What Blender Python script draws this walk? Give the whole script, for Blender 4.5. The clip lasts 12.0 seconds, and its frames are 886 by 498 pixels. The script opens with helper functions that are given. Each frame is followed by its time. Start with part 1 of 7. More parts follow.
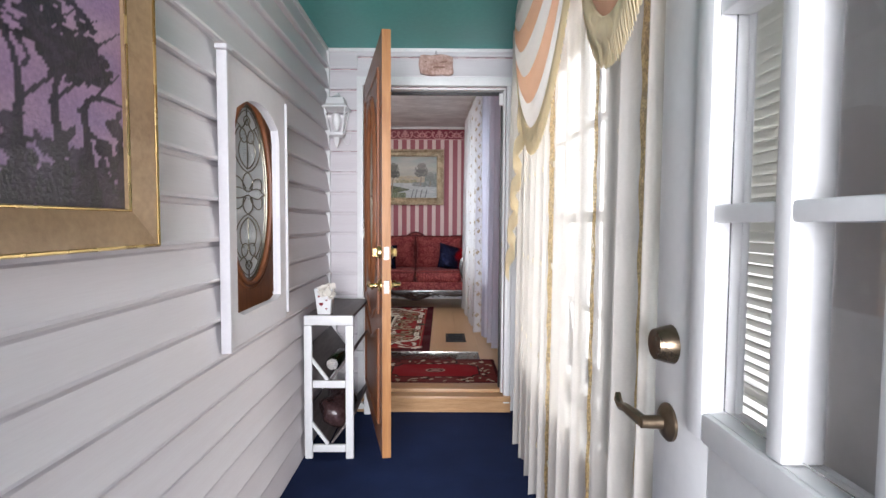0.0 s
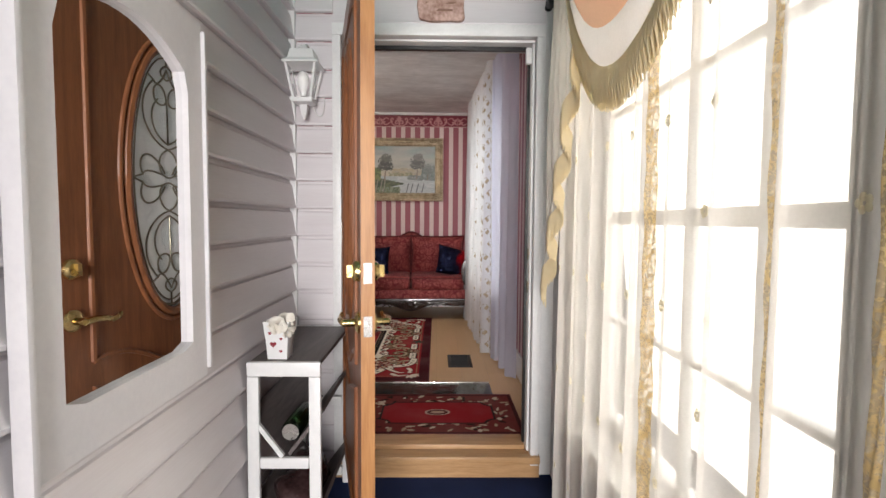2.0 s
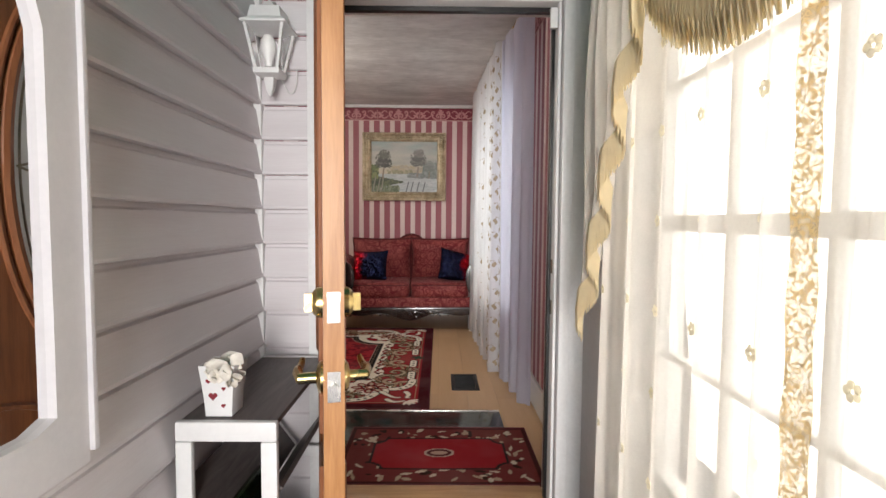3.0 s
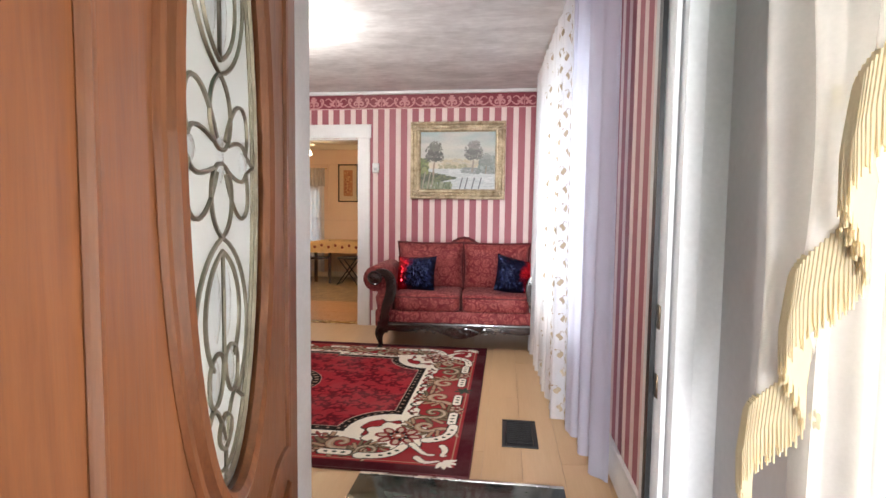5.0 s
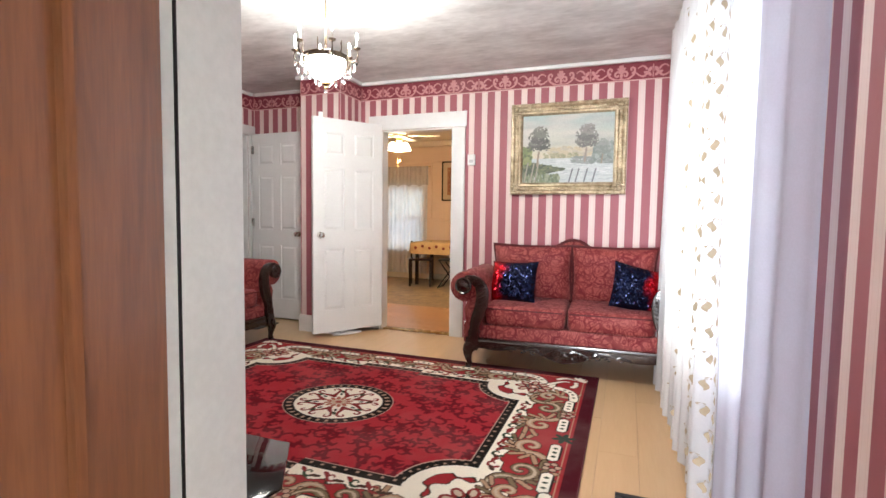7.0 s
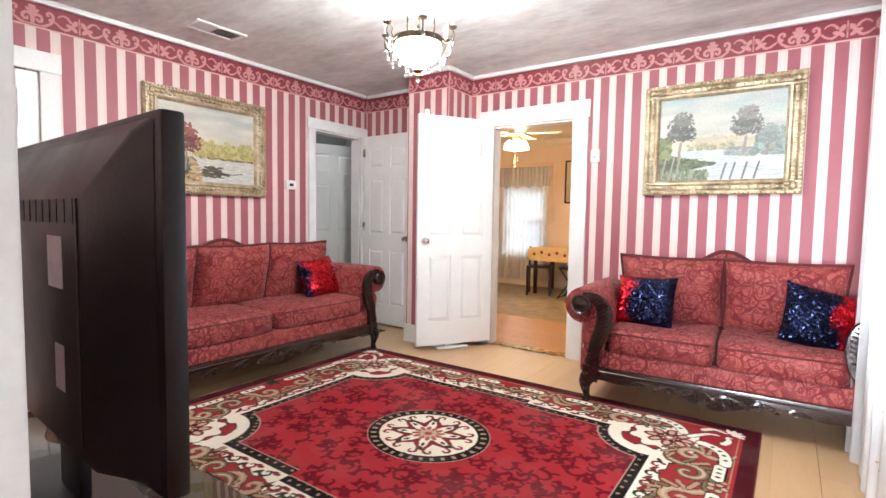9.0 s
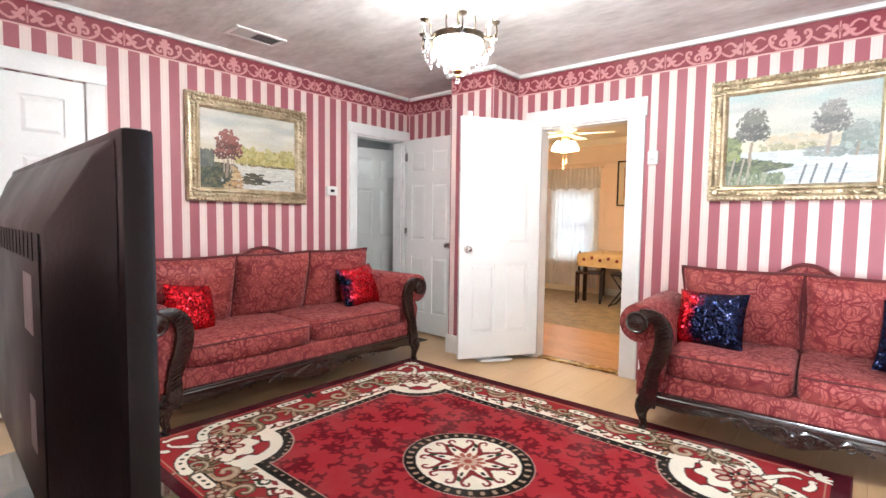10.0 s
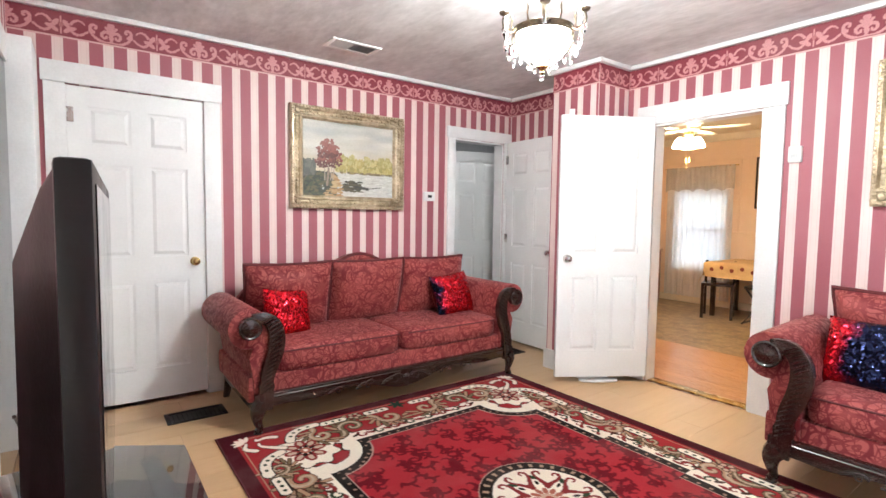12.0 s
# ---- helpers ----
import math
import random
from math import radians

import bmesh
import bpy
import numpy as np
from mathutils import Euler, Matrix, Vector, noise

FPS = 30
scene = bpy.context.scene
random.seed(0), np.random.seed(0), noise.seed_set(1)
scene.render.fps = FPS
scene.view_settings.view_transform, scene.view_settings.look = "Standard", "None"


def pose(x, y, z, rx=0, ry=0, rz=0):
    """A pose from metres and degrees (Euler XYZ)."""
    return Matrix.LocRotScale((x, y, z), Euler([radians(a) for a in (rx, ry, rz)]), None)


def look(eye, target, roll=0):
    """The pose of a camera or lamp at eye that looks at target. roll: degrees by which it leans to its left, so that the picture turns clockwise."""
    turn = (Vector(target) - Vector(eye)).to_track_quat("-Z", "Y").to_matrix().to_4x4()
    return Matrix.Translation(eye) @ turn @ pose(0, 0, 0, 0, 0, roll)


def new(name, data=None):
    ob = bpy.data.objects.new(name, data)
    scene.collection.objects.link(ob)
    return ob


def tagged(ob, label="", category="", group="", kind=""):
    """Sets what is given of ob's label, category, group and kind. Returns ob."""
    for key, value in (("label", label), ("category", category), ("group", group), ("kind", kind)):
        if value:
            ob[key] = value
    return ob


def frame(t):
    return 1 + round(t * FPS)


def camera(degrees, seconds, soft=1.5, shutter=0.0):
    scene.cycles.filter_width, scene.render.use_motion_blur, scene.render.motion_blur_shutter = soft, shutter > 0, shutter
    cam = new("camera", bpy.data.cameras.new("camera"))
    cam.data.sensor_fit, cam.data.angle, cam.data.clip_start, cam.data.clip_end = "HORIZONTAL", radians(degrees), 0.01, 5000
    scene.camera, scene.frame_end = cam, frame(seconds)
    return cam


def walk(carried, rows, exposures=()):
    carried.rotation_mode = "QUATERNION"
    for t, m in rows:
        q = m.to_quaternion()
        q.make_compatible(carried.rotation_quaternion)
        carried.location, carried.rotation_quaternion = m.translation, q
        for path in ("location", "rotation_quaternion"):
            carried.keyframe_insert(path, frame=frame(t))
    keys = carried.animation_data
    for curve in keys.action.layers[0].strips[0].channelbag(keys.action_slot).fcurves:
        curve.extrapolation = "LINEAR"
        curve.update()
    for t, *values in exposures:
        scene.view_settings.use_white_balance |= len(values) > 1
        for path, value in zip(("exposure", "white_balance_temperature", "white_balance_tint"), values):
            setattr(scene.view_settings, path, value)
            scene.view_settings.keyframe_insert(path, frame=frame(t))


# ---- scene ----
cam = camera(83.8, 12.0)
PATH = [
    (0, (0.21, -0.094, 1.113), (0.214, 1.903, 1.009), 0.3),
    (0.5, (0.199, 0.062, 1.113), (0.206, 2.059, 1.002), 0.3),
    (1, (0.181, 0.257, 1.121), (0.196, 2.254, 1.012), 0.3),
    (1.5, (0.165, 0.487, 1.142), (0.188, 2.483, 1.028), 0.4),
    (2, (0.154, 0.739, 1.127), (0.18, 2.736, 1.013), 0.4),
    (2.5, (0.152, 0.987, 1.129), (0.178, 2.983, 1.017), 0.4),
    (4.5, (0.217, 1.787, 1.192), (0.064, 3.777, 1.063), 0.7),
    (5, (0.246, 1.963, 1.19), (-0.003, 3.943, 1.061), 0.7),
    (5.5, (0.286, 2.147, 1.178), (-0.041, 4.116, 1.054), 0.6),
    (6, (0.272, 2.31, 1.194), (-0.152, 4.261, 1.063), 0.7),
    (6.5, (0.262, 2.483, 1.185), (-0.291, 4.401, 1.053), 0.7),
    (7, (0.26, 2.66, 1.163), (-0.437, 4.53, 1.034), 0.8),
    (9, (0.172, 3.135, 1.183), (-0.971, 4.772, 1.057), 0.9),
    (9.5, (0.123, 3.224, 1.21), (-1.09, 4.809, 1.082), 0.9),
    (10, (0.079, 3.308, 1.24), (-1.212, 4.83, 1.112), 0.8),
    (10.5, (0.062, 3.385, 1.264), (-1.326, 4.819, 1.133), 0.8),
    (11, (0.06, 3.445, 1.274), (-1.421, 4.782, 1.146), 0.8),
    (11.5, (0.071, 3.5, 1.282), (-1.483, 4.753, 1.153), 0.8),
    (12, (0.073, 3.555, 1.288), (-1.536, 4.735, 1.157), 0.8),
]
walk(cam, [(t, look(eye, target, roll)) for t, eye, target, roll in PATH],
     exposures=[(0.0, -0.36, 6150, 10), (1.0, -0.40, 6350, 10), (2.5, -0.46, 6800, 8), (4.5, 0.38, 6400, 8), (6.0, 0.74, 6200, 6), (7.0, 0.90, 6150, 4), (9.0, 1.40, 5900, 2), (12.0, 1.46, 5850, 2)])

# ---- world, sun and large lights ----
world = bpy.data.worlds.new("sky")
scene.world = world
world.use_nodes = True
wn = world.node_tree
sky = wn.nodes.new("ShaderNodeTexSky")
sky.sky_type = "NISHITA"
sky.sun_disc = False
sky.sun_elevation, sky.sun_rotation = radians(42), radians(60)
wn.links.new(sky.outputs[0], wn.nodes["Background"].inputs[0])
wn.nodes["Background"].inputs[1].default_value = 0.12

sun = new("sun", bpy.data.lights.new("sun", "SUN"))
sun.data.energy, sun.data.angle, sun.data.color = 1.2, radians(12), (1.0, 0.95, 0.88)
sun.matrix_world = look((6, 3.5, 6.5), (0, 0, 0))


def area_lamp(name, eye, target, width, height, watts, colour):
    lamp = new(name, bpy.data.lights.new(name, "AREA"))
    lamp.data.shape, lamp.data.size, lamp.data.size_y = "RECTANGLE", width, height
    lamp.data.energy, lamp.data.color = watts, colour
    lamp.matrix_world = look(eye, target)
    return lamp


def bulb_lamp(name, place, watts, colour, radius):
    lamp = new(name, bpy.data.lights.new(name, "POINT"))
    lamp.data.energy, lamp.data.color, lamp.data.shadow_soft_size = watts, colour, radius
    lamp.location = place
    return lamp


DAY = (0.93, 0.96, 1.0)
area_lamp("porch_window_daylight", (0.90, 2.08, 1.15), (-0.5, 2.08, 1.0), 1.3, 1.5, 30, (1.0, 0.945, 0.88))
area_lamp("porch_blind_daylight", (0.90, 0.95, 1.15), (-0.5, 0.95, 1.0), 0.7, 1.5, 8.0, (1.0, 0.955, 0.89))
area_lamp("entry_daylight", (0.12, -3.0, 1.35), (0.05, 2.0, 1.15), 1.6, 2.2, 560, (0.98, 0.95, 0.98))
area_lamp("room_window_daylight", (0.95, 5.45, 1.4), (-2.0, 5.4, 1.0), 1.6, 1.5, 19, DAY)
area_lamp("dining_window_daylight", (-3.72, 11.35, 1.15), (-3.2, 8.0, 0.8), 0.8, 1.2, 1.6, DAY)
bulb_lamp("chandelier_bulb", (-1.40, 5.14, 2.28), 60, (1.0, 0.95, 0.89), 0.07)
# Added fill without a fitting: brightens the hall and rakes over its door panels.
bulb_lamp("hall_fill", (-4.32, 6.95, 2.40), 2.6, (1.0, 0.96, 0.92), 0.06)
bulb_lamp("fan_bulb", (-2.72, 8.87, 1.93), 24, (1.0, 0.72, 0.46), 0.08)

# ---- mesh tools ----
class Build:
    """Collects vertices and faces of one mesh."""

    def __init__(self):
        self.v, self.f = [], []

    def add(self, verts, faces):
        n = len(self.v)
        self.v += [tuple(p) for p in verts]
        self.f += [tuple(i + n for i in f) for f in faces]
        return self

    def box(self, x0, y0, z0, x1, y1, z1):
        x0, x1, y0, y1, z0, z1 = min(x0, x1), max(x0, x1), min(y0, y1), max(y0, y1), min(z0, z1), max(z0, z1)
        return self.add([(x0, y0, z0), (x1, y0, z0), (x1, y1, z0), (x0, y1, z0), (x0, y0, z1), (x1, y0, z1), (x1, y1, z1), (x0, y1, z1)],
                        [(0, 3, 2, 1), (4, 5, 6, 7), (0, 1, 5, 4), (1, 2, 6, 5), (2, 3, 7, 6), (3, 0, 4, 7)])

    def loft(self, rings, closed=True, caps=True):
        n = len(rings[0])
        verts = [p for ring in rings for p in ring]
        faces = []
        for i in range(len(rings) - 1):
            for j in range(n if closed else n - 1):
                k = (j + 1) % n
                faces.append((i * n + j, i * n + k, (i + 1) * n + k, (i + 1) * n + j))
        if caps and closed:
            faces.append(tuple(range(n - 1, -1, -1)))
            faces.append(tuple((len(rings) - 1) * n + j for j in range(n)))
        return self.add(verts, faces)

    def lathe(self, profile, centre=(0, 0, 0), n=20, sx=1.0, sy=1.0, axis="z"):
        rings = []
        for r, h in profile:
            ring = []
            for j in range(n):
                a = 2 * math.pi * j / n
                p = (r * sx * math.cos(a), r * sy * math.sin(a), h)
                if axis == "y":
                    p = (p[0], -p[2], p[1])
                if axis == "x":
                    p = (p[2], p[0], p[1])
                ring.append((p[0] + centre[0], p[1] + centre[1], p[2] + centre[2]))
            rings.append(ring)
        return self.loft(rings)

    def tube(self, pts, radius, n=6, closed=False, flat=1.0):
        pts = [Vector(p) for p in pts]
        m = len(pts)
        rads = radius if isinstance(radius, (list, tuple)) else [radius] * m
        rings, side = [], None
        for i, p in enumerate(pts):
            a = pts[(i - 1) % m] if (closed or i > 0) else p
            b = pts[(i + 1) % m] if (closed or i < m - 1) else p
            d = (b - a).normalized() if (b - a).length > 1e-9 else Vector((0, 0, 1))
            if side is None:
                side = d.orthogonal().normalized()
            side = (side - d * side.dot(d))
            side = side.normalized() if side.length > 1e-6 else d.orthogonal().normalized()
            up = d.cross(side)
            rings.append([p + (side * math.cos(2 * math.pi * j / n) + up * math.sin(2 * math.pi * j / n) * flat) * rads[i] for j in range(n)])
        if closed:
            rings.append(rings[0])
            return self.loft(rings, caps=False)
        return self.loft(rings)

    def extrude(self, outline, axis, a, b):
        """A flat outline (two coordinates a point) drawn out along an axis."""
        def at(p, h):
            return {"x": (h, p[0], p[1]), "y": (p[0], h, p[1]), "z": (p[0], p[1], h)}[axis]
        return self.loft([[at(p, a) for p in outline], [at(p, b) for p in outline]])

    def sheet(self, fn, nu, nv):
        """An open sheet fn(u, v), u and v from 0 to 1."""
        verts = [fn(i / nu, j / nv) for i in range(nu + 1) for j in range(nv + 1)]
        w = nv + 1
        return self.add(verts, [(i * w + j, (i + 1) * w + j, (i + 1) * w + j + 1, i * w + j + 1) for i in range(nu) for j in range(nv)])

    def blob(self, centre, size, e1=1.0, e2=1.0, nu=14, nv=20):
        """A rounded block: e near 0.25 is boxy, 1 is round."""
        def sp(c, e):
            return math.copysign(abs(c) ** e, c)
        rings = []
        for i in range(nu + 1):
            la = -math.pi / 2 + math.pi * i / nu
            cl, sl = max(math.cos(la), 1e-3), math.sin(la)
            rings.append([(centre[0] + size[0] * sp(cl, e1) * sp(math.cos(2 * math.pi * j / nv + 0.01), e2),
                           centre[1] + size[1] * sp(cl, e1) * sp(math.sin(2 * math.pi * j / nv + 0.01), e2),
                           centre[2] + size[2] * sp(sl, e1)) for j in range(nv)])
        return self.loft(rings)

    def move(self, m, start=0):
        self.v = self.v[:start] + [tuple(m @ Vector(p)) for p in self.v[start:]]
        return self


def make_mesh(name, b, mat, bevel=0.0, smooth=35):
    me = bpy.data.meshes.new(name)
    me.from_pydata(b.v, [], b.f)
    bm = bmesh.new()
    bm.from_mesh(me)
    bmesh.ops.recalc_face_normals(bm, faces=bm.faces)
    if bevel > 0:
        sharp = [e for e in bm.edges if len(e.link_faces) == 2 and e.calc_face_angle(0) > 0.6]
        bmesh.ops.bevel(bm, geom=sharp, offset=bevel, segments=2, profile=0.6, affect="EDGES", clamp_overlap=True)
    bm.to_mesh(me)
    bm.free()
    if smooth:
        me.polygons.foreach_set("use_smooth", [True] * len(me.polygons))
        me.set_sharp_from_angle(angle=radians(smooth))
    if mat:
        me.materials.append(mat)
    return me


def thing(name, label, category, place=(0, 0, 0), turn=0.0, group="", kind=""):
    """An empty at a thing's base, which carries its parts."""
    ob = new(name)
    ob.matrix_basis = pose(*place, 0, 0, turn)
    return tagged(ob, label, category, group, kind)


def part(name, b, mat, parent, label="", bevel=0.0, smooth=35):
    ob = new(name, b if isinstance(b, bpy.types.Mesh) else make_mesh(name, b, mat, bevel, smooth))
    ob.parent = parent
    if label:
        ob["label"] = label
    return ob


def single(name, b, mat, label, category, bevel=0.0, smooth=35, group="", kind="", place=None, turn=0.0):
    ob = new(name, b if isinstance(b, bpy.types.Mesh) else make_mesh(name, b, mat, bevel, smooth))
    if place:
        ob.matrix_basis = pose(*place, 0, 0, turn)
    return tagged(ob, label, category, group, kind)


def structure(name, b, mat, label, category="", bevel=0.0, smooth=35):
    return tagged(new(name, make_mesh(name, b, mat, bevel, smooth)), label, category or name.split("_")[0], "", "structure")


def holed(b, axis, f0, f1, a0, a1, z0, z1, holes=()):
    """A wall slab along an axis ('x' or 'y') with rectangular openings (a0, a1, z0, z1)."""
    cuts = sorted({a0, a1, *[h[0] for h in holes], *[h[1] for h in holes]})
    for lo, hi in zip(cuts, cuts[1:]):
        spans = sorted([(h[2], h[3]) for h in holes if h[0] <= lo and h[1] >= hi])
        z = z0
        for s0, s1 in spans + [(z1, z1)]:
            if s0 > z + 1e-6:
                if axis == "x":
                    b.box(lo, f0, z, hi, f1, s0)
                else:
                    b.box(f0, lo, z, f1, hi, s0)
            z = max(z, s1)
    return b


class Canvas:
    """A pattern woven or printed on a flat sheet, drawn with plain shapes, in metres from its lower left corner."""

    def __init__(self, width, height, step, ground):
        self.nx, self.ny = max(2, round(width / step)), max(2, round(height / step))
        self.width, self.height = width, height
        self.x, self.y = np.meshgrid(np.linspace(0, width, self.nx + 1), np.linspace(0, height, self.ny + 1), indexing="ij")
        self.c = np.empty((*self.x.shape, 3))
        self.c[:] = ground

    def fill(self, mask, colour):
        self.c[mask] = colour

    def blend(self, amount, colour):
        self.c = self.c * (1 - amount[..., None]) + np.array(colour) * amount[..., None]

    def window(self, x0, x1, y0, y1):
        sx, sy = self.width / self.nx, self.height / self.ny
        i0, i1 = max(0, int(x0 / sx)), min(self.nx + 1, int(x1 / sx) + 2)
        j0, j1 = max(0, int(y0 / sy)), min(self.ny + 1, int(y1 / sy) + 2)
        return (slice(i0, max(i0, i1)), slice(j0, max(j0, j1)))

    def disc(self, cx, cy, rx, ry, colour, turn=0.0):
        r = max(rx, ry)
        w = self.window(cx - r, cx + r, cy - r, cy + r)
        dx, dy = self.x[w] - cx, self.y[w] - cy
        c, s = math.cos(turn), math.sin(turn)
        self.c[w][((dx * c + dy * s) / rx) ** 2 + ((dy * c - dx * s) / ry) ** 2 < 1] = colour

    def stroke(self, pts, width, colour):
        """A line of points; width is one number, or start and end."""
        w0, w1 = width if isinstance(width, tuple) else (width, width)
        n = len(pts) - 1
        for i in range(n):
            (ax, ay), (bx, by) = pts[i], pts[i + 1]
            r = 0.5 * (w0 + (w1 - w0) * i / max(1, n - 1))
            w = self.window(min(ax, bx) - r, max(ax, bx) + r, min(ay, by) - r, max(ay, by) + r)
            px, py = self.x[w] - ax, self.y[w] - ay
            dx, dy = bx - ax, by - ay
            k = np.clip((px * dx + py * dy) / max(dx * dx + dy * dy, 1e-12), 0, 1)
            self.c[w][(px - k * dx) ** 2 + (py - k * dy) ** 2 < r * r] = colour

    def sheet(self, name, place, mat, smooth=0):
        """A mesh whose point (x, y) of the pattern lies at place(x, y)."""
        me = bpy.data.meshes.new(name)
        w = self.ny + 1
        pts = [place(px, py) for px, py in zip(self.x.ravel(), self.y.ravel())]
        i, j = np.meshgrid(np.arange(self.nx), np.arange(self.ny), indexing="ij")
        a = (i * w + j).ravel()
        quads = np.stack([a, a + w, a + w + 1, a + 1], axis=1)
        me.from_pydata(pts, [], quads.tolist())
        col = me.color_attributes.new("pattern", "FLOAT_COLOR", "POINT")
        rgba = np.ones((len(pts), 4))
        rgba[:, :3] = self.c.reshape(-1, 3)
        col.data.foreach_set("color", rgba.ravel())
        me.materials.append(mat)
        return me


def curl(cx, cy, r0, r1, a0, a1, n=18, mirror=1):
    """Points of a spiral round (cx, cy), radii r0 to r1, angles in degrees."""
    return [(cx + mirror * (r0 + (r1 - r0) * i / n) * math.cos(radians(a0 + (a1 - a0) * i / n)),
             cy + (r0 + (r1 - r0) * i / n) * math.sin(radians(a0 + (a1 - a0) * i / n))) for i in range(n + 1)]


def bezier(p0, p1, p2, p3, n=14):
    out = []
    for i in range(n + 1):
        t = i / n
        s = 1 - t
        out.append(tuple(s ** 3 * a + 3 * s * s * t * b + 3 * s * t * t * c + t ** 3 * d for a, b, c, d in zip(p0, p1, p2, p3)))
    return out

# ---- materials ----
def nodes_of(name):
    m = bpy.data.materials.new(name)
    m.use_nodes = True
    return m, m.node_tree, m.node_tree.nodes["Principled BSDF"]


def node(nt, kind, **values):
    n = nt.nodes.new(kind)
    for key, value in values.items():
        n.inputs[key.replace("_", " ")].default_value = value
    return n


def mixed(nt, fac, a, b):
    """A colour between a and b (sockets or colours) by fac (socket or number)."""
    m = nt.nodes.new("ShaderNodeMix")
    m.data_type = "RGBA"
    for slot, value in ((0, fac), (6, a), (7, b)):
        if isinstance(value, bpy.types.NodeSocket):
            nt.links.new(value, m.inputs[slot])
        else:
            m.inputs[slot].default_value = value if slot == 0 else (*value[:3], 1)
    return m.outputs[2]


def ramp(nt, fac, stops):
    r = nt.nodes.new("ShaderNodeValToRGB")
    while len(r.color_ramp.elements) < len(stops):
        r.color_ramp.elements.new(0.5)
    for e, (at, c) in zip(r.color_ramp.elements, stops):
        e.position, e.color = at, (*((c, c, c) if isinstance(c, (int, float)) else c), 1)
    nt.links.new(fac, r.inputs[0])
    return r.outputs[0]


def maths(nt, op, a, b=None):
    m = nt.nodes.new("ShaderNodeMath")
    m.operation = op
    for slot, value in ((0, a), (1, b)):
        if isinstance(value, bpy.types.NodeSocket):
            nt.links.new(value, m.inputs[slot])
        elif value is not None:
            m.inputs[slot].default_value = value
    return m.outputs[0]


def coords(nt, scale=(1, 1, 1), world=False):
    if world:
        source = nt.nodes.new("ShaderNodeNewGeometry").outputs["Position"]
    else:
        source = nt.nodes.new("ShaderNodeTexCoord").outputs["Object"]
    mp = nt.nodes.new("ShaderNodeMapping")
    mp.inputs["Scale"].default_value = scale
    nt.links.new(source, mp.inputs[0])
    return mp.outputs[0]


def noise_fac(nt, vec, scale, detail=4.0, rough=0.55, distortion=0.0):
    n = node(nt, "ShaderNodeTexNoise", Scale=scale, Detail=detail, Roughness=rough, Distortion=distortion)
    nt.links.new(vec, n.inputs["Vector"])
    return n.outputs[0]


def bumped(nt, bsdf, height, strength, distance=0.01):
    b = node(nt, "ShaderNodeBump", Strength=strength, Distance=distance)
    nt.links.new(height, b.inputs["Height"])
    nt.links.new(b.outputs[0], bsdf.inputs["Normal"])


def plain(name, c1, c2, rough=0.5, metal=0.0, scale=6.0, fine=90.0, bump=0.1, stretch=(1, 1, 1), world=False, random_tone=0.0, coat=0.0):
    """Two tones mixed by large stains and fine grain, with a little relief."""
    m, nt, bsdf = nodes_of(name)
    vec = coords(nt, stretch, world)
    big, small = noise_fac(nt, vec, scale), noise_fac(nt, vec, fine, 3.0)
    fac = ramp(nt, maths(nt, "ADD", maths(nt, "MULTIPLY", big, 0.65), maths(nt, "MULTIPLY", small, 0.35)), [(0.35, 0.0), (0.65, 1.0)])
    col = mixed(nt, fac, c1, c2)
    if random_tone:
        info = nt.nodes.new("ShaderNodeObjectInfo").outputs["Random"]
        tone = maths(nt, "ADD", maths(nt, "MULTIPLY", info, random_tone), 1 - random_tone / 2)
        hsv = nt.nodes.new("ShaderNodeHueSaturation")
        nt.links.new(tone, hsv.inputs["Value"])
        nt.links.new(col, hsv.inputs["Color"])
        col = hsv.outputs[0]
    nt.links.new(col, bsdf.inputs["Base Color"])
    nt.links.new(ramp(nt, big, [(0.3, max(0.02, rough - 0.07)), (0.7, min(1.0, rough + 0.08))]), bsdf.inputs["Roughness"])
    bsdf.inputs["Metallic"].default_value = metal
    bsdf.inputs["Coat Weight"].default_value = coat
    if bump:
        bumped(nt, bsdf, small, bump, 0.004)
    return m


def wood(name, dark, light, rough=0.4, grain=(1, 1, 8), random_tone=0.0, scale=5.0, coat=0.0):
    """Grain drawn out along the axis whose stretch is smallest."""
    m, nt, bsdf = nodes_of(name)
    vec = coords(nt, grain)
    if random_tone:
        info = nt.nodes.new("ShaderNodeObjectInfo").outputs["Random"]
        shift = nt.nodes.new("ShaderNodeVectorMath")
        shift.operation = "ADD"
        nt.links.new(vec, shift.inputs[0])
        nt.links.new(maths(nt, "MULTIPLY", info, 40.0), shift.inputs[1])
        vec = shift.outputs[0]
    big, small = noise_fac(nt, vec, scale, 6.0, 0.6, 1.2), noise_fac(nt, vec, scale * 9, 3.0)
    fac = ramp(nt, maths(nt, "ADD", maths(nt, "MULTIPLY", big, 0.7), maths(nt, "MULTIPLY", small, 0.3)), [(0.36, 0.0), (0.64, 1.0)])
    col = mixed(nt, fac, dark, light)
    if random_tone:
        hsv = nt.nodes.new("ShaderNodeHueSaturation")
        nt.links.new(maths(nt, "ADD", maths(nt, "MULTIPLY", info, random_tone), 1 - random_tone / 2), hsv.inputs["Value"])
        nt.links.new(col, hsv.inputs["Color"])
        col = hsv.outputs[0]
    nt.links.new(col, bsdf.inputs["Base Color"])
    nt.links.new(ramp(nt, small, [(0.3, max(0.05, rough - 0.06)), (0.7, rough + 0.08)]), bsdf.inputs["Roughness"])
    bsdf.inputs["Coat Weight"].default_value = coat
    bumped(nt, bsdf, small, 0.06, 0.002)
    return m


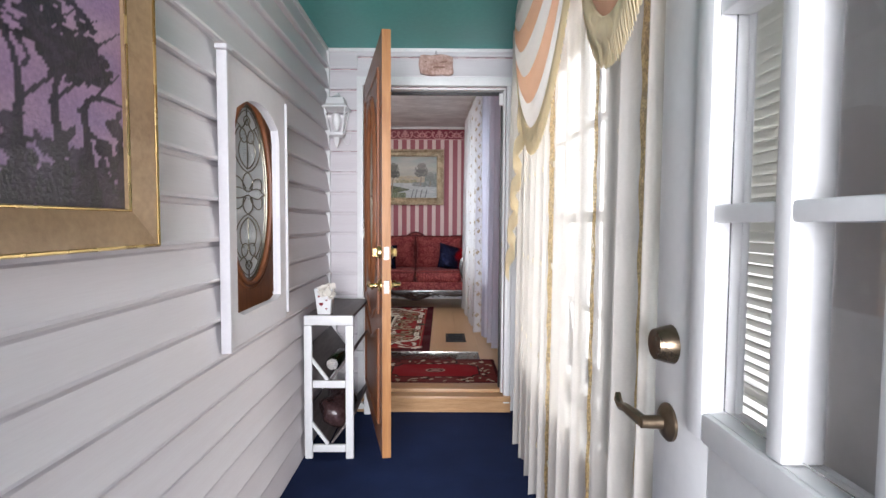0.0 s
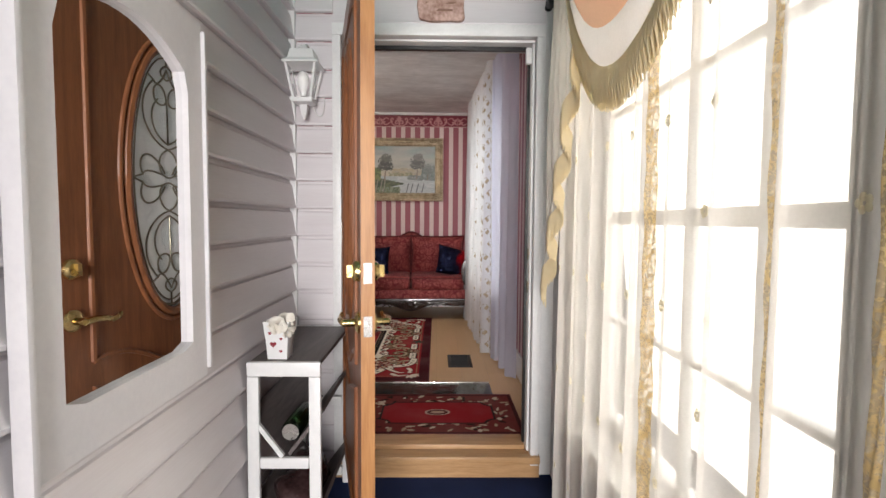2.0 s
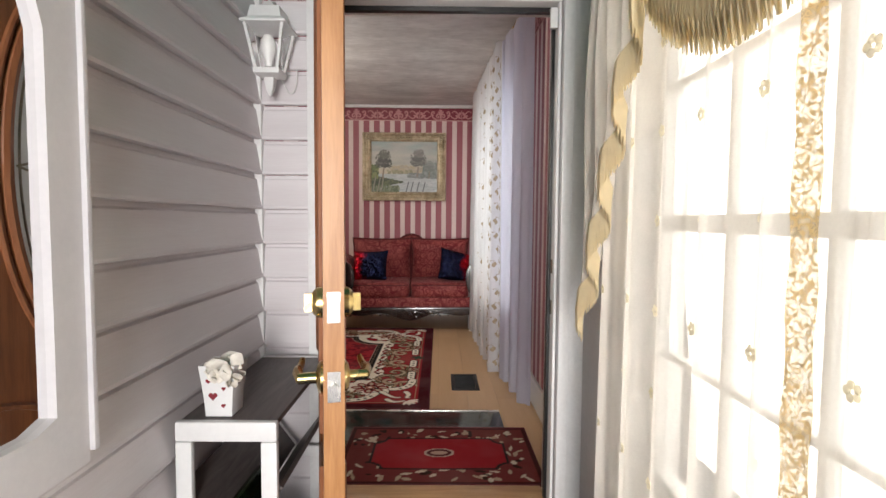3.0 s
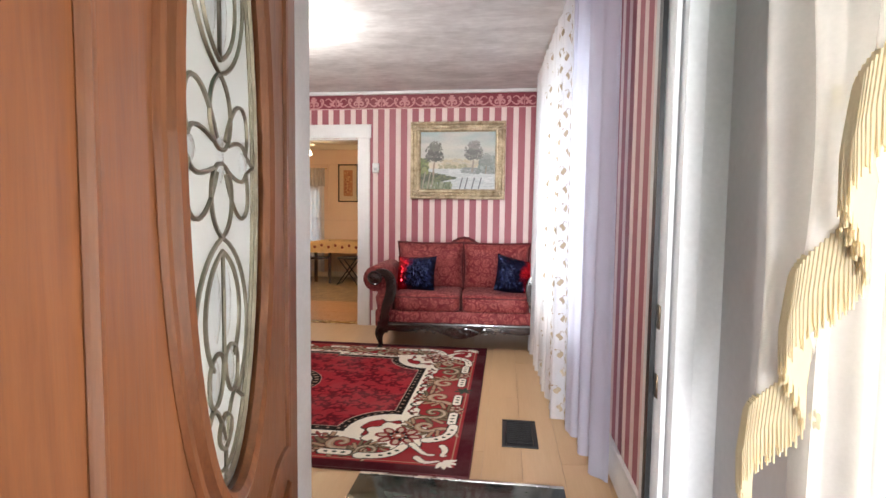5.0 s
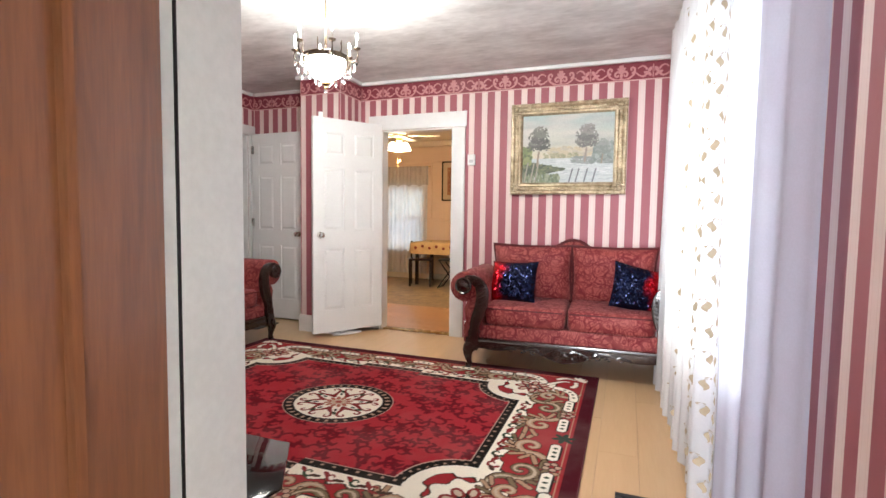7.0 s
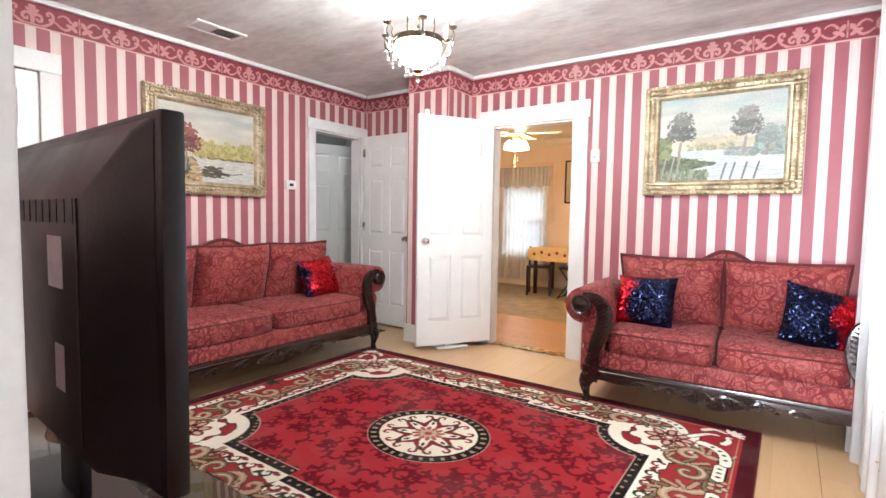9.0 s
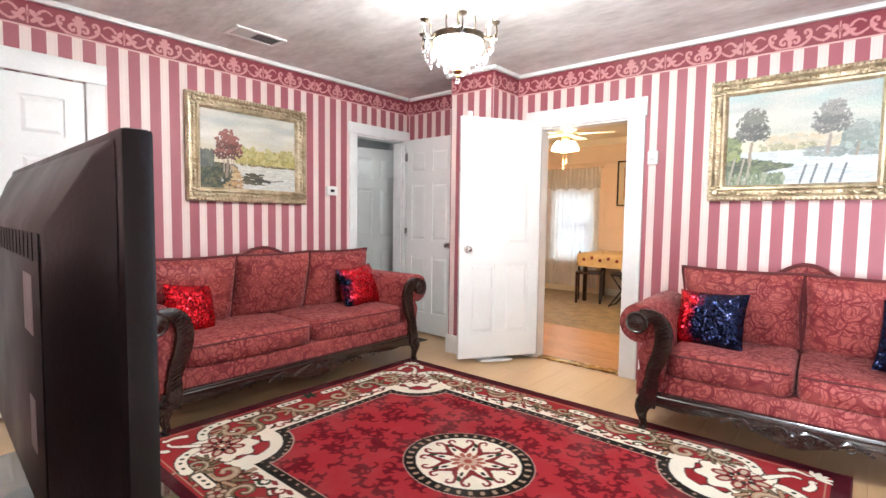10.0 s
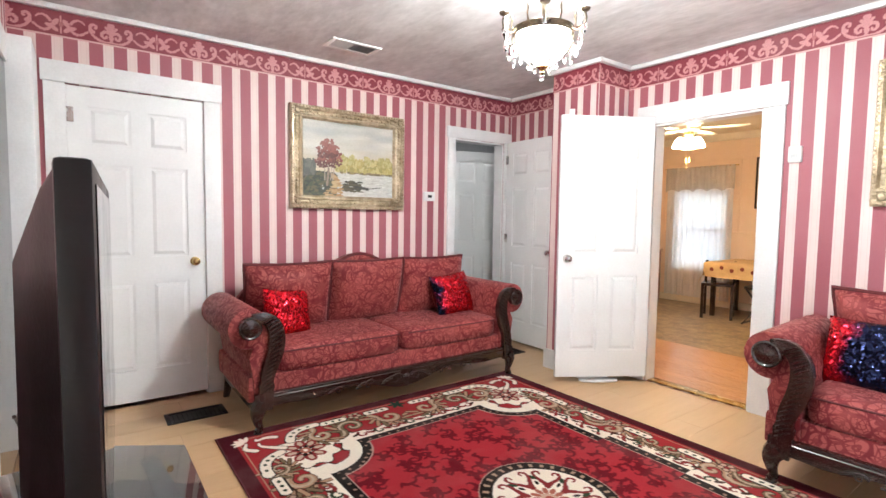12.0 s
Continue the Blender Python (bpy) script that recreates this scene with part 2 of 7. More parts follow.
def striped(name, axis, origin, period):
    """Printed wallpaper stripes that run along one wall."""
    m, nt, bsdf = nodes_of(name)
    sep = nt.nodes.new("ShaderNodeSeparateXYZ")
    nt.links.new(nt.nodes.new("ShaderNodeNewGeometry").outputs["Position"], sep.inputs[0])
    ph = maths(nt, "FRACT", maths(nt, "ADD", maths(nt, "DIVIDE", maths(nt, "SUBTRACT", sep.outputs[axis], origin), period), 100.5))
    d = maths(nt, "ABSOLUTE", maths(nt, "SUBTRACT", ph, 0.5))
    vec = coords(nt, (1, 1, 1), True)
    weave = noise_fac(nt, coords(nt, (60, 60, 6), True), 14.0, 3.0)
    stain = noise_fac(nt, vec, 2.2)
    red = mixed(nt, weave, (0.30, 0.074, 0.098), (0.385, 0.115, 0.142))
    pink = mixed(nt, weave, (0.70, 0.56, 0.53), (0.83, 0.70, 0.66))
    line = mixed(nt, weave, (0.50, 0.26, 0.25), (0.60, 0.36, 0.34))
    step = ramp(nt, d, [(0.275, 0.0), (0.290, 1.0)])
    centre = ramp(nt, d, [(0.375, 0.0), (0.385, 1.0)])
    edge = ramp(nt, d, [(0.395, 1.0), (0.405, 0.0)])
    col = mixed(nt, step, red, pink)
    col = mixed(nt, maths(nt, "MULTIPLY", maths(nt, "MULTIPLY", centre, edge), 0.3), col, line)
    col = mixed(nt, ramp(nt, stain, [(0.4, 0.0), (0.75, 0.18)]), col, (0.42, 0.20, 0.20))
    nt.links.new(col, bsdf.inputs["Base Color"])
    bsdf.inputs["Roughness"].default_value = 0.55
    bumped(nt, bsdf, weave, 0.12, 0.002)
    return m


def patterned(name, rough, fine, bump, metal=0.0, sheen=0.0, coat=0.0):
    """Shows the pattern drawn on a sheet, with the relief of its weave or paint."""
    m, nt, bsdf = nodes_of(name)
    at = nt.nodes.new("ShaderNodeAttribute")
    at.attribute_name = "pattern"
    vec = coords(nt)
    grain = noise_fac(nt, vec, fine, 3.0)
    wear = noise_fac(nt, vec, 3.0)
    hsv = nt.nodes.new("ShaderNodeHueSaturation")
    nt.links.new(ramp(nt, grain, [(0.25, 0.80), (0.75, 1.15)]), hsv.inputs["Value"])
    nt.links.new(at.outputs["Color"], hsv.inputs["Color"])
    nt.links.new(mixed(nt, ramp(nt, wear, [(0.45, 0.0), (0.8, 0.12)]), hsv.outputs[0], (0.4, 0.34, 0.3)), bsdf.inputs["Base Color"])
    bsdf.inputs["Roughness"].default_value, bsdf.inputs["Metallic"].default_value = rough, metal
    bsdf.inputs["Sheen Weight"].default_value = sheen
    bsdf.inputs["Coat Weight"].default_value = coat
    bumped(nt, bsdf, grain, bump, 0.004)
    return m


def dull(mat, level=0.12):
    """Lowers the surface gloss, for pile and cloth."""
    mat.node_tree.nodes["Principled BSDF"].inputs["Specular IOR Level"].default_value = level
    return mat


def damask(name, ground, figure, rough=0.6):
    """Woven upholstery with large curling leaf figures."""
    m, nt, bsdf = nodes_of(name)
    vec = coords(nt)
    warp = node(nt, "ShaderNodeTexNoise", Scale=6.0, Detail=2.0)
    nt.links.new(vec, warp.inputs["Vector"])
    mv = nt.nodes.new("ShaderNodeVectorMath")
    mv.operation = "MULTIPLY_ADD"
    nt.links.new(warp.outputs["Color"], mv.inputs[0])
    mv.inputs[1].default_value = (0.17, 0.17, 0.17)
    nt.links.new(vec, mv.inputs[2])
    vor = node(nt, "ShaderNodeTexVoronoi", Scale=12.5)
    nt.links.new(mv.outputs[0], vor.inputs["Vector"])
    rim = node(nt, "ShaderNodeTexVoronoi", Scale=12.5)
    rim.feature = "DISTANCE_TO_EDGE"
    nt.links.new(mv.outputs[0], rim.inputs["Vector"])
    petals = node(nt, "ShaderNodeTexVoronoi", Scale=29.0)
    petals.feature = "DISTANCE_TO_EDGE"
    nt.links.new(mv.outputs[0], petals.inputs["Vector"])
    gaps = ramp(nt, rim.outputs["Distance"], [(0.04, 0.0), (0.08, 1.0)])
    veins = ramp(nt, petals.outputs["Distance"], [(0.03, 0.1), (0.07, 1.0)])
    rings = ramp(nt, maths(nt, "SINE", maths(nt, "MULTIPLY", vor.outputs["Distance"], 19.0)), [(0.62, 1.0), (0.78, 0.25)])
    worn = ramp(nt, noise_fac(nt, vec, 9.0, 2.0), [(0.45, 0.0), (0.65, 0.5)])
    both = maths(nt, "MULTIPLY", maths(nt, "MULTIPLY", gaps, veins), rings)
    fac = maths(nt, "MAXIMUM", both, worn)
    thread = noise_fac(nt, vec, 260.0, 2.0)
    fade = noise_fac(nt, vec, 3.0)
    col = mixed(nt, fac, ground, figure)
    hsv = nt.nodes.new("ShaderNodeHueSaturation")
    nt.links.new(ramp(nt, maths(nt, "ADD", maths(nt, "MULTIPLY", thread, 0.5), maths(nt, "MULTIPLY", fade, 0.5)), [(0.3, 0.78), (0.7, 1.18)]), hsv.inputs["Value"])
    nt.links.new(col, hsv.inputs["Color"])
    nt.links.new(hsv.outputs[0], bsdf.inputs["Base Color"])
    nt.links.new(ramp(nt, fac, [(0.0, rough + 0.15), (1.0, rough - 0.12)]), bsdf.inputs["Roughness"])
    bsdf.inputs["Sheen Weight"].default_value = 0.06
    bumped(nt, bsdf, maths(nt, "ADD", fac, thread), 0.25, 0.003)
    return m


def sequins(name, c1, c2, split, soft):
    """Small round shiny scales, brushed to two colours along the cushion's width."""
    m, nt, bsdf = nodes_of(name)
    vec = coords(nt)
    vor = node(nt, "ShaderNodeTexVoronoi", Scale=95.0)
    nt.links.new(vec, vor.inputs["Vector"])
    sep = nt.nodes.new("ShaderNodeSeparateXYZ")
    nt.links.new(vec, sep.inputs[0])
    edge = maths(nt, "ADD", sep.outputs[0], maths(nt, "MULTIPLY", maths(nt, "SUBTRACT", noise_fac(nt, vec, 7.0), 0.5), 0.35))
    fac = ramp(nt, maths(nt, "ADD", edge, 0.5), [(max(0.0, 0.5 + split - soft), 0.0), (min(1.0, 0.5 + split + soft), 1.0)])
    tone = nt.nodes.new("ShaderNodeSeparateColor")
    nt.links.new(vor.outputs["Color"], tone.inputs[0])
    hsv = nt.nodes.new("ShaderNodeHueSaturation")
    nt.links.new(ramp(nt, tone.outputs[0], [(0.0, 0.5), (1.0, 1.5)]), hsv.inputs["Value"])
    nt.links.new(mixed(nt, fac, c1, c2), hsv.inputs["Color"])
    nt.links.new(hsv.outputs[0], bsdf.inputs["Base Color"])
    bsdf.inputs["Metallic"].default_value, bsdf.inputs["Roughness"].default_value = 0.85, 0.22
    tilt = nt.nodes.new("ShaderNodeVectorMath")
    tilt.operation = "MULTIPLY_ADD"
    nt.links.new(vor.outputs["Color"], tilt.inputs[0])
    tilt.inputs[1].default_value = (0.9, 0.9, 0.9)
    tilt.inputs[2].default_value = (-0.45, -0.45, -0.45)
    geo = nt.nodes.new("ShaderNodeNewGeometry")
    addn = nt.nodes.new("ShaderNodeVectorMath")
    addn.operation = "ADD"
    nt.links.new(geo.outputs["Normal"], addn.inputs[0])
    nt.links.new(tilt.outputs[0], addn.inputs[1])
    norm = nt.nodes.new("ShaderNodeVectorMath")
    norm.operation = "NORMALIZE"
    nt.links.new(addn.outputs[0], norm.inputs[0])
    nt.links.new(norm.outputs[0], bsdf.inputs["Normal"])
    return m


def sheer(name, colour, clear, weave=160.0, lace=False, glow=0.55):
    """Thin cloth: part of the light goes straight through, part is scattered."""
    m, nt, bsdf = nodes_of(name)
    nt.nodes.remove(bsdf)
    out = nt.nodes["Material Output"]
    vec = coords(nt)
    grain = noise_fac(nt, vec, weave, 2.0)
    soft = noise_fac(nt, vec, 4.0)
    col = mixed(nt, grain, tuple(c * 0.88 for c in colour), colour)
    dif, tra, clr = nt.nodes.new("ShaderNodeBsdfDiffuse"), nt.nodes.new("ShaderNodeBsdfTranslucent"), nt.nodes.new("ShaderNodeBsdfTransparent")
    nt.links.new(col, dif.inputs[0])
    nt.links.new(col, tra.inputs[0])
    a, b = nt.nodes.new("ShaderNodeMixShader"), nt.nodes.new("ShaderNodeMixShader")
    a.inputs[0].default_value = glow
    nt.links.new(dif.outputs[0], a.inputs[1])
    nt.links.new(tra.outputs[0], a.inputs[2])
    if lace:
        nt.links.new(ramp(nt, noise_fac(nt, vec, 95.0, 2.0, 0.5, 1.5), [(0.44, clear), (0.56, clear + 0.45)]), b.inputs[0])
    else:
        nt.links.new(ramp(nt, soft, [(0.3, max(0.0, clear - 0.06)), (0.7, clear + 0.06)]), b.inputs[0])
    nt.links.new(a.outputs[0], b.inputs[1])
    nt.links.new(clr.outputs[0], b.inputs[2])
    nt.links.new(b.outputs[0], out.inputs[0])
    return m


def glass(name, colour=(1, 1, 1), rough=0.0, ripple=0.0, scale=40.0):
    m, nt, bsdf = nodes_of(name)
    bsdf.inputs["Base Color"].default_value = (*colour, 1)
    bsdf.inputs["Roughness"].default_value = rough
    bsdf.inputs["Transmission Weight"].default_value = 1.0
    bsdf.inputs["IOR"].default_value = 1.45
    if ripple:
        bumped(nt, bsdf, noise_fac(nt, coords(nt), scale, 2.0), ripple, 0.01)
    return m


def glowing(name, colour, strength):
    m, nt, bsdf = nodes_of(name)
    bsdf.inputs["Base Color"].default_value = (*colour, 1)
    bsdf.inputs["Emission Color"].default_value = (*colour, 1)
    bsdf.inputs["Emission Strength"].default_value = strength
    return m


SIDING = plain("lilac_white_vinyl_siding", (0.66, 0.62, 0.63), (0.72, 0.69, 0.70), 0.45, 0, 1.5, 30, 0.12, (0.4, 0.4, 8), True, 0.03)
WHITE = plain("white_gloss_paint", (0.76, 0.76, 0.75), (0.83, 0.83, 0.82), 0.35, 0, 3, 60, 0.06)
TRIM = plain("white_trim_paint", (0.72, 0.72, 0.71), (0.82, 0.82, 0.81), 0.4, 0, 5, 80, 0.1)
CREAM_WALL = plain("greyish_white_plaster", (0.62, 0.60, 0.59), (0.70, 0.68, 0.67), 0.7, 0, 2, 50, 0.1)
FRAME_PAINT = plain("lilac_white_frame_paint", (0.62, 0.60, 0.62), (0.69, 0.67, 0.68), 0.42, 0, 4, 70, 0.1)
TEAL = plain("teal_ceiling_paint", (0.075, 0.33, 0.30), (0.10, 0.40, 0.36), 0.45, 0, 2, 40, 0.08)
STIPPLE = plain("swirled_ceiling_plaster", (0.54, 0.52, 0.51), (0.80, 0.79, 0.78), 0.75, 0, 2.6, 11, 0.6, (1, 2.2, 1))
PAPER_X = striped("striped_wallpaper_long", 0, -0.717, 0.1235)
PAPER_Y = striped("striped_wallpaper_side", 1, 4.925, 0.1265)
YELLOW = plain("warm_yellow_wall_paint", (0.74, 0.56, 0.40), (0.80, 0.63, 0.47), 0.6, 0, 1.5, 40, 0.1)
DINING_CEIL = plain("cream_ceiling_paint", (0.70, 0.62, 0.48), (0.78, 0.70, 0.56), 0.7, 0, 2, 30, 0.2)
HALL_WALL = plain("grey_hall_paint", (0.50, 0.50, 0.51), (0.58, 0.58, 0.59), 0.6, 0, 2, 40, 0.1)
CARPET = dull(plain("navy_outdoor_carpet", (0.010, 0.018, 0.055), (0.020, 0.034, 0.095), 0.95, 0, 3, 350, 0.6))
LAMINATE = plain("light_beech_laminate", (0.535, 0.345, 0.180), (0.585, 0.390, 0.212), 0.28, 0, 2.2, 22, 0.0, (5, 0.35, 1), False, 0.09, 0.1)
DINING_WOOD = wood("orange_oak_boards", (0.42, 0.20, 0.075), (0.56, 0.30, 0.13), 0.3, (0.6, 7, 1), 0.14)
VINYL = plain("mottled_brown_vinyl", (0.13, 0.085, 0.04), (0.40, 0.30, 0.17), 0.5, 0, 7, 25, 0.2)
MARBLE = plain("dark_green_marble_tile", (0.006, 0.012, 0.010), (0.05, 0.075, 0.062), 0.12, 0, 12, 60, 0.02)
LAMINATE.node_tree.links.remove(LAMINATE.node_tree.nodes["Principled BSDF"].inputs["Roughness"].links[0])
LAMINATE.node_tree.nodes["Principled BSDF"].inputs["Roughness"].default_value = 0.34
OAK = wood("honey_oak_door", (0.30, 0.13, 0.045), (0.44, 0.22, 0.085), 0.35, (9, 9, 0.7), 0.0, 3.0, 0.1)
OAK_DARK = wood("stained_oak_door_face", (0.165, 0.056, 0.021), (0.27, 0.100, 0.038), 0.38, (9, 9, 0.7), 0.0, 3.0, 0.1)
SILL_WOOD = wood("varnished_oak_sill", (0.36, 0.20, 0.09), (0.52, 0.32, 0.16), 0.35, (0.7, 8, 8))
SHELF_WOOD = wood("grey_brown_shelf_board", (0.085, 0.070, 0.068), (0.15, 0.125, 0.12), 0.45, (8, 0.8, 8))
MAHOGANY = wood("dark_carved_mahogany", (0.012, 0.006, 0.005), (0.035, 0.016, 0.012), 0.22, (4, 4, 4), 0.0, 6.0, 0.4)
DAMASK = dull(damask("red_damask_upholstery", (0.15, 0.012, 0.017), (0.31, 0.070, 0.060)), 0.3)
PIPING = plain("dark_red_cushion_piping", (0.07, 0.008, 0.010), (0.12, 0.016, 0.018), 0.8, 0, 20, 200, 0.4)
GOLD = plain("antique_gold_leaf", (0.30, 0.225, 0.13), (0.66, 0.56, 0.39), 0.36, 0.55, 14, 70, 0.6)
BRASS = plain("aged_brass", (0.50, 0.36, 0.14), (0.68, 0.52, 0.24), 0.25, 1.0, 12, 80, 0.1)
NICKEL = plain("satin_nickel", (0.55, 0.53, 0.50), (0.68, 0.66, 0.62), 0.25, 1.0, 12, 80, 0.05)
BRONZE = plain("dark_antique_bronze", (0.10, 0.075, 0.05), (0.20, 0.15, 0.10), 0.32, 0.9, 12, 80, 0.1)
LEAD = plain("pewter_came", (0.22, 0.20, 0.15), (0.36, 0.33, 0.26), 0.35, 0.9, 12, 80, 0.1)
BLACK = plain("black_plastic", (0.003, 0.0028, 0.0028), (0.006, 0.0055, 0.005), 0.36, 0, 5, 120, 0.12)
BLACK_METAL = plain("black_iron", (0.012, 0.012, 0.012), (0.03, 0.03, 0.03), 0.5, 0.3, 10, 90, 0.2)
SCREEN = plain("black_glass_screen", (0.004, 0.004, 0.005), (0.007, 0.007, 0.008), 0.06, 0, 5, 50, 0.0)
PAPER_LABEL = plain("grey_paper_label", (0.42, 0.42, 0.42), (0.60, 0.60, 0.60), 0.6, 0, 15, 120, 0.0)
PLASTIC = plain("white_plastic", (0.72, 0.72, 0.70), (0.80, 0.80, 0.78), 0.4, 0, 8, 60, 0.0)
RUG_PILE = dull(patterned("woven_rug_pile", 0.95, 420.0, 0.5, 0, 0.0), 0.04)
PRINT = patterned("printed_wallpaper_border", 0.55, 300.0, 0.15)
PAINT = patterned("oil_paint_on_canvas", 0.4, 120.0, 0.5, 0, 0, 0.15)
SHEER = sheer("white_sheer_voile", (0.86, 0.86, 0.87), 0.16)
SHEER_CREAM = sheer("cream_sheer_voile", (0.84, 0.80, 0.74), 0.42, glow=0.30)
SHEER_BLUE = sheer("pale_lilac_sheer", (0.74, 0.76, 0.90), 0.02)
LACE_GOLD = sheer("gold_lace_strip", (0.60, 0.43, 0.19), 0.06, 45.0, True)
SWAG = sheer("white_satin_swag", (0.86, 0.84, 0.83), 0.02)
SWAG_PEACH = sheer("peach_satin_swag", (0.82, 0.52, 0.36), 0.02)
FRINGE = sheer("yellow_gold_fringe", (0.90, 0.80, 0.57), 0.05, 50.0)
STITCH = sheer("pale_gold_stitching", (0.90, 0.84, 0.66), 0.30, 60.0)
EMBROIDERY = plain("gold_embroidery_thread", (0.33, 0.255, 0.165), (0.45, 0.37, 0.255), 0.7, 0.0, 20, 200, 0.3)
CREAM_THREAD = plain("cream_embroidery_thread", (0.62, 0.55, 0.38), (0.74, 0.68, 0.50), 0.7, 0, 20, 200, 0.3)
SLAT = sheer("white_vinyl_slat", (0.86, 0.86, 0.84), 0.0)
GLASS = glass("window_glass")
RAIN_GLASS = glass("pebbled_door_glass", (0.95, 0.97, 0.96), 0.12, 0.9, 70.0)
nt_ = RAIN_GLASS.node_tree
mix_, scat_ = nt_.nodes.new("ShaderNodeMixShader"), nt_.nodes.new("ShaderNodeBsdfTranslucent")
scat_.inputs[0].default_value = (0.95, 0.97, 0.96, 1)
mix_.inputs[0].default_value = 0.85
nt_.links.new(nt_.nodes["Principled BSDF"].outputs[0], mix_.inputs[1])
frost_, both_ = nt_.nodes.new("ShaderNodeBsdfDiffuse"), nt_.nodes.new("ShaderNodeMixShader")
frost_.inputs[0].default_value = (0.92, 0.94, 0.93, 1)
both_.inputs[0].default_value = 0.8
nt_.links.new(scat_.outputs[0], both_.inputs[1])
nt_.links.new(frost_.outputs[0], both_.inputs[2])
nt_.links.new(both_.outputs[0], mix_.inputs[2])
nt_.links.new(mix_.outputs[0], nt_.nodes["Material Output"].inputs[0])
BEVEL_GLASS = glass("bevelled_clear_glass", (0.97, 0.99, 0.99), 0.03, 0.3, 25.0)
SMOKE_GLASS = glass("smoked_glass", (0.16, 0.18, 0.19), 0.02)
MIRROR = plain("silvered_mirror", (0.90, 0.90, 0.90), (0.90, 0.90, 0.90), 0.02, 1.0, 1, 1, 0)
MIRROR.node_tree.nodes["Principled BSDF"].inputs["Roughness"].default_value = 0.0
for link in list(MIRROR.node_tree.links):
    if link.to_socket.name == "Roughness":
        MIRROR.node_tree.links.remove(link)
OPAL = glowing("lit_opal_glass", (1.0, 0.96, 0.90), 12.0)
OPAL_WARM = glowing("lit_warm_opal_glass", (1.0, 0.84, 0.58), 5.0)
CRYSTAL = glass("chandelier_crystal", (0.98, 0.98, 0.98), 0.02)
CONCRETE = plain("pale_concrete", (0.30, 0.30, 0.29), (0.42, 0.41, 0.40), 0.9, 0, 1, 30, 0.3)
EXTERIOR = plain("pale_exterior_paint", (0.55, 0.54, 0.52), (0.65, 0.64, 0.62), 0.7, 0, 2, 40, 0.2)

# ---- structure ----
# Plan: porch x -0.54..0.72, y -0.15..3.12, floor -0.12; room x -3.73..0.765, y 3.24..7.17, floor 0; dining room behind.
LEFT, RIGHT, BACK, FRONT, CEIL = -3.73, 0.765, 7.17, 3.24, 2.51
PL, PR, PY, PF, PC = -0.54, 0.72, 3.12, -0.12, 2.22

structure("ground", Build().box(-300, -300, -0.6, 300, 300, -0.45), CONCRETE, "pale concrete yard around the house", "ground")

# porch
structure("floor_porch", Build().box(PL - 0.1, -0.75, PF - 0.05, PR + 0.05, PY, PF), CARPET, "navy blue outdoor carpet on the porch floor", "floor")
structure("foundation", Build().box(-5.4, -0.75, -0.45, 1.0, 12.0, -0.18), CONCRETE, "concrete foundation under the house", "foundation")
structure("ceiling_porch", Build().box(PL - 0.12, -0.3, PC, PR + 0.15, PY, PC + 0.08), TEAL, "teal painted porch ceiling", "ceiling")
wall_left = structure("wall_porch_left", Build().box(PL - 0.14, -0.27, -0.18, PL, PY, 2.7), SIDING, "pale lilac-white lap siding wall of the porch", "wall")
b = Build()
holed(b, "x", PY, FRONT, -3.85, 1.0, -0.18, 2.7, [(-0.292, 0.612, -0.02, 1.975)])
wall_front = structure("wall_front", b, PAPER_X, "house front wall with the open entrance doorway", "wall")
b = Build()
holed(b, "y", PR, PR + 0.16, -0.27, PY, -0.18, 2.7, [(0.62, 1.375, 0.42, 1.86), (1.395, 2.64, 0.36, 1.92)])
wall_right = structure("wall_porch_right", b, CREAM_WALL, "greyish white porch wall with windows", "wall")
b = Build()
holed(b, "x", -0.27, -0.15, -0.68, 0.88, -0.18, 2.7, [(-0.28, 0.60, -0.12, 1.96)])
structure("wall_entry", b, EXTERIOR, "porch wall with the open entry doorway", "wall")
structure("roof_porch", Build().box(-1.0, -0.7, 2.75, 1.3, 12, 2.85).box(-5.6, 3.0, 2.75, -1.0, 12, 2.85), CONCRETE, "flat roof slab over porch and rooms", "roof")

# living room
structure("floor_room", Build().box(LEFT - 0.1, FRONT - 0.02, -0.05, RIGHT + 0.1, BACK + 0.12, -0.012), SILL_WOOD, "wooden subfloor of the living room", "floor")
room_floor = bpy.data.objects["floor_room"]
structure("ceiling_room", Build().box(LEFT - 0.1, FRONT, CEIL, RIGHT + 0.1, BACK + 0.14, CEIL + 0.08), STIPPLE, "white swirled plaster ceiling", "ceiling")
b = Build()
holed(b, "y", LEFT - 0.12, LEFT, FRONT, BACK + 0.03, -0.05, 2.6, [(3.50, 4.262, 0.0, 2.06), (6.465, 7.10, 0.0, 2.042)])
structure("wall_west", b, PAPER_Y, "red and pink striped wallpaper wall with two doorways", "wall")
b = Build()
holed(b, "x", BACK, BACK + 0.12, -2.80, RIGHT + 0.12, -0.05, 2.6, [(-2.10, -1.332, 0.0, 2.022)])
structure("wall_north", b, PAPER_X, "red and pink striped wallpaper wall with a doorway", "wall")
structure("wall_recess", Build().box(LEFT - 0.12, BACK + 0.03, -0.05, -2.80, BACK + 0.12, 2.6), PAPER_X, "striped wallpaper wall in the corner recess", "wall")
b = Build()
holed(b, "y", RIGHT, RIGHT + 0.14, FRONT, BACK + 0.12, -0.05, 2.6, [(4.66, 6.26, 0.62, 2.14)])
structure("wall_east", b, PAPER_Y, "striped wallpaper wall with a curtained window", "wall")
structure("chimney_breast", Build().box(-2.79, 6.78, 0, -2.337, BACK - 0.002, CEIL - 0.002), PAPER_X, "striped wallpaper chimney breast", "wall")
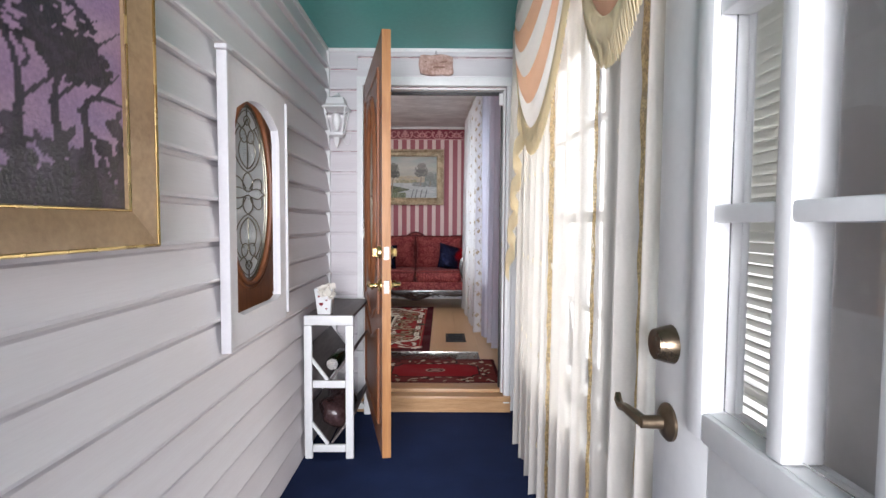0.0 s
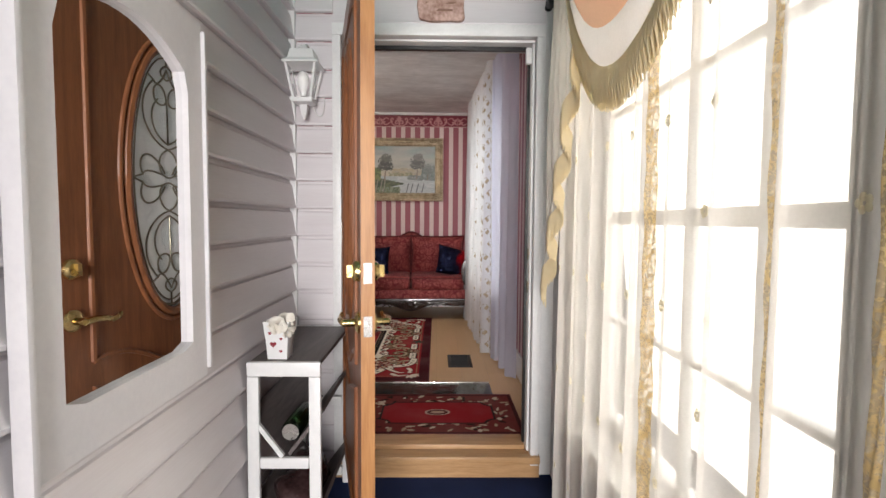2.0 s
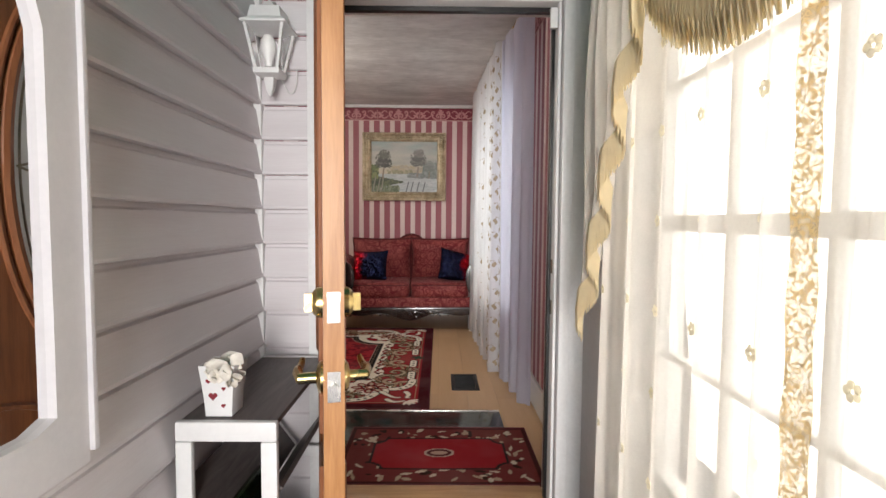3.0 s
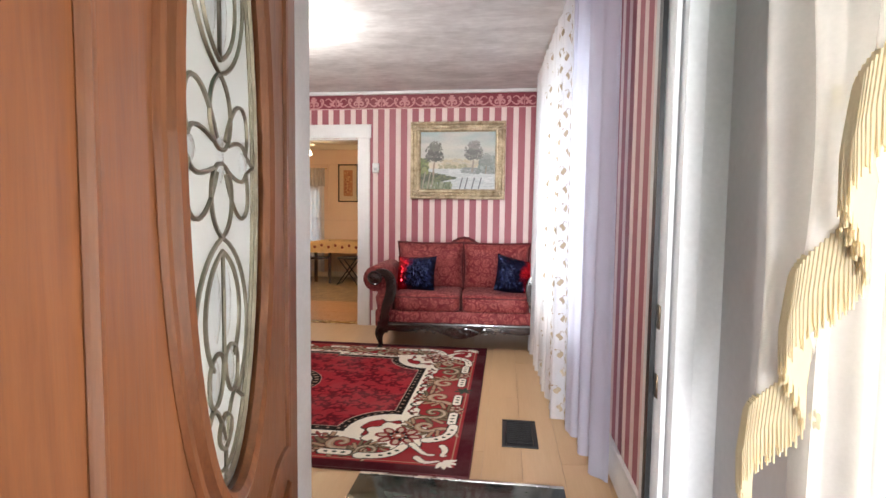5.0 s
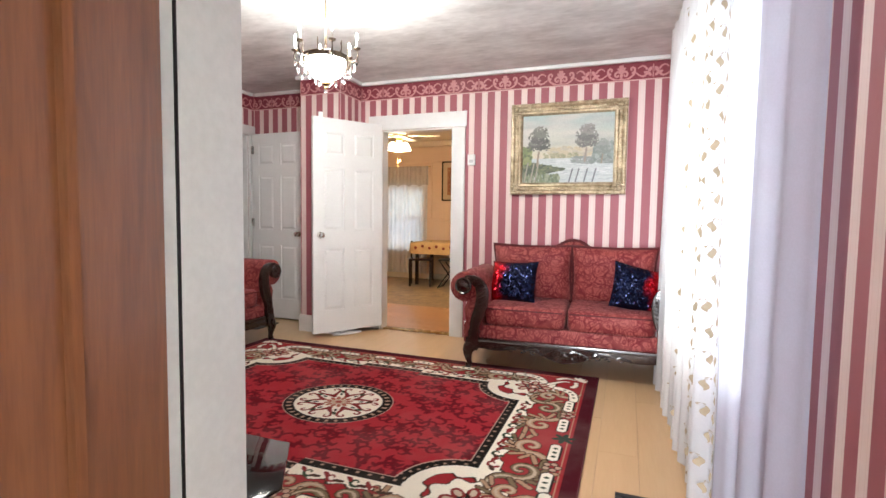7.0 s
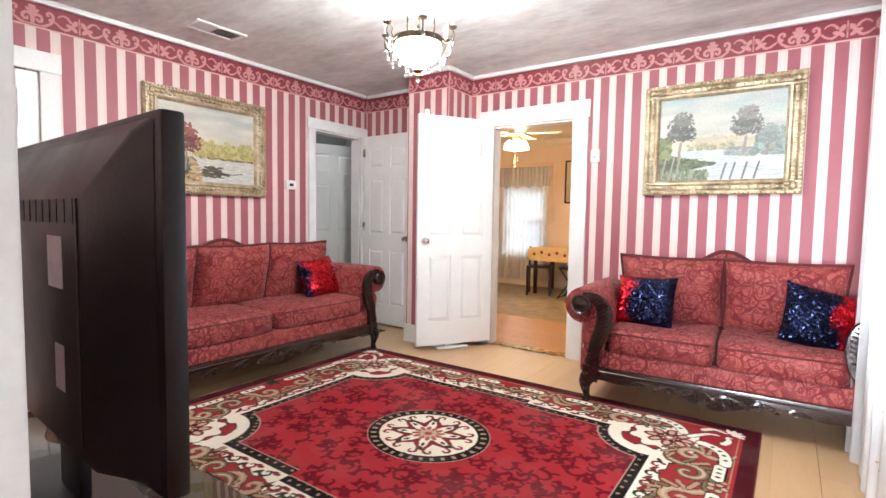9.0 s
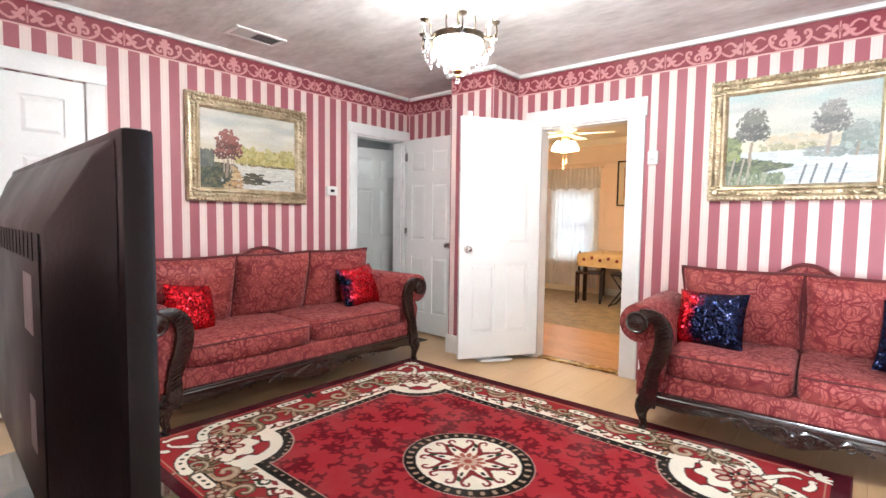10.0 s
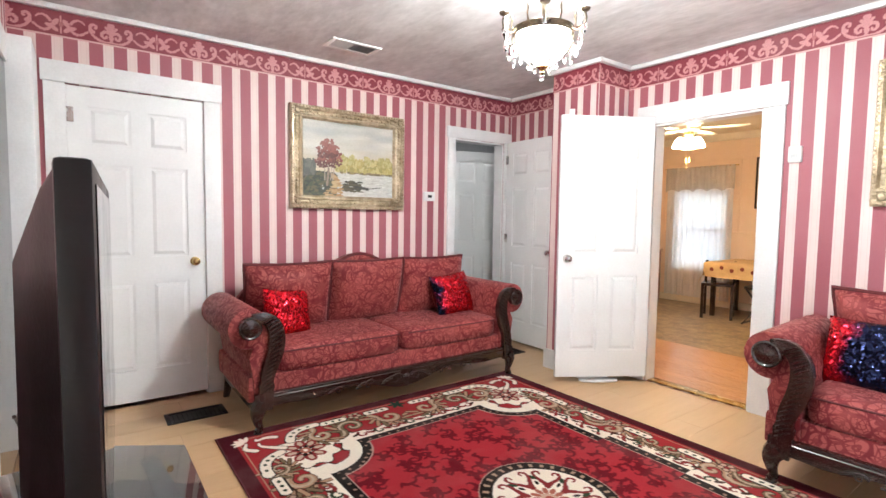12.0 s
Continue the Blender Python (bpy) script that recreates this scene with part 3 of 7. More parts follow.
structure("chimney_breast_side", Build().box(-2.337, 6.78, 0, -2.335, BACK - 0.002, CEIL - 0.002), PAPER_Y, "striped wallpaper side of the chimney breast", "wall")

# hall and closet behind the west wall
structure("floor_hall", Build().box(-5.3, 3.2, -0.05, LEFT - 0.12, 8.4, -0.003), VINYL, "brown hall floor", "floor")
structure("wall_hall", Build().box(-5.3, 3.2, 0, -5.2, 8.4, 2.6).box(-5.2, 8.3, 0, LEFT - 0.12, 8.4, 2.6).box(-5.2, 5.6, 0, LEFT - 0.12, 5.7, 2.5).box(-5.2, 3.2, 0, LEFT - 0.12, 3.3, 2.5)
          .box(LEFT - 0.12, BACK + 0.12, 0, LEFT, 8.4, 2.6), HALL_WALL, "grey painted hall walls", "wall")
structure("ceiling_hall", Build().box(-5.3, 3.2, 2.5, LEFT - 0.12, 8.4, 2.58), HALL_WALL, "grey hall ceiling", "ceiling")

# dining room
DY, DL, DR = 11.25, -4.45, -0.6
structure("floor_dining", Build().box(DL, BACK + 0.12, -0.05, DR, DY, -0.012), SILL_WOOD, "wooden subfloor of the dining room", "floor")
dining_floor = bpy.data.objects["floor_dining"]
structure("vinyl_floor_dining", Build().box(DL, 8.56, -0.011, DR, DY, 0.0), VINYL, "mottled brown patterned vinyl floor", "floor")
b = Build()
holed(b, "x", DY, DY + 0.12, DL - 0.1, DR + 0.1, -0.05, 2.7, [(-4.08, -3.36, 0.55, 1.72)])
structure("wall_dining_north", b, YELLOW, "warm yellow dining room wall with a window", "wall")
structure("wall_dining_sides", Build().box(DL - 0.1, 8.4, -0.05, DL, DY, 2.7).box(DR, BACK + 0.12, -0.05, DR + 0.1, DY, 2.7).box(DL, 8.38, -0.05, LEFT, 8.48, 2.7).box(LEFT + 0.0, BACK + 0.13, -0.05, LEFT + 0.1, 8.4, 2.7), YELLOW, "warm yellow dining room side walls", "wall")
structure("ceiling_dining", Build().box(DL - 0.1, BACK + 0.12, 2.56, DR + 0.1, DY + 0.1, 2.66), DINING_CEIL, "cream dining room ceiling", "ceiling")
b = Build().box(DL, DY - 0.06, 2.46, DR, DY, 2.56).box(DL, DY - 0.05, 0, DR, DY, 0.10)
structure("trim_dining", b, DINING_CEIL, "cream cornice and baseboard in the dining room", "trim", 0.01)
b = Build()
for x in (-4.32, -3.20, -2.25):
    b.box(x, DY - 0.02, 1.12, x + 0.03, DY, 2.2)
b.box(-4.32, DY - 0.02, 2.17, DR, DY, 2.2).box(-4.32, DY - 0.02, 1.10, -4.1, DY, 1.13).box(-3.3, DY - 0.02, 1.10, DR, DY, 1.13)
structure("moulding_dining", b, YELLOW, "yellow picture panel moulding on the dining wall", "trim", 0.006)

# siding boards
def siding_board(length):
    prof = [(0, 0.004), (0.020, 0.0), (0.030, 0.003), (0.031, 0.012), (0.027, 0.02), (0.012, 0.112), (0.004, 0.118), (0.002, 0.13), (0.0, 0.13)]
    return make_mesh("siding_board", Build().extrude(prof, "x", 0, length), SIDING, 0, 25)


def lay_boards(parent, length, place, turn, z0, z1):
    mesh = siding_board(length)
    n = math.ceil((z1 - z0) / 0.13)
    for i in range(n):
        ob = new("siding_board", mesh)
        ob.parent = parent
        ob.matrix_basis = pose(place[0], place[1], z0 + i * 0.13, 0, 0, turn)


# skirting, crown moulding
b = Build()
for x0, y0, x1, y1 in ((-1.19, BACK - 0.018, RIGHT, BACK), (-2.335, BACK - 0.018, -2.24, BACK), (RIGHT - 0.018, 3.26, RIGHT, BACK - 0.02), (LEFT, 4.38, LEFT + 0.018, 6.36),
                       (LEFT + 0.02, BACK + 0.012, -2.80, BACK + 0.03), (-2.808, 6.762, -2.317, 6.778), (-2.333, 6.78, -2.317, BACK - 0.02), (0.75, FRONT, 0.764, FRONT + 0.02), (LEFT + 0.7, FRONT, -0.42, FRONT + 0.016)):
    b.box(x0, y0, 0, x1, y1, 0.15).box(x0, y0, 0.151, x1, y1, 0.166)
structure("baseboard", b, TRIM, "white painted baseboard", "baseboard", 0.003)
b = Build()
for x0, y0, x1, y1 in ((-2.334, BACK - 0.035, RIGHT, BACK), (RIGHT - 0.035, FRONT, RIGHT, BACK - 0.036), (LEFT, FRONT, LEFT + 0.035, BACK - 0.01), (LEFT + 0.036, BACK - 0.005, -2.80, BACK + 0.03),
                       (-2.825, 6.745, -2.30, 6.78), (-2.335, 6.781, -2.30, BACK - 0.036), (LEFT + 0.036, FRONT, RIGHT - 0.036, FRONT + 0.035)):
    b.box(x0, y0, CEIL - 0.035, x1, y1, CEIL - 0.001)
structure("trim_crown", b, TRIM, "white painted crown moulding strip", "trim", 0.008)


def casing(name, axis, at, side, a0, a1, top, label, width=0.11, floor=0.0, parts=("left", "right")):
    """Flat door casing round an opening a0..a1 on the wall plane 'at'; side is the sign of the room."""
    b = Build()
    t0, t1 = at, at + side * 0.022
    spans = []
    if "left" in parts:
        spans.append((a0 - width, a0, floor, top))
    if "right" in parts:
        spans.append((a1, a1 + width, floor, top))
    lo = a0 - width - 0.012 if "left" in parts else a0
    hi = a1 + width + 0.012 if "right" in parts else a1
    spans.append((lo, hi, top + 0.001, top + width + 0.02))
    for s0, s1, z0, z1 in spans:
        if axis == "x":
            b.box(s0, t0, z0, s1, t1, z1)
        else:
            b.box(t0, s0, z0, t1, s1, z1)
    return structure(name, b, TRIM, label, "trim", 0.005)


casing("trim_dining_door", "x", BACK, -1, -2.10, -1.332, 2.022, "white painted casing of the dining doorway", 0.125)
casing("trim_closet_door", "y", LEFT, 1, 3.50, 4.262, 2.06, "white painted casing of the closed panel door", 0.105)
casing("trim_hall_door", "y", LEFT, 1, 6.465, 7.10, 2.042, "white painted casing of the hall doorway", 0.085)
b = Build()
b.box(-2.10, BACK + 0.001, 0, -2.085, BACK + 0.119, 2.007).box(-1.347, BACK + 0.001, 0, -1.332, BACK + 0.119, 2.007).box(-2.10, BACK + 0.001, 2.007, -1.332, BACK + 0.119, 2.022)
b.box(LEFT - 0.119, 6.465, 0, LEFT - 0.001, 6.48, 2.027).box(LEFT - 0.119, 7.085, 0, LEFT - 0.001, 7.10, 2.027).box(LEFT - 0.119, 6.465, 2.027, LEFT - 0.001, 7.10, 2.042)
b.box(LEFT - 0.119, 3.50, 0, LEFT - 0.001, 3.505, 2.055).box(LEFT - 0.119, 4.257, 0, LEFT - 0.001, 4.262, 2.055)
structure("trim_jambs", b, TRIM, "white painted door jambs", "trim")
structure("threshold_dining", Build().box(-2.084, BACK + 0.02, -0.011, -1.348, BACK + 0.115, 0.008), BRASS, "worn brass threshold strip", "threshold", 0.002)

# entrance doorway: narrow outer moulding, jambs, sill
b = Build()
b.box(-0.335, PY - 0.05, -0.06, -0.295, PY + 0.02, 1.98).box(0.615, PY - 0.05, -0.06, 0.655, PY + 0.02, 1.98).box(-0.335, PY - 0.05, 1.981, 0.655, PY + 0.02, 2.035)
b.box(-0.292, PY - 0.02, 0.0, -0.28, FRONT + 0.012, 1.962).box(0.60, PY - 0.02, 0.0, 0.612, FRONT + 0.012, 1.962).box(-0.292, PY - 0.02, 1.963, 0.612, FRONT + 0.012, 1.975)
b.box(-0.39, FRONT + 0.001, 0, -0.292, FRONT + 0.016, 2.0).box(0.612, FRONT + 0.001, 0, 0.70, FRONT + 0.016, 2.0).box(-0.39, FRONT + 0.001, 2.001, 0.70, FRONT + 0.016, 2.08)
structure("trim_entrance", b, TRIM, "white painted entrance door frame", "trim", 0.004)
b = Build().box(0.588, PY + 0.035, 0.02, 0.5995, PY + 0.06, 1.96).box(-0.2795, PY + 0.012, 0.02, -0.277, PY + 0.016, 1.96).box(-0.2675, PY + 0.035, 1.945, 0.5875, PY + 0.06, 1.9625)
structure("trim_weatherstrip", b, BLACK, "black rubber weatherstrip in the door frame", "trim")
b = Build().box(-0.34, PY - 0.07, -0.045, 0.66, PY + 0.02, -0.008).box(-0.28, PY + 0.022, -0.045, 0.60, FRONT + 0.03, 0.012)
structure("threshold_entrance", b, SILL_WOOD, "varnished oak entrance sill", "threshold", 0.006)
structure("riser_entrance", Build().box(-0.34, PY - 0.045, PF, 0.66, PY - 0.002, -0.046), SILL_WOOD, "oak riser board under the sill", "threshold")
structure("corner_post", Build().box(PL, PY - 0.035, PF, PL + 0.03, PY - 0.001, PC).box(0.66, PY - 0.02, PF, PR, PY - 0.001, PC), TRIM, "white vinyl corner trim", "trim", 0.004)
structure("trim_porch_ceiling", Build().box(PL, PY - 0.03, PC - 0.022, PR, PY - 0.005, PC - 0.001).box(PL, -0.15, PC - 0.022, PL + 0.026, PY - 0.031, PC - 0.001), TRIM, "white trim along the porch ceiling", "trim", 0.004)

# outer faces of the house walls
structure("cladding_front", Build().box(-3.87, PY - 0.02, -0.18, PL - 0.142, PY - 0.003, 2.7), EXTERIOR, "pale painted outer face of the house front", "wall")
b = Build()
holed(b, "y", RIGHT + 0.143, RIGHT + 0.158, FRONT + 0.05, 7.2, -0.18, 2.7, [(4.66, 6.26, 0.62, 2.14)])
structure("cladding_side", b, EXTERIOR, "pale painted outer face of the house side", "wall")

# ---- doors, windows ----
def plate_with_hole(outer, inner, y0, y1):
    """A board in the x-z plane between two outlines of as many points."""
    ring = lambda pts, y: [(p[0], y, p[1]) for p in pts]
    rings = [ring(outer, y0), ring(inner, y0), ring(inner, y1), ring(outer, y1), ring(outer, y0)]
    return Build().loft(rings, caps=False)


def rect_round(x0, z0, x1, z1, cx, cz, angles):
    """Points of a rectangle seen from (cx, cz) under the given angles."""
    out = []
    for a in angles:
        c, s = math.cos(a), math.sin(a)
        k = min([((x1 if c > 0 else x0) - cx) / c if abs(c) > 1e-9 else 1e9, ((z1 if s > 0 else z0) - cz) / s if abs(s) > 1e-9 else 1e9])
        out.append((cx + k * c, cz + k * s))
    return out


def corner_angles(x0, z0, x1, z1, cx, cz, n):
    base = [2 * math.pi * i / n for i in range(n)]
    for x, z in ((x0, z0), (x1, z0), (x1, z1), (x0, z1)):
        a = math.atan2(z - cz, x - cx) % (2 * math.pi)
        k = min(range(n), key=lambda i: abs((base[i] - a + math.pi) % (2 * math.pi) - math.pi))
        base[k] = a
    return sorted(base)


def knob_build(side, r=0.028):
    b = Build()
    b.lathe([(0.03, 0.0), (0.03, 0.006), (0.012, 0.01), (0.011, 0.03), (r * 0.8, 0.036), (r, 0.048), (r * 0.85, 0.06), (0.004, 0.066)], n=18, axis="y")
    if side > 0:
        b.move(pose(0, 0, 0, 0, 0, 180))
    return b


def panel_door(name, label, w, h, place, turn, group, knob_mat=NICKEL, knob_x=None, mat=WHITE):
    """Moulded six-panel door: hinge at the origin, leaf along +x."""
    d = thing(name, label, "door", place, turn, group, "")
    t = 0.018
    body = Build().box(0, -t + 0.010, 0, w, t - 0.010, h)
    st, mid = 0.105 * w / 0.76, 0.10 * w / 0.76
    rows = [(0.0, 0.21), (0.80, 0.97), (1.56, 1.68), (h - 0.12, h)]
    for y0, y1 in ((-t, -t + 0.0095), (t - 0.0095, t)):
        body.box(0, y0, 0, st, y1, h).box(w - st, y0, 0, w, y1, h)
        for z0, z1 in ((0.21, 0.80), (0.97, 1.56), (1.68, h - 0.12)):
            body.box(w / 2 - mid / 2, y0, z0, w / 2 + mid / 2, y1, z1)
        for z0, z1 in rows:
            body.box(st, y0, z0, w - st, y1, z1)
    part("slab", body, mat, d, "", 0.0)
    for (z0, z1) in ((0.21, 0.80), (0.97, 1.56), (1.68, h - 0.12)):
        for x0, x1 in ((st, w / 2 - mid / 2), (w / 2 + mid / 2, w - st)):
            p = Build()
            for sgn in (-1, 1):
                g = 0.014
                lo = [(x0 + g, sgn * 0.0085, z0 + g), (x1 - g, sgn * 0.0085, z0 + g), (x1 - g, sgn * 0.0085, z1 - g), (x0 + g, sgn * 0.0085, z1 - g)]
                g = 0.034
                hi = [(x0 + g, sgn * 0.0175, z0 + g), (x1 - g, sgn * 0.0175, z0 + g), (x1 - g, sgn * 0.0175, z1 - g), (x0 + g, sgn * 0.0175, z1 - g)]
                p.loft([lo, hi])
            part("panel", p, mat, d, "", 0, 20)
    kx = w - 0.065 if knob_x is None else knob_x
    for sgn in (-1, 1):
        part("knob", knob_build(sgn).move(pose(kx, sgn * t, 0.93)), knob_mat, d, "round metal door knob")
    for z in (0.2, 1.0, h - 0.22):
        part("hinge", Build().lathe([(0.007, 0), (0.007, 0.09)], (-0.004, -t, z), 10).box(0, -t - 0.001, z, 0.03, -t, z + 0.09), NICKEL, d, "steel butt hinge")
    return d


panel_door("panel_door", "white six-panel door standing half open at the dining doorway", 0.73, 2.02, (-2.085, 7.14, 0.05), 238, "white panel doors", NICKEL)
panel_door("panel_door", "closed white six-panel door in the striped wall", 0.752, 2.03, (LEFT - 0.022, 3.505, 0.024), 90, "white panel doors", BRASS)
panel_door("panel_door", "white six-panel door folded back against the corner recess", 0.70, 2.02, (LEFT + 0.045, 7.13, 0.03), -1.5, "white panel doors", NICKEL)
panel_door("panel_door", "grey shaded panel door ajar in the dim hall", 0.76, 2.05, (-4.66, 7.10, 0.02), 74, "white panel doors", NICKEL)
single("alarm_sensor", Build().box(-0.02, -0.012, 0, 0.02, 0.012, 0.045), PLASTIC, "small white plastic alarm sensor on a door top", "sensor", 0.004, place=(-2.43, 6.59, 2.071), turn=58)


def oval(cx, cz, rx, rz, n=72, start=0.0):
    return [(cx + rx * math.cos(start + 2 * math.pi * i / n), cz + rz * math.sin(start + 2 * math.pi * i / n)) for i in range(n)]


def lever_build(side):
    """Lever handle with a wavy grip, pointing along -x."""
    b = Build().lathe([(0.033, 0.0), (0.033, 0.005), (0.026, 0.011), (0.012, 0.014), (0.011, 0.05), (0.002, 0.052)], n=20, axis="y")
    pts = [(0, -0.045, 0), (-0.03, -0.052, 0.004), (-0.065, -0.052, 0.001), (-0.095, -0.05, -0.008), (-0.118, -0.047, -0.004), (-0.128, -0.044, 0.006)]
    b.tube(pts, [0.011, 0.0105, 0.009, 0.008, 0.008, 0.006], 8)
    if side > 0:
        b.v = [(x, -y, z) for x, y, z in b.v]
        b.f = [tuple(reversed(f)) for f in b.f]
    return b


def oval_door(place, turn):
    """Stained oak entrance door with an oval leaded glass."""
    w, h, t = 0.958, 1.955, 0.0200
    d = thing("entrance_door", "open stained oak entrance door with oval leaded glass", "door", place, turn)
    cx, cz, rx, rz = 0.487, 1.25, 0.180, 0.47
    ang = corner_angles(0, 0, w, h, cx, cz, 96)
    inner = []
    for a in ang:
        k = 1 / math.sqrt((math.cos(a) / (rx + 0.012)) ** 2 + (math.sin(a) / (rz + 0.012)) ** 2)
        inner.append((cx + k * math.cos(a), cz + k * math.sin(a)))
    part("slab", plate_with_hole(rect_round(0, 0, w, h, cx, cz, ang), inner, -t, t), OAK_DARK, d, "", 0, 30)
    part("edge_band", Build().box(w + 0.0002, -t, 0, w + 0.002, t, h).box(0, -t, h + 0.0002, w, t, h + 0.0015), OAK, d, "bare light oak door edge")
    for sgn in (-1, 1):
        for r, off in ((0.016, 0.018), (0.009, 0.046)):
            pts = [(x, sgn * t, z) for x, z in oval(cx, cz, rx + off, rz + off, 72)]
            part("oval_moulding", Build().tube(pts, r, 8, True), OAK_DARK, d)
        edge = []
        for i in range(25):
            u = i / 24
            edge.append((0.13 + (w - 0.26) * u, 0.66 - 0.05 * math.sin(math.pi * u) + 0.03 * math.sin(3 * math.pi * u)))
        for line in ([(0.13, 0.66), (0.13, 1.82), (w - 0.13, 1.82), (w - 0.13, 0.66)], [(0.13, 0.12), (0.13, 0.58), (0.3, 0.53), (w / 2, 0.47), (w - 0.3, 0.53), (w - 0.13, 0.58), (w - 0.13, 0.12), (0.13, 0.12)], edge):
            part("panel_moulding", Build().tube([(x, sgn * t, z) for x, z in line], 0.010, 6), OAK_DARK, d)
    pane = Build().loft([[(x, -0.004, z) for x, z in oval(cx, cz, rx + 0.011, rz + 0.011)], [(x, 0.004, z) for x, z in oval(cx, cz, rx + 0.011, rz + 0.011)]])
    g = part("glass", pane, RAIN_GLASS, d, "pebbled oval glass pane", 0, 20)
    g.visible_shadow = False
    # lead lines, one quarter drawn and mirrored
    ux, uz = rx, rz
    quarter = [
        bezier((0, 0.02), (0.30, 0.02), (0.34, 0.20), (0, 0.24)), bezier((0.10, 0.05), (0.40, 0.26), (0.86, 0.20), (0.66, 0.03)), bezier((0.18, 0.04), (0.36, 0.06), (0.60, 0.08), (0.66, 0.03)),
        bezier((0, 0.24), (0.62, 0.30), (0.86, 0.58), (0.34, 0.755)), bezier((0, 0.28), (0.44, 0.34), (0.52, 0.52), (0.24, 0.62)),
        bezier((0.02, 0.62), (0.02, 0.56), (0.36, 0.56), (0.34, 0.66)), bezier((0.34, 0.66), (0.34, 0.76), (0.06, 0.76), (0.02, 0.62)),
        bezier((0.34, 0.755), (0.28, 0.71), (0.14, 0.74), (0.0, 0.86)), bezier((0, 0.78), (0.20, 0.80), (0.20, 0.86), (0, 0.89)),
        [(0, 0.28), (0, 0.60)], [(0, 0.89), (0, 1.0)], [(0.34, 0.755), (0.48, 0.79)], [(0.66, 0.03), (0.90, 0.0)],
    ]
    for sgn in (-1, 1):
        lead = Build()
        for q in quarter:
            for mx in (-1, 1):
                for mz in (-1, 1):
                    lead.tube([(cx + mx * ux * px, sgn * 0.006, cz + mz * uz * pz) for px, pz in q], 0.0034, 5)
        for inset, r in ((0.004, 0.006), (0.024, 0.0030)):
            lead.tube([(x, sgn * 0.006, z) for x, z in oval(cx, cz, rx - inset, rz - inset)], r, 6, True)
        part("lead_came", lead, LEAD, d, "pewter lead lines of the glass")
    bev = Build()
    for mz in (-1, 1):
        for px, pz, ax, az in ((-0.13, 0.44, 0.020, 0.062), (0.13, 0.44, 0.020, 0.062), (-0.18, 0.655, 0.022, 0.036), (0.18, 0.655, 0.022, 0.036), (0, 0.835, 0.016, 0.022)):
            bev.blob((cx + ux * px, 0, cz + mz * uz * pz), (ax, 0.008, az), 1, 1, 6, 12)
    for mx in (-1, 1):
        bev.blob((cx + mx * 0.62 * ux, 0, cz), (0.03, 0.008, 0.022), 1, 1, 6, 12)
    bev.blob((cx, 0, cz), (0.022, 0.008, 0.045), 1, 1, 6, 12)
    part("bevel_piece", bev, BEVEL_GLASS, d, "bevelled clear glass pieces").visible_shadow = False
    for sgn in (-1, 1):
        part("deadbolt", Build().lathe([(0.032, 0), (0.030, 0.012), (0.022, 0.02), (0.003, 0.022)], n=20, axis="y").box(-0.006, -0.036, -0.018, 0.006, -0.02, 0.018)
             .move(pose(w - 0.065, sgn * t, 0.955) @ pose(0, 0, 0, 0, 0, 0 if sgn < 0 else 180)), BRASS, d, "polished brass deadbolt")
        part("lever", lever_build(sgn).move(pose(w - 0.065, sgn * t, 0.80)), BRASS, d, "polished brass wavy lever handle")
    for z in (0.80, 0.955):
        part("latch_plate", Build().box(w + 0.0022, -0.0125, z - 0.03, w + 0.004, 0.0125, z + 0.03).lathe([(0.008, 0), (0.007, 0.006)], (w + 0.004, 0, z), 10, axis="x"), NICKEL, d, "pale metal latch plate")
    for z in (0.2, 1.0, 1.72):
        part("hinge", Build().lathe([(0.009, 0), (0.009, 0.10)], (-0.006, -t - 0.004, z), 10).box(0, -t - 0.0015, z, 0.035, -t - 0.0002, z + 0.1), NICKEL, d, "white painted hinge")
    return d


HX, HY = -0.270, 3.085
oval_door((HX, HY, 0.02), math.degrees(math.atan2(2.19 - HY, -0.052 - HX)))


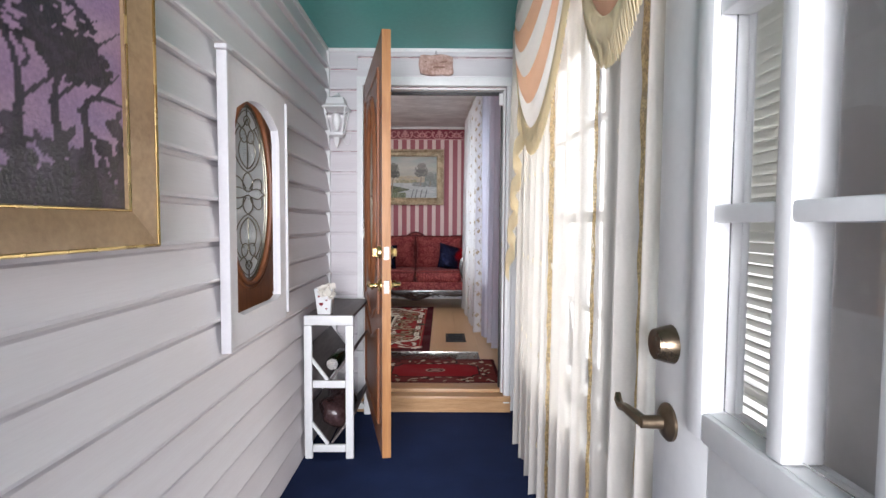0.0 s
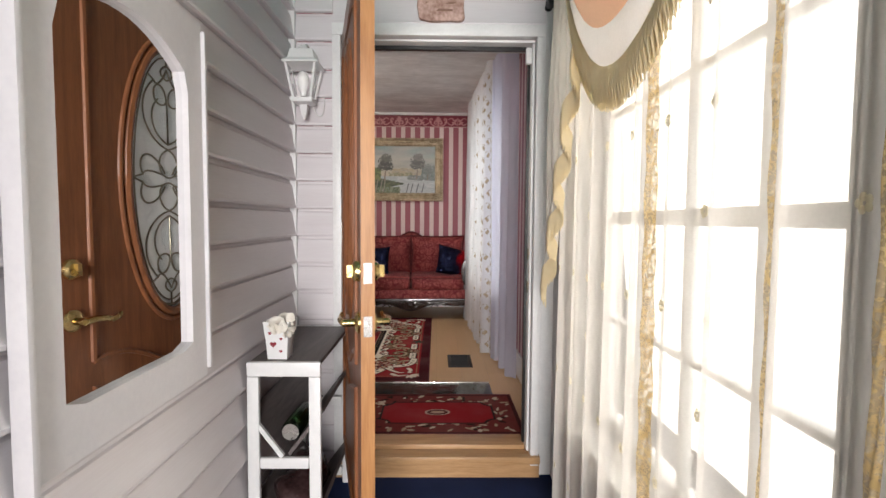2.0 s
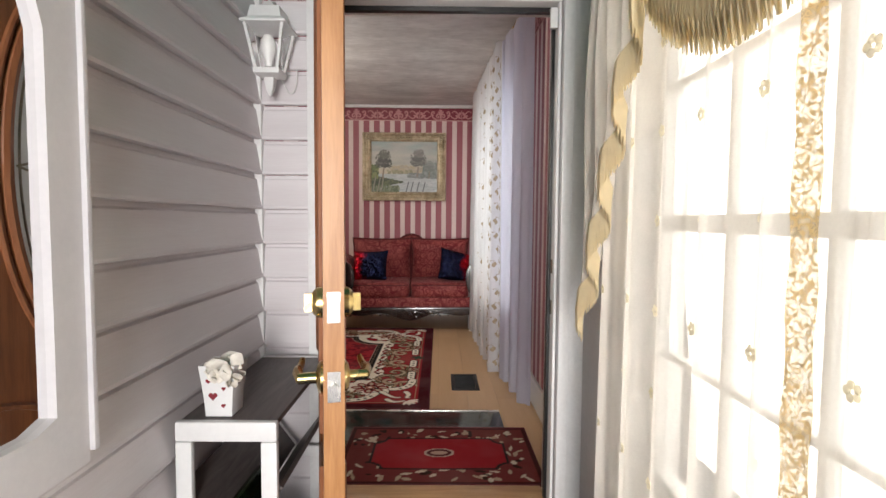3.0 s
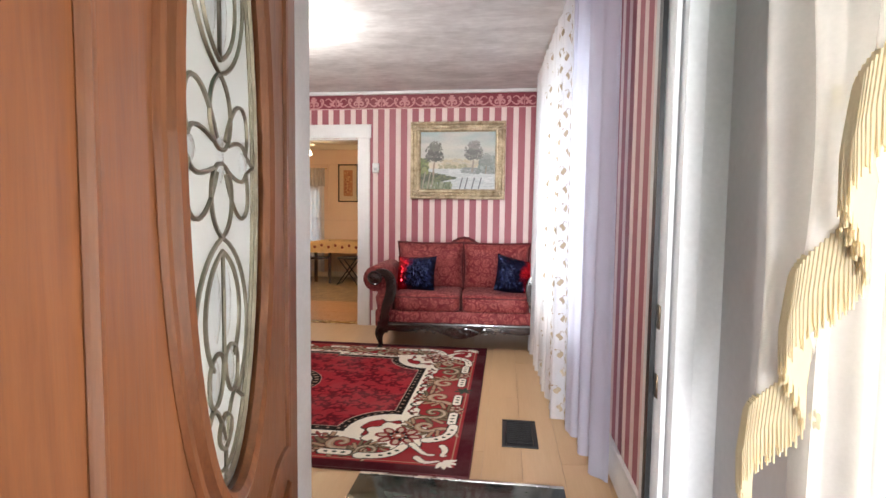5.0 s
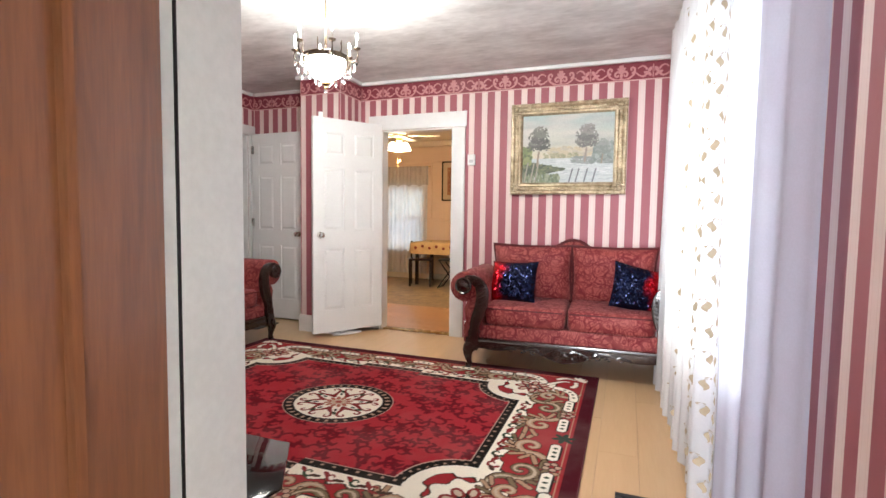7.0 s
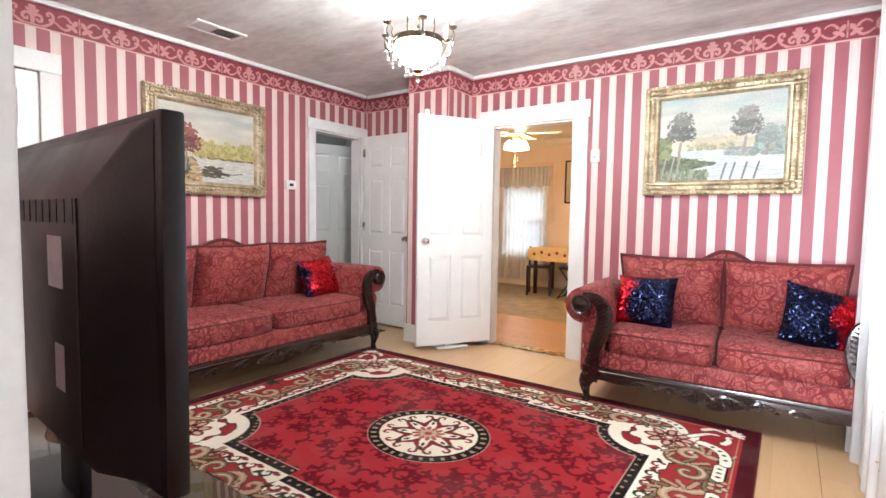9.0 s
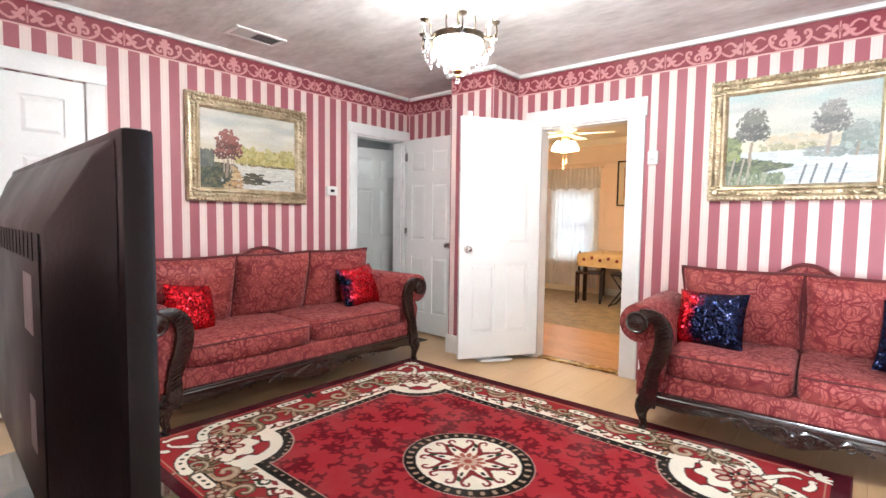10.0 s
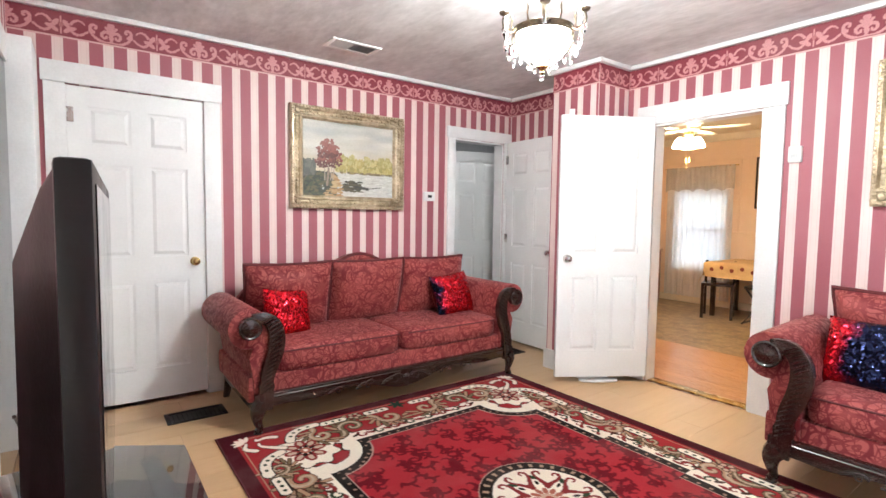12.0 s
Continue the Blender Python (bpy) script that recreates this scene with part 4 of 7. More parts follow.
def lite_door(place, turn):
    """White entry door with nine panes."""
    w, h, t = 0.86, 2.0, 0.022
    d = thing("entry_door", "open white entry door with nine glass panes", "door", place, turn)
    x0, x1, z0, z1 = 0.224, 0.674, 0.938, 1.826
    part("slab", Build().box(0, -t, 0, x0 - 0.001, t, h).box(x1 + 0.001, -t, 0, w, t, h).box(x0, -t, 0, x1, t, z0 - 0.001).box(x0, -t, z1 + 0.001, x1, t, h), WHITE, d, "", 0.002)
    cols, rows = 3, 3
    b = Build()
    for s in (-1, 1):
        y0, y1 = (t, t + 0.012) if s > 0 else (-t - 0.012, -t)
        b.box(x0 - 0.045, y0, z0 - 0.045, x0, y1, z1 + 0.045).box(x1, y0, z0 - 0.045, x1 + 0.045, y1, z1 + 0.045).box(x0, y0, z0 - 0.045, x1, y1, z0).box(x0, y0, z1, x1, y1, z1 + 0.045)
    part("glazing_frame", b, WHITE, d, "", 0.006)
    for i in range(1, cols):
        x = x0 + (x1 - x0) * i / cols
        part("muntin", Build().box(x - 0.015, -t - 0.006, z0, x + 0.015, t + 0.006, z1), WHITE, d, "", 0.006)
    for j in range(1, rows):
        z = z0 + (z1 - z0) * j / rows
        part("muntin", Build().box(x0, -t - 0.004, z - 0.013, x1, t + 0.004, z + 0.013), WHITE, d, "", 0.006)
    for i in range(cols):
        for j in range(rows):
            a, c = x0 + (x1 - x0) * i / cols, z0 + (z1 - z0) * j / rows
            p = part("pane", Build().box(a + 0.004, -0.003, c + 0.004, a + (x1 - x0) / cols - 0.004, 0.003, c + (z1 - z0) / rows - 0.004), GLASS, d, "", 0, 0)
            p.visible_shadow = False
    for s in (-1, 1):
        part("deadbolt", Build().lathe([(0.034, 0), (0.031, 0.014), (0.026, 0.03), (0.003, 0.032)], n=22, axis="y").move(pose(w - 0.06, s * t, 1.010) @ pose(0, 0, 0, 0, 0, 0 if s < 0 else 180)), BRONZE, d, "dark bronze deadbolt")
        part("lever", lever_build(-s).move(pose(w - 0.06, s * t, 0.872) @ pose(0, 0, 0, 0, 0, 180)), BRONZE, d, "dark bronze lever handle")
    for z in (0.2, 1.0, 1.75):
        part("hinge", Build().lathe([(0.008, 0), (0.008, 0.1)], (-0.004, t + 0.003, z), 10), NICKEL, d)
    return d


lite_door((0.632, -0.045, -0.105), 90)


def sash_window(name, label, axis, at, depth, a0, a1, z0, z1, cols, rows, side, edge=0.08):
    """A white sash window that fills an opening; side is the sign of the room."""
    w = thing(name, label, "window", (0, 0, 0), 0, "", "structure")
    mid = (z0 + z1) / 2

    def bar(b, s0, s1, y0, y1, q0, q1):
        if axis == "y":
            return b.box(y0, s0, q0, y1, s1, q1)
        return b.box(s0, y0, q0, s1, y1, q1)
    c0, c1 = at + depth * 0.45, at + depth * 0.8
    f = Build()
    for s0, s1, q0, q1 in ((a0, a0 + 0.03, z0, z1), (a1 - 0.03, a1, z0, z1), (a0 + 0.03, a1 - 0.03, z0, z0 + 0.055), (a0 + 0.03, a1 - 0.03, z1 - 0.05, z1), (a0 + 0.03, a1 - 0.03, mid - 0.022, mid + 0.022)):
        bar(f, s0, s1, c0, c1, q0, q1)
    part("window_frame", f, TRIM, w, "", 0.004)
    for lo, hi in ((z0 + 0.055, mid - 0.022), (mid + 0.022, z1 - 0.05)):
        for i in range(1, cols):
            x = a0 + 0.03 + (a1 - a0 - 0.06) * i / cols
            part("muntin", bar(Build(), x - 0.009, x + 0.009, c0 + 0.012, c1 - 0.012, lo, hi), TRIM, w)
        for j in range(1, rows):
            z = lo + (hi - lo) * j / rows
            part("muntin", bar(Build(), a0 + 0.03, a1 - 0.03, c0 + 0.013, c1 - 0.013, z - 0.009, z + 0.009), TRIM, w)
        p = part("pane", bar(Build(), a0 + 0.03, a1 - 0.03, (c0 + c1) / 2 - 0.002, (c0 + c1) / 2 + 0.002, lo, hi), GLASS, w, "", 0, 0)
        p.visible_shadow = False
    part("window_sill", bar(Build(), a0 - 0.06, a1 + 0.06, at - 0.0 + side * 0.001, at + side * 0.045, z0 - 0.03, z0 - 0.001), TRIM, w, "", 0.005)
    cs = Build()
    for s0, s1, q0, q1 in ((a0 - edge, a0, z0, z1), (a1, a1 + edge, z0, z1), (a0 - edge, a1 + edge, z1 + 0.001, z1 + 0.09)):
        bar(cs, s0, s1, at + side * 0.001, at + side * 0.018, q0, q1)
    part("window_casing", cs, TRIM, w, "", 0.004)
    return w


sash_window("window_1", "white sash window with glazing bars in the porch", "y", PR, 0.16, 1.395, 2.64, 0.36, 1.92, 4, 2, -1, 0.02)
sash_window("window_2", "white sash window behind slatted blinds", "y", PR, 0.16, 0.62, 1.375, 0.42, 1.86, 2, 2, -1, 0.015)
sash_window("window_3", "white double window of the living room", "y", RIGHT, 0.14, 4.66, 6.26, 0.62, 2.14, 3, 1, -1)
sash_window("window_4", "white dining room window behind sheer curtains", "x", DY, 0.12, -4.08, -3.36, 0.55, 1.72, 1, 1, -1)

# mini blind
blind = thing("window_blind", "white slatted mini blind, lowered and closed", "blind", (PR + 0.035, 0.633, 0))
part("head_rail", Build().box(-0.015, 0, 1.82, 0.02, 0.73, 1.858), PLASTIC, blind, "", 0.003)
slat = make_mesh("slat", Build().loft([[(-0.011, 0.004, 0.008), (-0.004, 0.004, 0.003), (0.010, 0.004, -0.010), (0.009, 0.004, -0.011), (-0.005, 0.004, 0.001), (-0.012, 0.004, 0.007)],
                                       [(-0.011, 0.726, 0.008), (-0.004, 0.726, 0.003), (0.010, 0.726, -0.010), (0.009, 0.726, -0.011), (-0.005, 0.726, 0.001), (-0.012, 0.726, 0.007)]]), SLAT, 0, 30)
for i in range(72):
    s = part("slat", slat, None, blind)
    s.location = (0, 0, 1.805 - i * 0.0187)
part("bottom_rail", Build().box(-0.012, 0, 0.445, 0.012, 0.73, 0.46), PLASTIC, blind, "", 0.003)
for y in (0.15, 0.63):
    part("cord", Build().tube([(-0.014, y, 1.82), (-0.014, y, 0.46)], 0.0012, 5), PLASTIC, blind)

# ---- living room things ----
def border_canvas(length):
    """Crimson wallpaper border with pink leaf scrolls."""
    c = Canvas(length, 0.15, 0.0042, (0.22, 0.026, 0.044))
    pink, dark = (0.56, 0.25, 0.25), (0.40, 0.13, 0.14)
    n = int(length / 0.25) + 2
    for k in range(n):
        x = k * 0.25
        if k % 2 == 0:
            for m in (-1, 1):
                c.stroke(curl(x + m * 0.030, 0.055, 0.034, 0.006, 200, -170, 22, m), (0.021, 0.012), pink)
                c.stroke([(px, py) for px, py in bezier((x, 0.02), (x + m * 0.03, 0.005), (x + m * 0.08, 0.02), (x + m * 0.11, 0.07))], (0.018, 0.014), pink)
                c.stroke(curl(x + m * 0.085, 0.095, 0.028, 0.004, -80, 250, 20, m), (0.019, 0.010), pink)
                for a in (40, 75, 110):
                    c.stroke([(x, 0.07), (x + m * 0.035 * math.cos(radians(a)), 0.07 + 0.06 * math.sin(radians(a)))], (0.016, 0.008), pink)
            c.disc(x, 0.045, 0.009, 0.030, pink)
            c.disc(x, 0.12, 0.006, 0.016, pink)
        else:
            for m in (-1, 1):
                c.disc(x + m * 0.026, 0.085, 0.014, 0.026, pink, m * 0.6)
                c.disc(x + m * 0.030, 0.048, 0.012, 0.024, pink, -m * 0.8)
                c.disc(x + m * 0.055, 0.062, 0.020, 0.012, pink, m * 0.3)
                c.stroke(bezier((x + m * 0.05, 0.05), (x + m * 0.07, 0.02), (x + m * 0.10, 0.03), (x + m * 0.13, 0.06)), (0.017, 0.012), pink)
                c.stroke(bezier((x + m * 0.05, 0.09), (x + m * 0.07, 0.125), (x + m * 0.10, 0.12), (x + m * 0.115, 0.10)), (0.016, 0.009), pink)
            c.stroke([(x, 0.025), (x, 0.125)], 0.008, pink)
            c.disc(x, 0.075, 0.011, 0.014, dark)
    c.fill(c.y < 0.009, (0.66, 0.40, 0.37))
    c.fill((c.y > 0.009) & (c.y < 0.013), (0.20, 0.02, 0.04))
    c.fill(c.y > 0.144, (0.20, 0.02, 0.04))
    return c


BZ = CEIL - 0.035 - 0.15
for name, length, fn in (
        ("border_west", BACK + 0.03 - FRONT, lambda u, v: (LEFT + 0.002, FRONT + u, BZ + v)),
        ("border_recess", LEFT * -1 - 2.80, lambda u, v: (LEFT + u, BACK + 0.028, BZ + v)),
        ("border_chimney", 0.455, lambda u, v: (-2.79 + u, 6.778, BZ + v)),
        ("border_chimney_side", BACK - 6.78, lambda u, v: (-2.333, 6.78 + u, BZ + v)),
        ("border_north", RIGHT + 2.335, lambda u, v: (-2.335 + u, BACK - 0.002, BZ + v)),
        ("border_east", BACK - FRONT, lambda u, v: (RIGHT - 0.002, BACK - u, BZ + v))):
    tagged(new(name, border_canvas(length).sheet(name, fn, PRINT)), "crimson wallpaper border with pink leaf scrolls", "border", "", "structure")


# the large rug
def rug_canvas():
    W, H = 2.975, 2.23
    c = Canvas(W, H, 0.0055, (0.29, 0.024, 0.028))
    maroon, field, deep = (0.062, 0.008, 0.013), (0.34, 0.026, 0.034), (0.14, 0.010, 0.017)
    cream, black, tan, olive = (0.80, 0.74, 0.62), (0.014, 0.012, 0.010), (0.38, 0.24, 0.15), (0.17, 0.125, 0.07)
    brown, green, wine = (0.055, 0.026, 0.016), (0.025, 0.050, 0.025), (0.21, 0.025, 0.025)
    x, y = c.x - W / 2, c.y - H / 2
    ax, ay = np.abs(x), np.abs(y)
    c.fill((ax > W / 2 - 0.075) | (ay > H / 2 - 0.075), maroon)
    c.fill(((ax > W / 2 - 0.098) & (ax < W / 2 - 0.092) & (ay < H / 2 - 0.09)) | ((ay > H / 2 - 0.098) & (ay < H / 2 - 0.092) & (ax < W / 2 - 0.09)), tan)

    def field_edge(grow):
        """Distance outside the inner field with scooped corners and a lobe in the middle of each side."""
        hx, hy, r = 0.99 + grow, 0.68 + grow, 0.30 - grow
        d = np.maximum(ax - hx, ay - hy - 0.055 * (ax < 0.24))
        return np.maximum(d, r - np.hypot(ax - 1.02, ay - 0.71))

    wob = 0.024 * np.sin(ax * 23) * np.cos(ay * 21) + 0.010 * np.sin(ax * 61 + ay * 47)
    c.fill(field_edge(0.142) + wob < 0, brown)
    c.fill(field_edge(0.134) + wob < 0, cream)
    knot = np.arctan2(ay - 0.74, ax - 1.07)
    dist = np.hypot((ax - 1.07) / 1.1, ay - 0.74)
    c.fill(dist < 0.166 + 0.016 * np.cos(knot * 9), brown)
    c.fill(dist < 0.158 + 0.016 * np.cos(knot * 9), cream)
    rnd = random.Random(3)

    def quarter(sx, sy):
        def P(u, v):
            return (W / 2 + sx * u, H / 2 + sy * v)

        def acanthus(u, v, s, turn, flip, col):
            """A curling leaf with lobes on its outer side."""
            cs, sn = math.cos(turn), math.sin(turn)
            at = lambda a, b: P(u + s * (a * cs - b * sn), v + s * (a * sn + b * cs))
            spine = curl(0, 0, 0.085, 0.012, 0, 380 * flip, 26)
            tail = bezier((0.085, 0), (0.09, -0.07 * flip), (0.17, -0.10 * flip), (0.25, -0.02 * flip))
            for w, k in ((0.066, brown), (0.050, col), (0.018, (0.46, 0.36, 0.26))):
                c.stroke([at(a, b) for a, b in spine], (w * s, w * s * 0.5), k)
                c.stroke([at(a, b) for a, b in tail], (w * s, w * s * 0.35), k)
            for j in range(8):
                a = 0.42 * j * flip
                q0, q1 = at(0.10 * math.cos(a), 0.10 * math.sin(a)), at(0.155 * math.cos(a + 0.35 * flip), 0.155 * math.sin(a + 0.35 * flip))
                c.stroke([q0, q1], (0.034 * s, 0.016 * s), brown)
                c.stroke([q0, q1], (0.022 * s, 0.009 * s), (col, tan, olive)[j % 3])

        for u, v, s, tn, fl, col in ((0.30, 0.885, 0.85, 0.2, 1, tan), (0.58, 0.885, 0.95, 2.6, -1, olive), (0.80, 0.86, 0.95, 0.9, 1, tan), (0.06, 0.93, 0.62, 0.4, -1, olive),
                                     (1.225, 0.14, 0.95, 1.4, 1, tan), (1.225, 0.40, 1.0, 1.9, -1, olive), (1.21, 0.60, 0.85, 0.6, 1, tan), (0.96, 0.93, 0.7, 3.0, 1, olive)):
            acanthus(u, v, s, tn, fl, col)

        # leaves and buds on the cream band
        spots = [(0.10, 0.828, 0), (0.20, 0.828, 1), (0.34, 0.775, 0), (0.46, 0.775, 1), (0.58, 0.775, 0), (0.68, 0.79, 1),
                 (1.085, 0.06, 2), (1.085, 0.17, 3), (1.085, 0.28, 2), (1.09, 0.39, 3)]
        for u, v, k in spots:
            tilt = 0.4 if k < 2 else 1.5
            col = (green, wine, green, wine)[k]
            loop = curl(0, 0, 0.036, 0.008, 30, 330, 14)
            c.stroke([P(u + a, v + b) for a, b in loop], (0.018, 0.010), col)
            for m in (-1, 1):
                p = P(u + m * 0.045 * math.cos(tilt), v + m * 0.045 * math.sin(tilt))
                c.disc(p[0], p[1], 0.028, 0.012, brown if m > 0 else wine, tilt * sx * sy + m * 0.5)

        # rosette in the scoop
        p = P(1.08, 0.745)
        for j in range(8):
            a = math.pi * j / 4
            q = (p[0] + 0.088 * math.cos(a), p[1] + 0.074 * math.sin(a))
            c.disc(q[0], q[1], 0.042, 0.030, wine, a)
            c.disc(q[0], q[1], 0.026, 0.015, (0.50, 0.38, 0.28), a)
            c.disc(p[0] + 0.045 * math.cos(a + 0.39), p[1] + 0.040 * math.sin(a + 0.39), 0.026, 0.012, black, a + 0.39)
        c.disc(p[0], p[1], 0.034, 0.030, (0.34, 0.12, 0.08))
        c.disc(p[0], p[1], 0.014, 0.012, cream)

        # pale cartouches with dots, flowers between them
        def cartouche(pts, dots):
            c.stroke([P(*q) for q in pts], 0.066, black)
            c.stroke([P(*q) for q in pts], 0.052, cream)
            for q in dots:
                d = P(*q)
                c.disc(d[0], d[1], 0.012, 0.010, green)
        for u in (0.17, 0.50, 0.80):
            cartouche([(u - 0.062, 0.965), (u + 0.062, 0.965)], [(u - 0.045, 0.965), (u, 0.965), (u + 0.045, 0.965)])
        for v in (0.17, 0.47):
            cartouche([(1.345, v - 0.062), (1.345, v + 0.062)], [(1.345, v - 0.045), (1.345, v), (1.345, v + 0.045)])
        for u, v in ((0.335, 0.972), (0.655, 0.972), (1.352, 0.32)):
            p = P(u, v)
            for r, k in ((0.021, brown), (0.014, (0.44, 0.30, 0.22))):
                for j in range(5):
                    a = 2 * math.pi * j / 5
                    c.disc(p[0] + 0.029 * math.cos(a), p[1] + 0.029 * math.sin(a), r, r, k)
            c.disc(p[0], p[1], 0.013, 0.013, wine)
        # bent cartouches and a cream palmette in the corner
        bend = bezier((0.93, 0.985), (1.06, 0.985), (1.10, 0.95), (1.13, 0.865))
        cartouche(bend, bend[2:13:3])
        bend = bezier((1.36, 0.58), (1.36, 0.70), (1.33, 0.75), (1.235, 0.775))
        cartouche(bend, bend[2:13:3])
        for a, b in (((1.17, 0.83), (1.30, 0.93)), ((1.22, 0.97), (1.33, 0.99)), ((1.33, 0.83), (1.36, 0.93))):
            c.stroke(bezier(P(*a), P(a[0] + 0.05, a[1] + 0.06), P(b[0] - 0.05, b[1] + 0.02), P(*b)), (0.046, 0.020), brown)
            c.stroke(bezier(P(*a), P(a[0] + 0.05, a[1] + 0.06), P(b[0] - 0.05, b[1] + 0.02), P(*b)), (0.034, 0.012), cream)
        p = P(1.35, 0.99)
        for j in range(5):
            a = math.atan2(sy, sx) + (j - 2) * 0.55
            c.disc(p[0] + 0.038 * math.cos(a), p[1] + 0.038 * math.sin(a), 0.034, 0.012, cream, a)

    for sx in (-1, 1):
        for sy in (-1, 1):
            quarter(sx, sy)
    for sx in (-1, 1):
        for j in range(6):
            a = math.pi * j / 3 + 0.3
            c.disc(W / 2 + sx * 1.37 + 0.030 * math.cos(a), H / 2 + 0.030 * math.sin(a), 0.032, 0.014, (0.012, 0.035, 0.022), a)

    # chain edge of the field, the field itself with darker leaves
    c.fill(field_edge(0.062) < 0, cream)
    c.fill(field_edge(0.052) < 0, black)
    link = (np.sin(x * 2 * math.pi / 0.062) * np.sin(y * 2 * math.pi / 0.062) > 0.62) & (field_edge(0.040) < 0)
    c.fill(link, (0.30, 0.21, 0.15))
    c.fill(field_edge(0.0) < 0, (0.45, 0.30, 0.24))
    inside = field_edge(-0.008) < 0
    c.fill(inside, field)
    save = c.c.copy()
    for i in range(640):
        px, py = rnd.uniform(0.3, W - 0.3), rnd.uniform(0.25, H - 0.25)
        r, a, f = rnd.uniform(0.03, 0.065), rnd.uniform(0, 360), rnd.choice((-1, 1))
        c.stroke(curl(px, py, r, 0.012, a, a + f * rnd.uniform(140, 260), 14), (0.026, 0.006), deep)
        for k in range(2):
            b = radians(a + f * 55 * k)
            c.disc(px + 1.2 * r * math.cos(b), py + 1.2 * r * math.sin(b), 0.026, 0.009, deep, b + 0.6 * f)
    c.c = np.where(inside[..., None], c.c, save)

    # oval medallion
    rr = np.hypot(x / 0.345, y / 0.315)
    th = np.arctan2(y, x)
    c.fill(rr < 1.0, (0.45, 0.30, 0.24))
    c.fill(rr < 0.985, black)
    c.fill((rr > 0.85) & (rr < 0.94) & (np.sin(th * 34) > 0.45), (0.34, 0.25, 0.17))
    c.fill(rr < 0.80, cream)
    for j in range(8):
        a = 2 * math.pi * j / 8
        at = lambda r, b: (W / 2 + 1.05 * r * math.cos(a + b), H / 2 + 0.96 * r * math.sin(a + b))
        for m in (-1, 1):
            c.stroke(bezier(at(0.10, 0), at(0.15, m * 0.10), at(0.17, m * 0.36), at(0.225, m * 0.30)), (0.030, 0.014), wine)
            c.stroke(bezier(at(0.225, m * 0.30), at(0.25, m * 0.20), at(0.235, m * 0.12), at(0.21, m * 0.16)), (0.018, 0.010), wine)
        q = at(0.185, 0.39)
        c.disc(q[0], q[1], 0.026, 0.013, green, a + 0.9)
        q = at(0.135, 0.39)
        c.disc(q[0], q[1], 0.020, 0.009, black, a + 0.39)
    for j in range(12):
        a = 2 * math.pi * j / 12
        c.disc(W / 2 + 0.068 * math.cos(a), H / 2 + 0.062 * math.sin(a), 0.026, 0.014, (0.36, 0.12, 0.08), a)
    c.disc(W / 2, H / 2, 0.044, 0.040, (0.52, 0.36, 0.26))
    c.disc(W / 2, H / 2, 0.022, 0.020, (0.34, 0.08, 0.06))
    return c


rc = rug_canvas()
rug = thing("area_rug", "large red oriental rug with cream scroll border and medallion", "rug", (-2.872, 4.137, 0))
rise = lambda u, v: 0.009 + 0.0012 * math.sin(u * 5.1 + v * 3.3)
part("woven_field", rc.sheet("woven_field", lambda u, v: (u, v, rise(u, v)), RUG_PILE), None, rug)
part("binding", Build().tube([(0, 0, 0.006), (2.975, 0, 0.006), (2.975, 2.23, 0.006), (0, 2.23, 0.006)], 0.0062, 6, True), PIPING, rug, "dark maroon bound edge")


def small_rug_canvas():
    W, H = 0.93, 0.585
    c = Canvas(W, H, 0.006, (0.05, 0.012, 0.012))
    x, y = np.abs(c.x - W / 2), np.abs(c.y - H / 2)
    c.fill((x < W / 2 - 0.02) & (y < H / 2 - 0.02), (0.14, 0.03, 0.028))
    rnd = random.Random(5)
    for i in range(170):
        px, py = rnd.uniform(0.04, W - 0.04), rnd.uniform(0.04, H - 0.04)
        c.disc(px, py, rnd.uniform(0.012, 0.03), rnd.uniform(0.006, 0.014), rnd.choice(((0.50, 0.42, 0.32), (0.03, 0.015, 0.012), (0.36, 0.27, 0.19))), rnd.uniform(0, 3))
    ins = (x < 0.33) & (y < 0.165) & (np.hypot(x - 0.34, y - 0.175) > 0.07)
    ins2 = (x < 0.318) & (y < 0.153) & (np.hypot(x - 0.34, y - 0.175) > 0.085)
    c.fill(ins, (0.02, 0.015, 0.015))
    c.fill(ins2, (0.26, 0.018, 0.024))
    c.fill(np.hypot(x / 0.075, y / 0.045) < 1, (0.40, 0.30, 0.24))
    c.fill(np.hypot(x / 0.062, y / 0.036) < 1, (0.07, 0.02, 0.02))
    c.fill(np.hypot(x / 0.04, y / 0.02) < 1, (0.40, 0.26, 0.2))
    return c


mat_thing = thing("door_mat", "small dark red oriental mat inside the entrance", "rug", (-0.30, 3.275, 0.0))
part("woven_field", small_rug_canvas().sheet("woven_field", lambda u, v: (u, v, 0.010 + 0.001 * math.sin(9 * u + 7 * v)), RUG_PILE), None, mat_thing)
part("binding", Build().tube([(0, 0, 0.007), (0.93, 0, 0.007), (0.93, 0.585, 0.007), (0, 0.585, 0.007)], 0.006, 6, True), PIPING, mat_thing)
structure("floor_entry_marble", Build().box(-0.40, 3.45, 0.0, 0.525, 4.11, 0.004), MARBLE, "dark green marble entry tile", "floor", 0.001)
structure("trim_entry_strip", Build().box(-0.40, 4.111, 0.0, 0.525, 4.13, 0.006), NICKEL, "thin metal edge strip on the floor", "trim", 0.002)


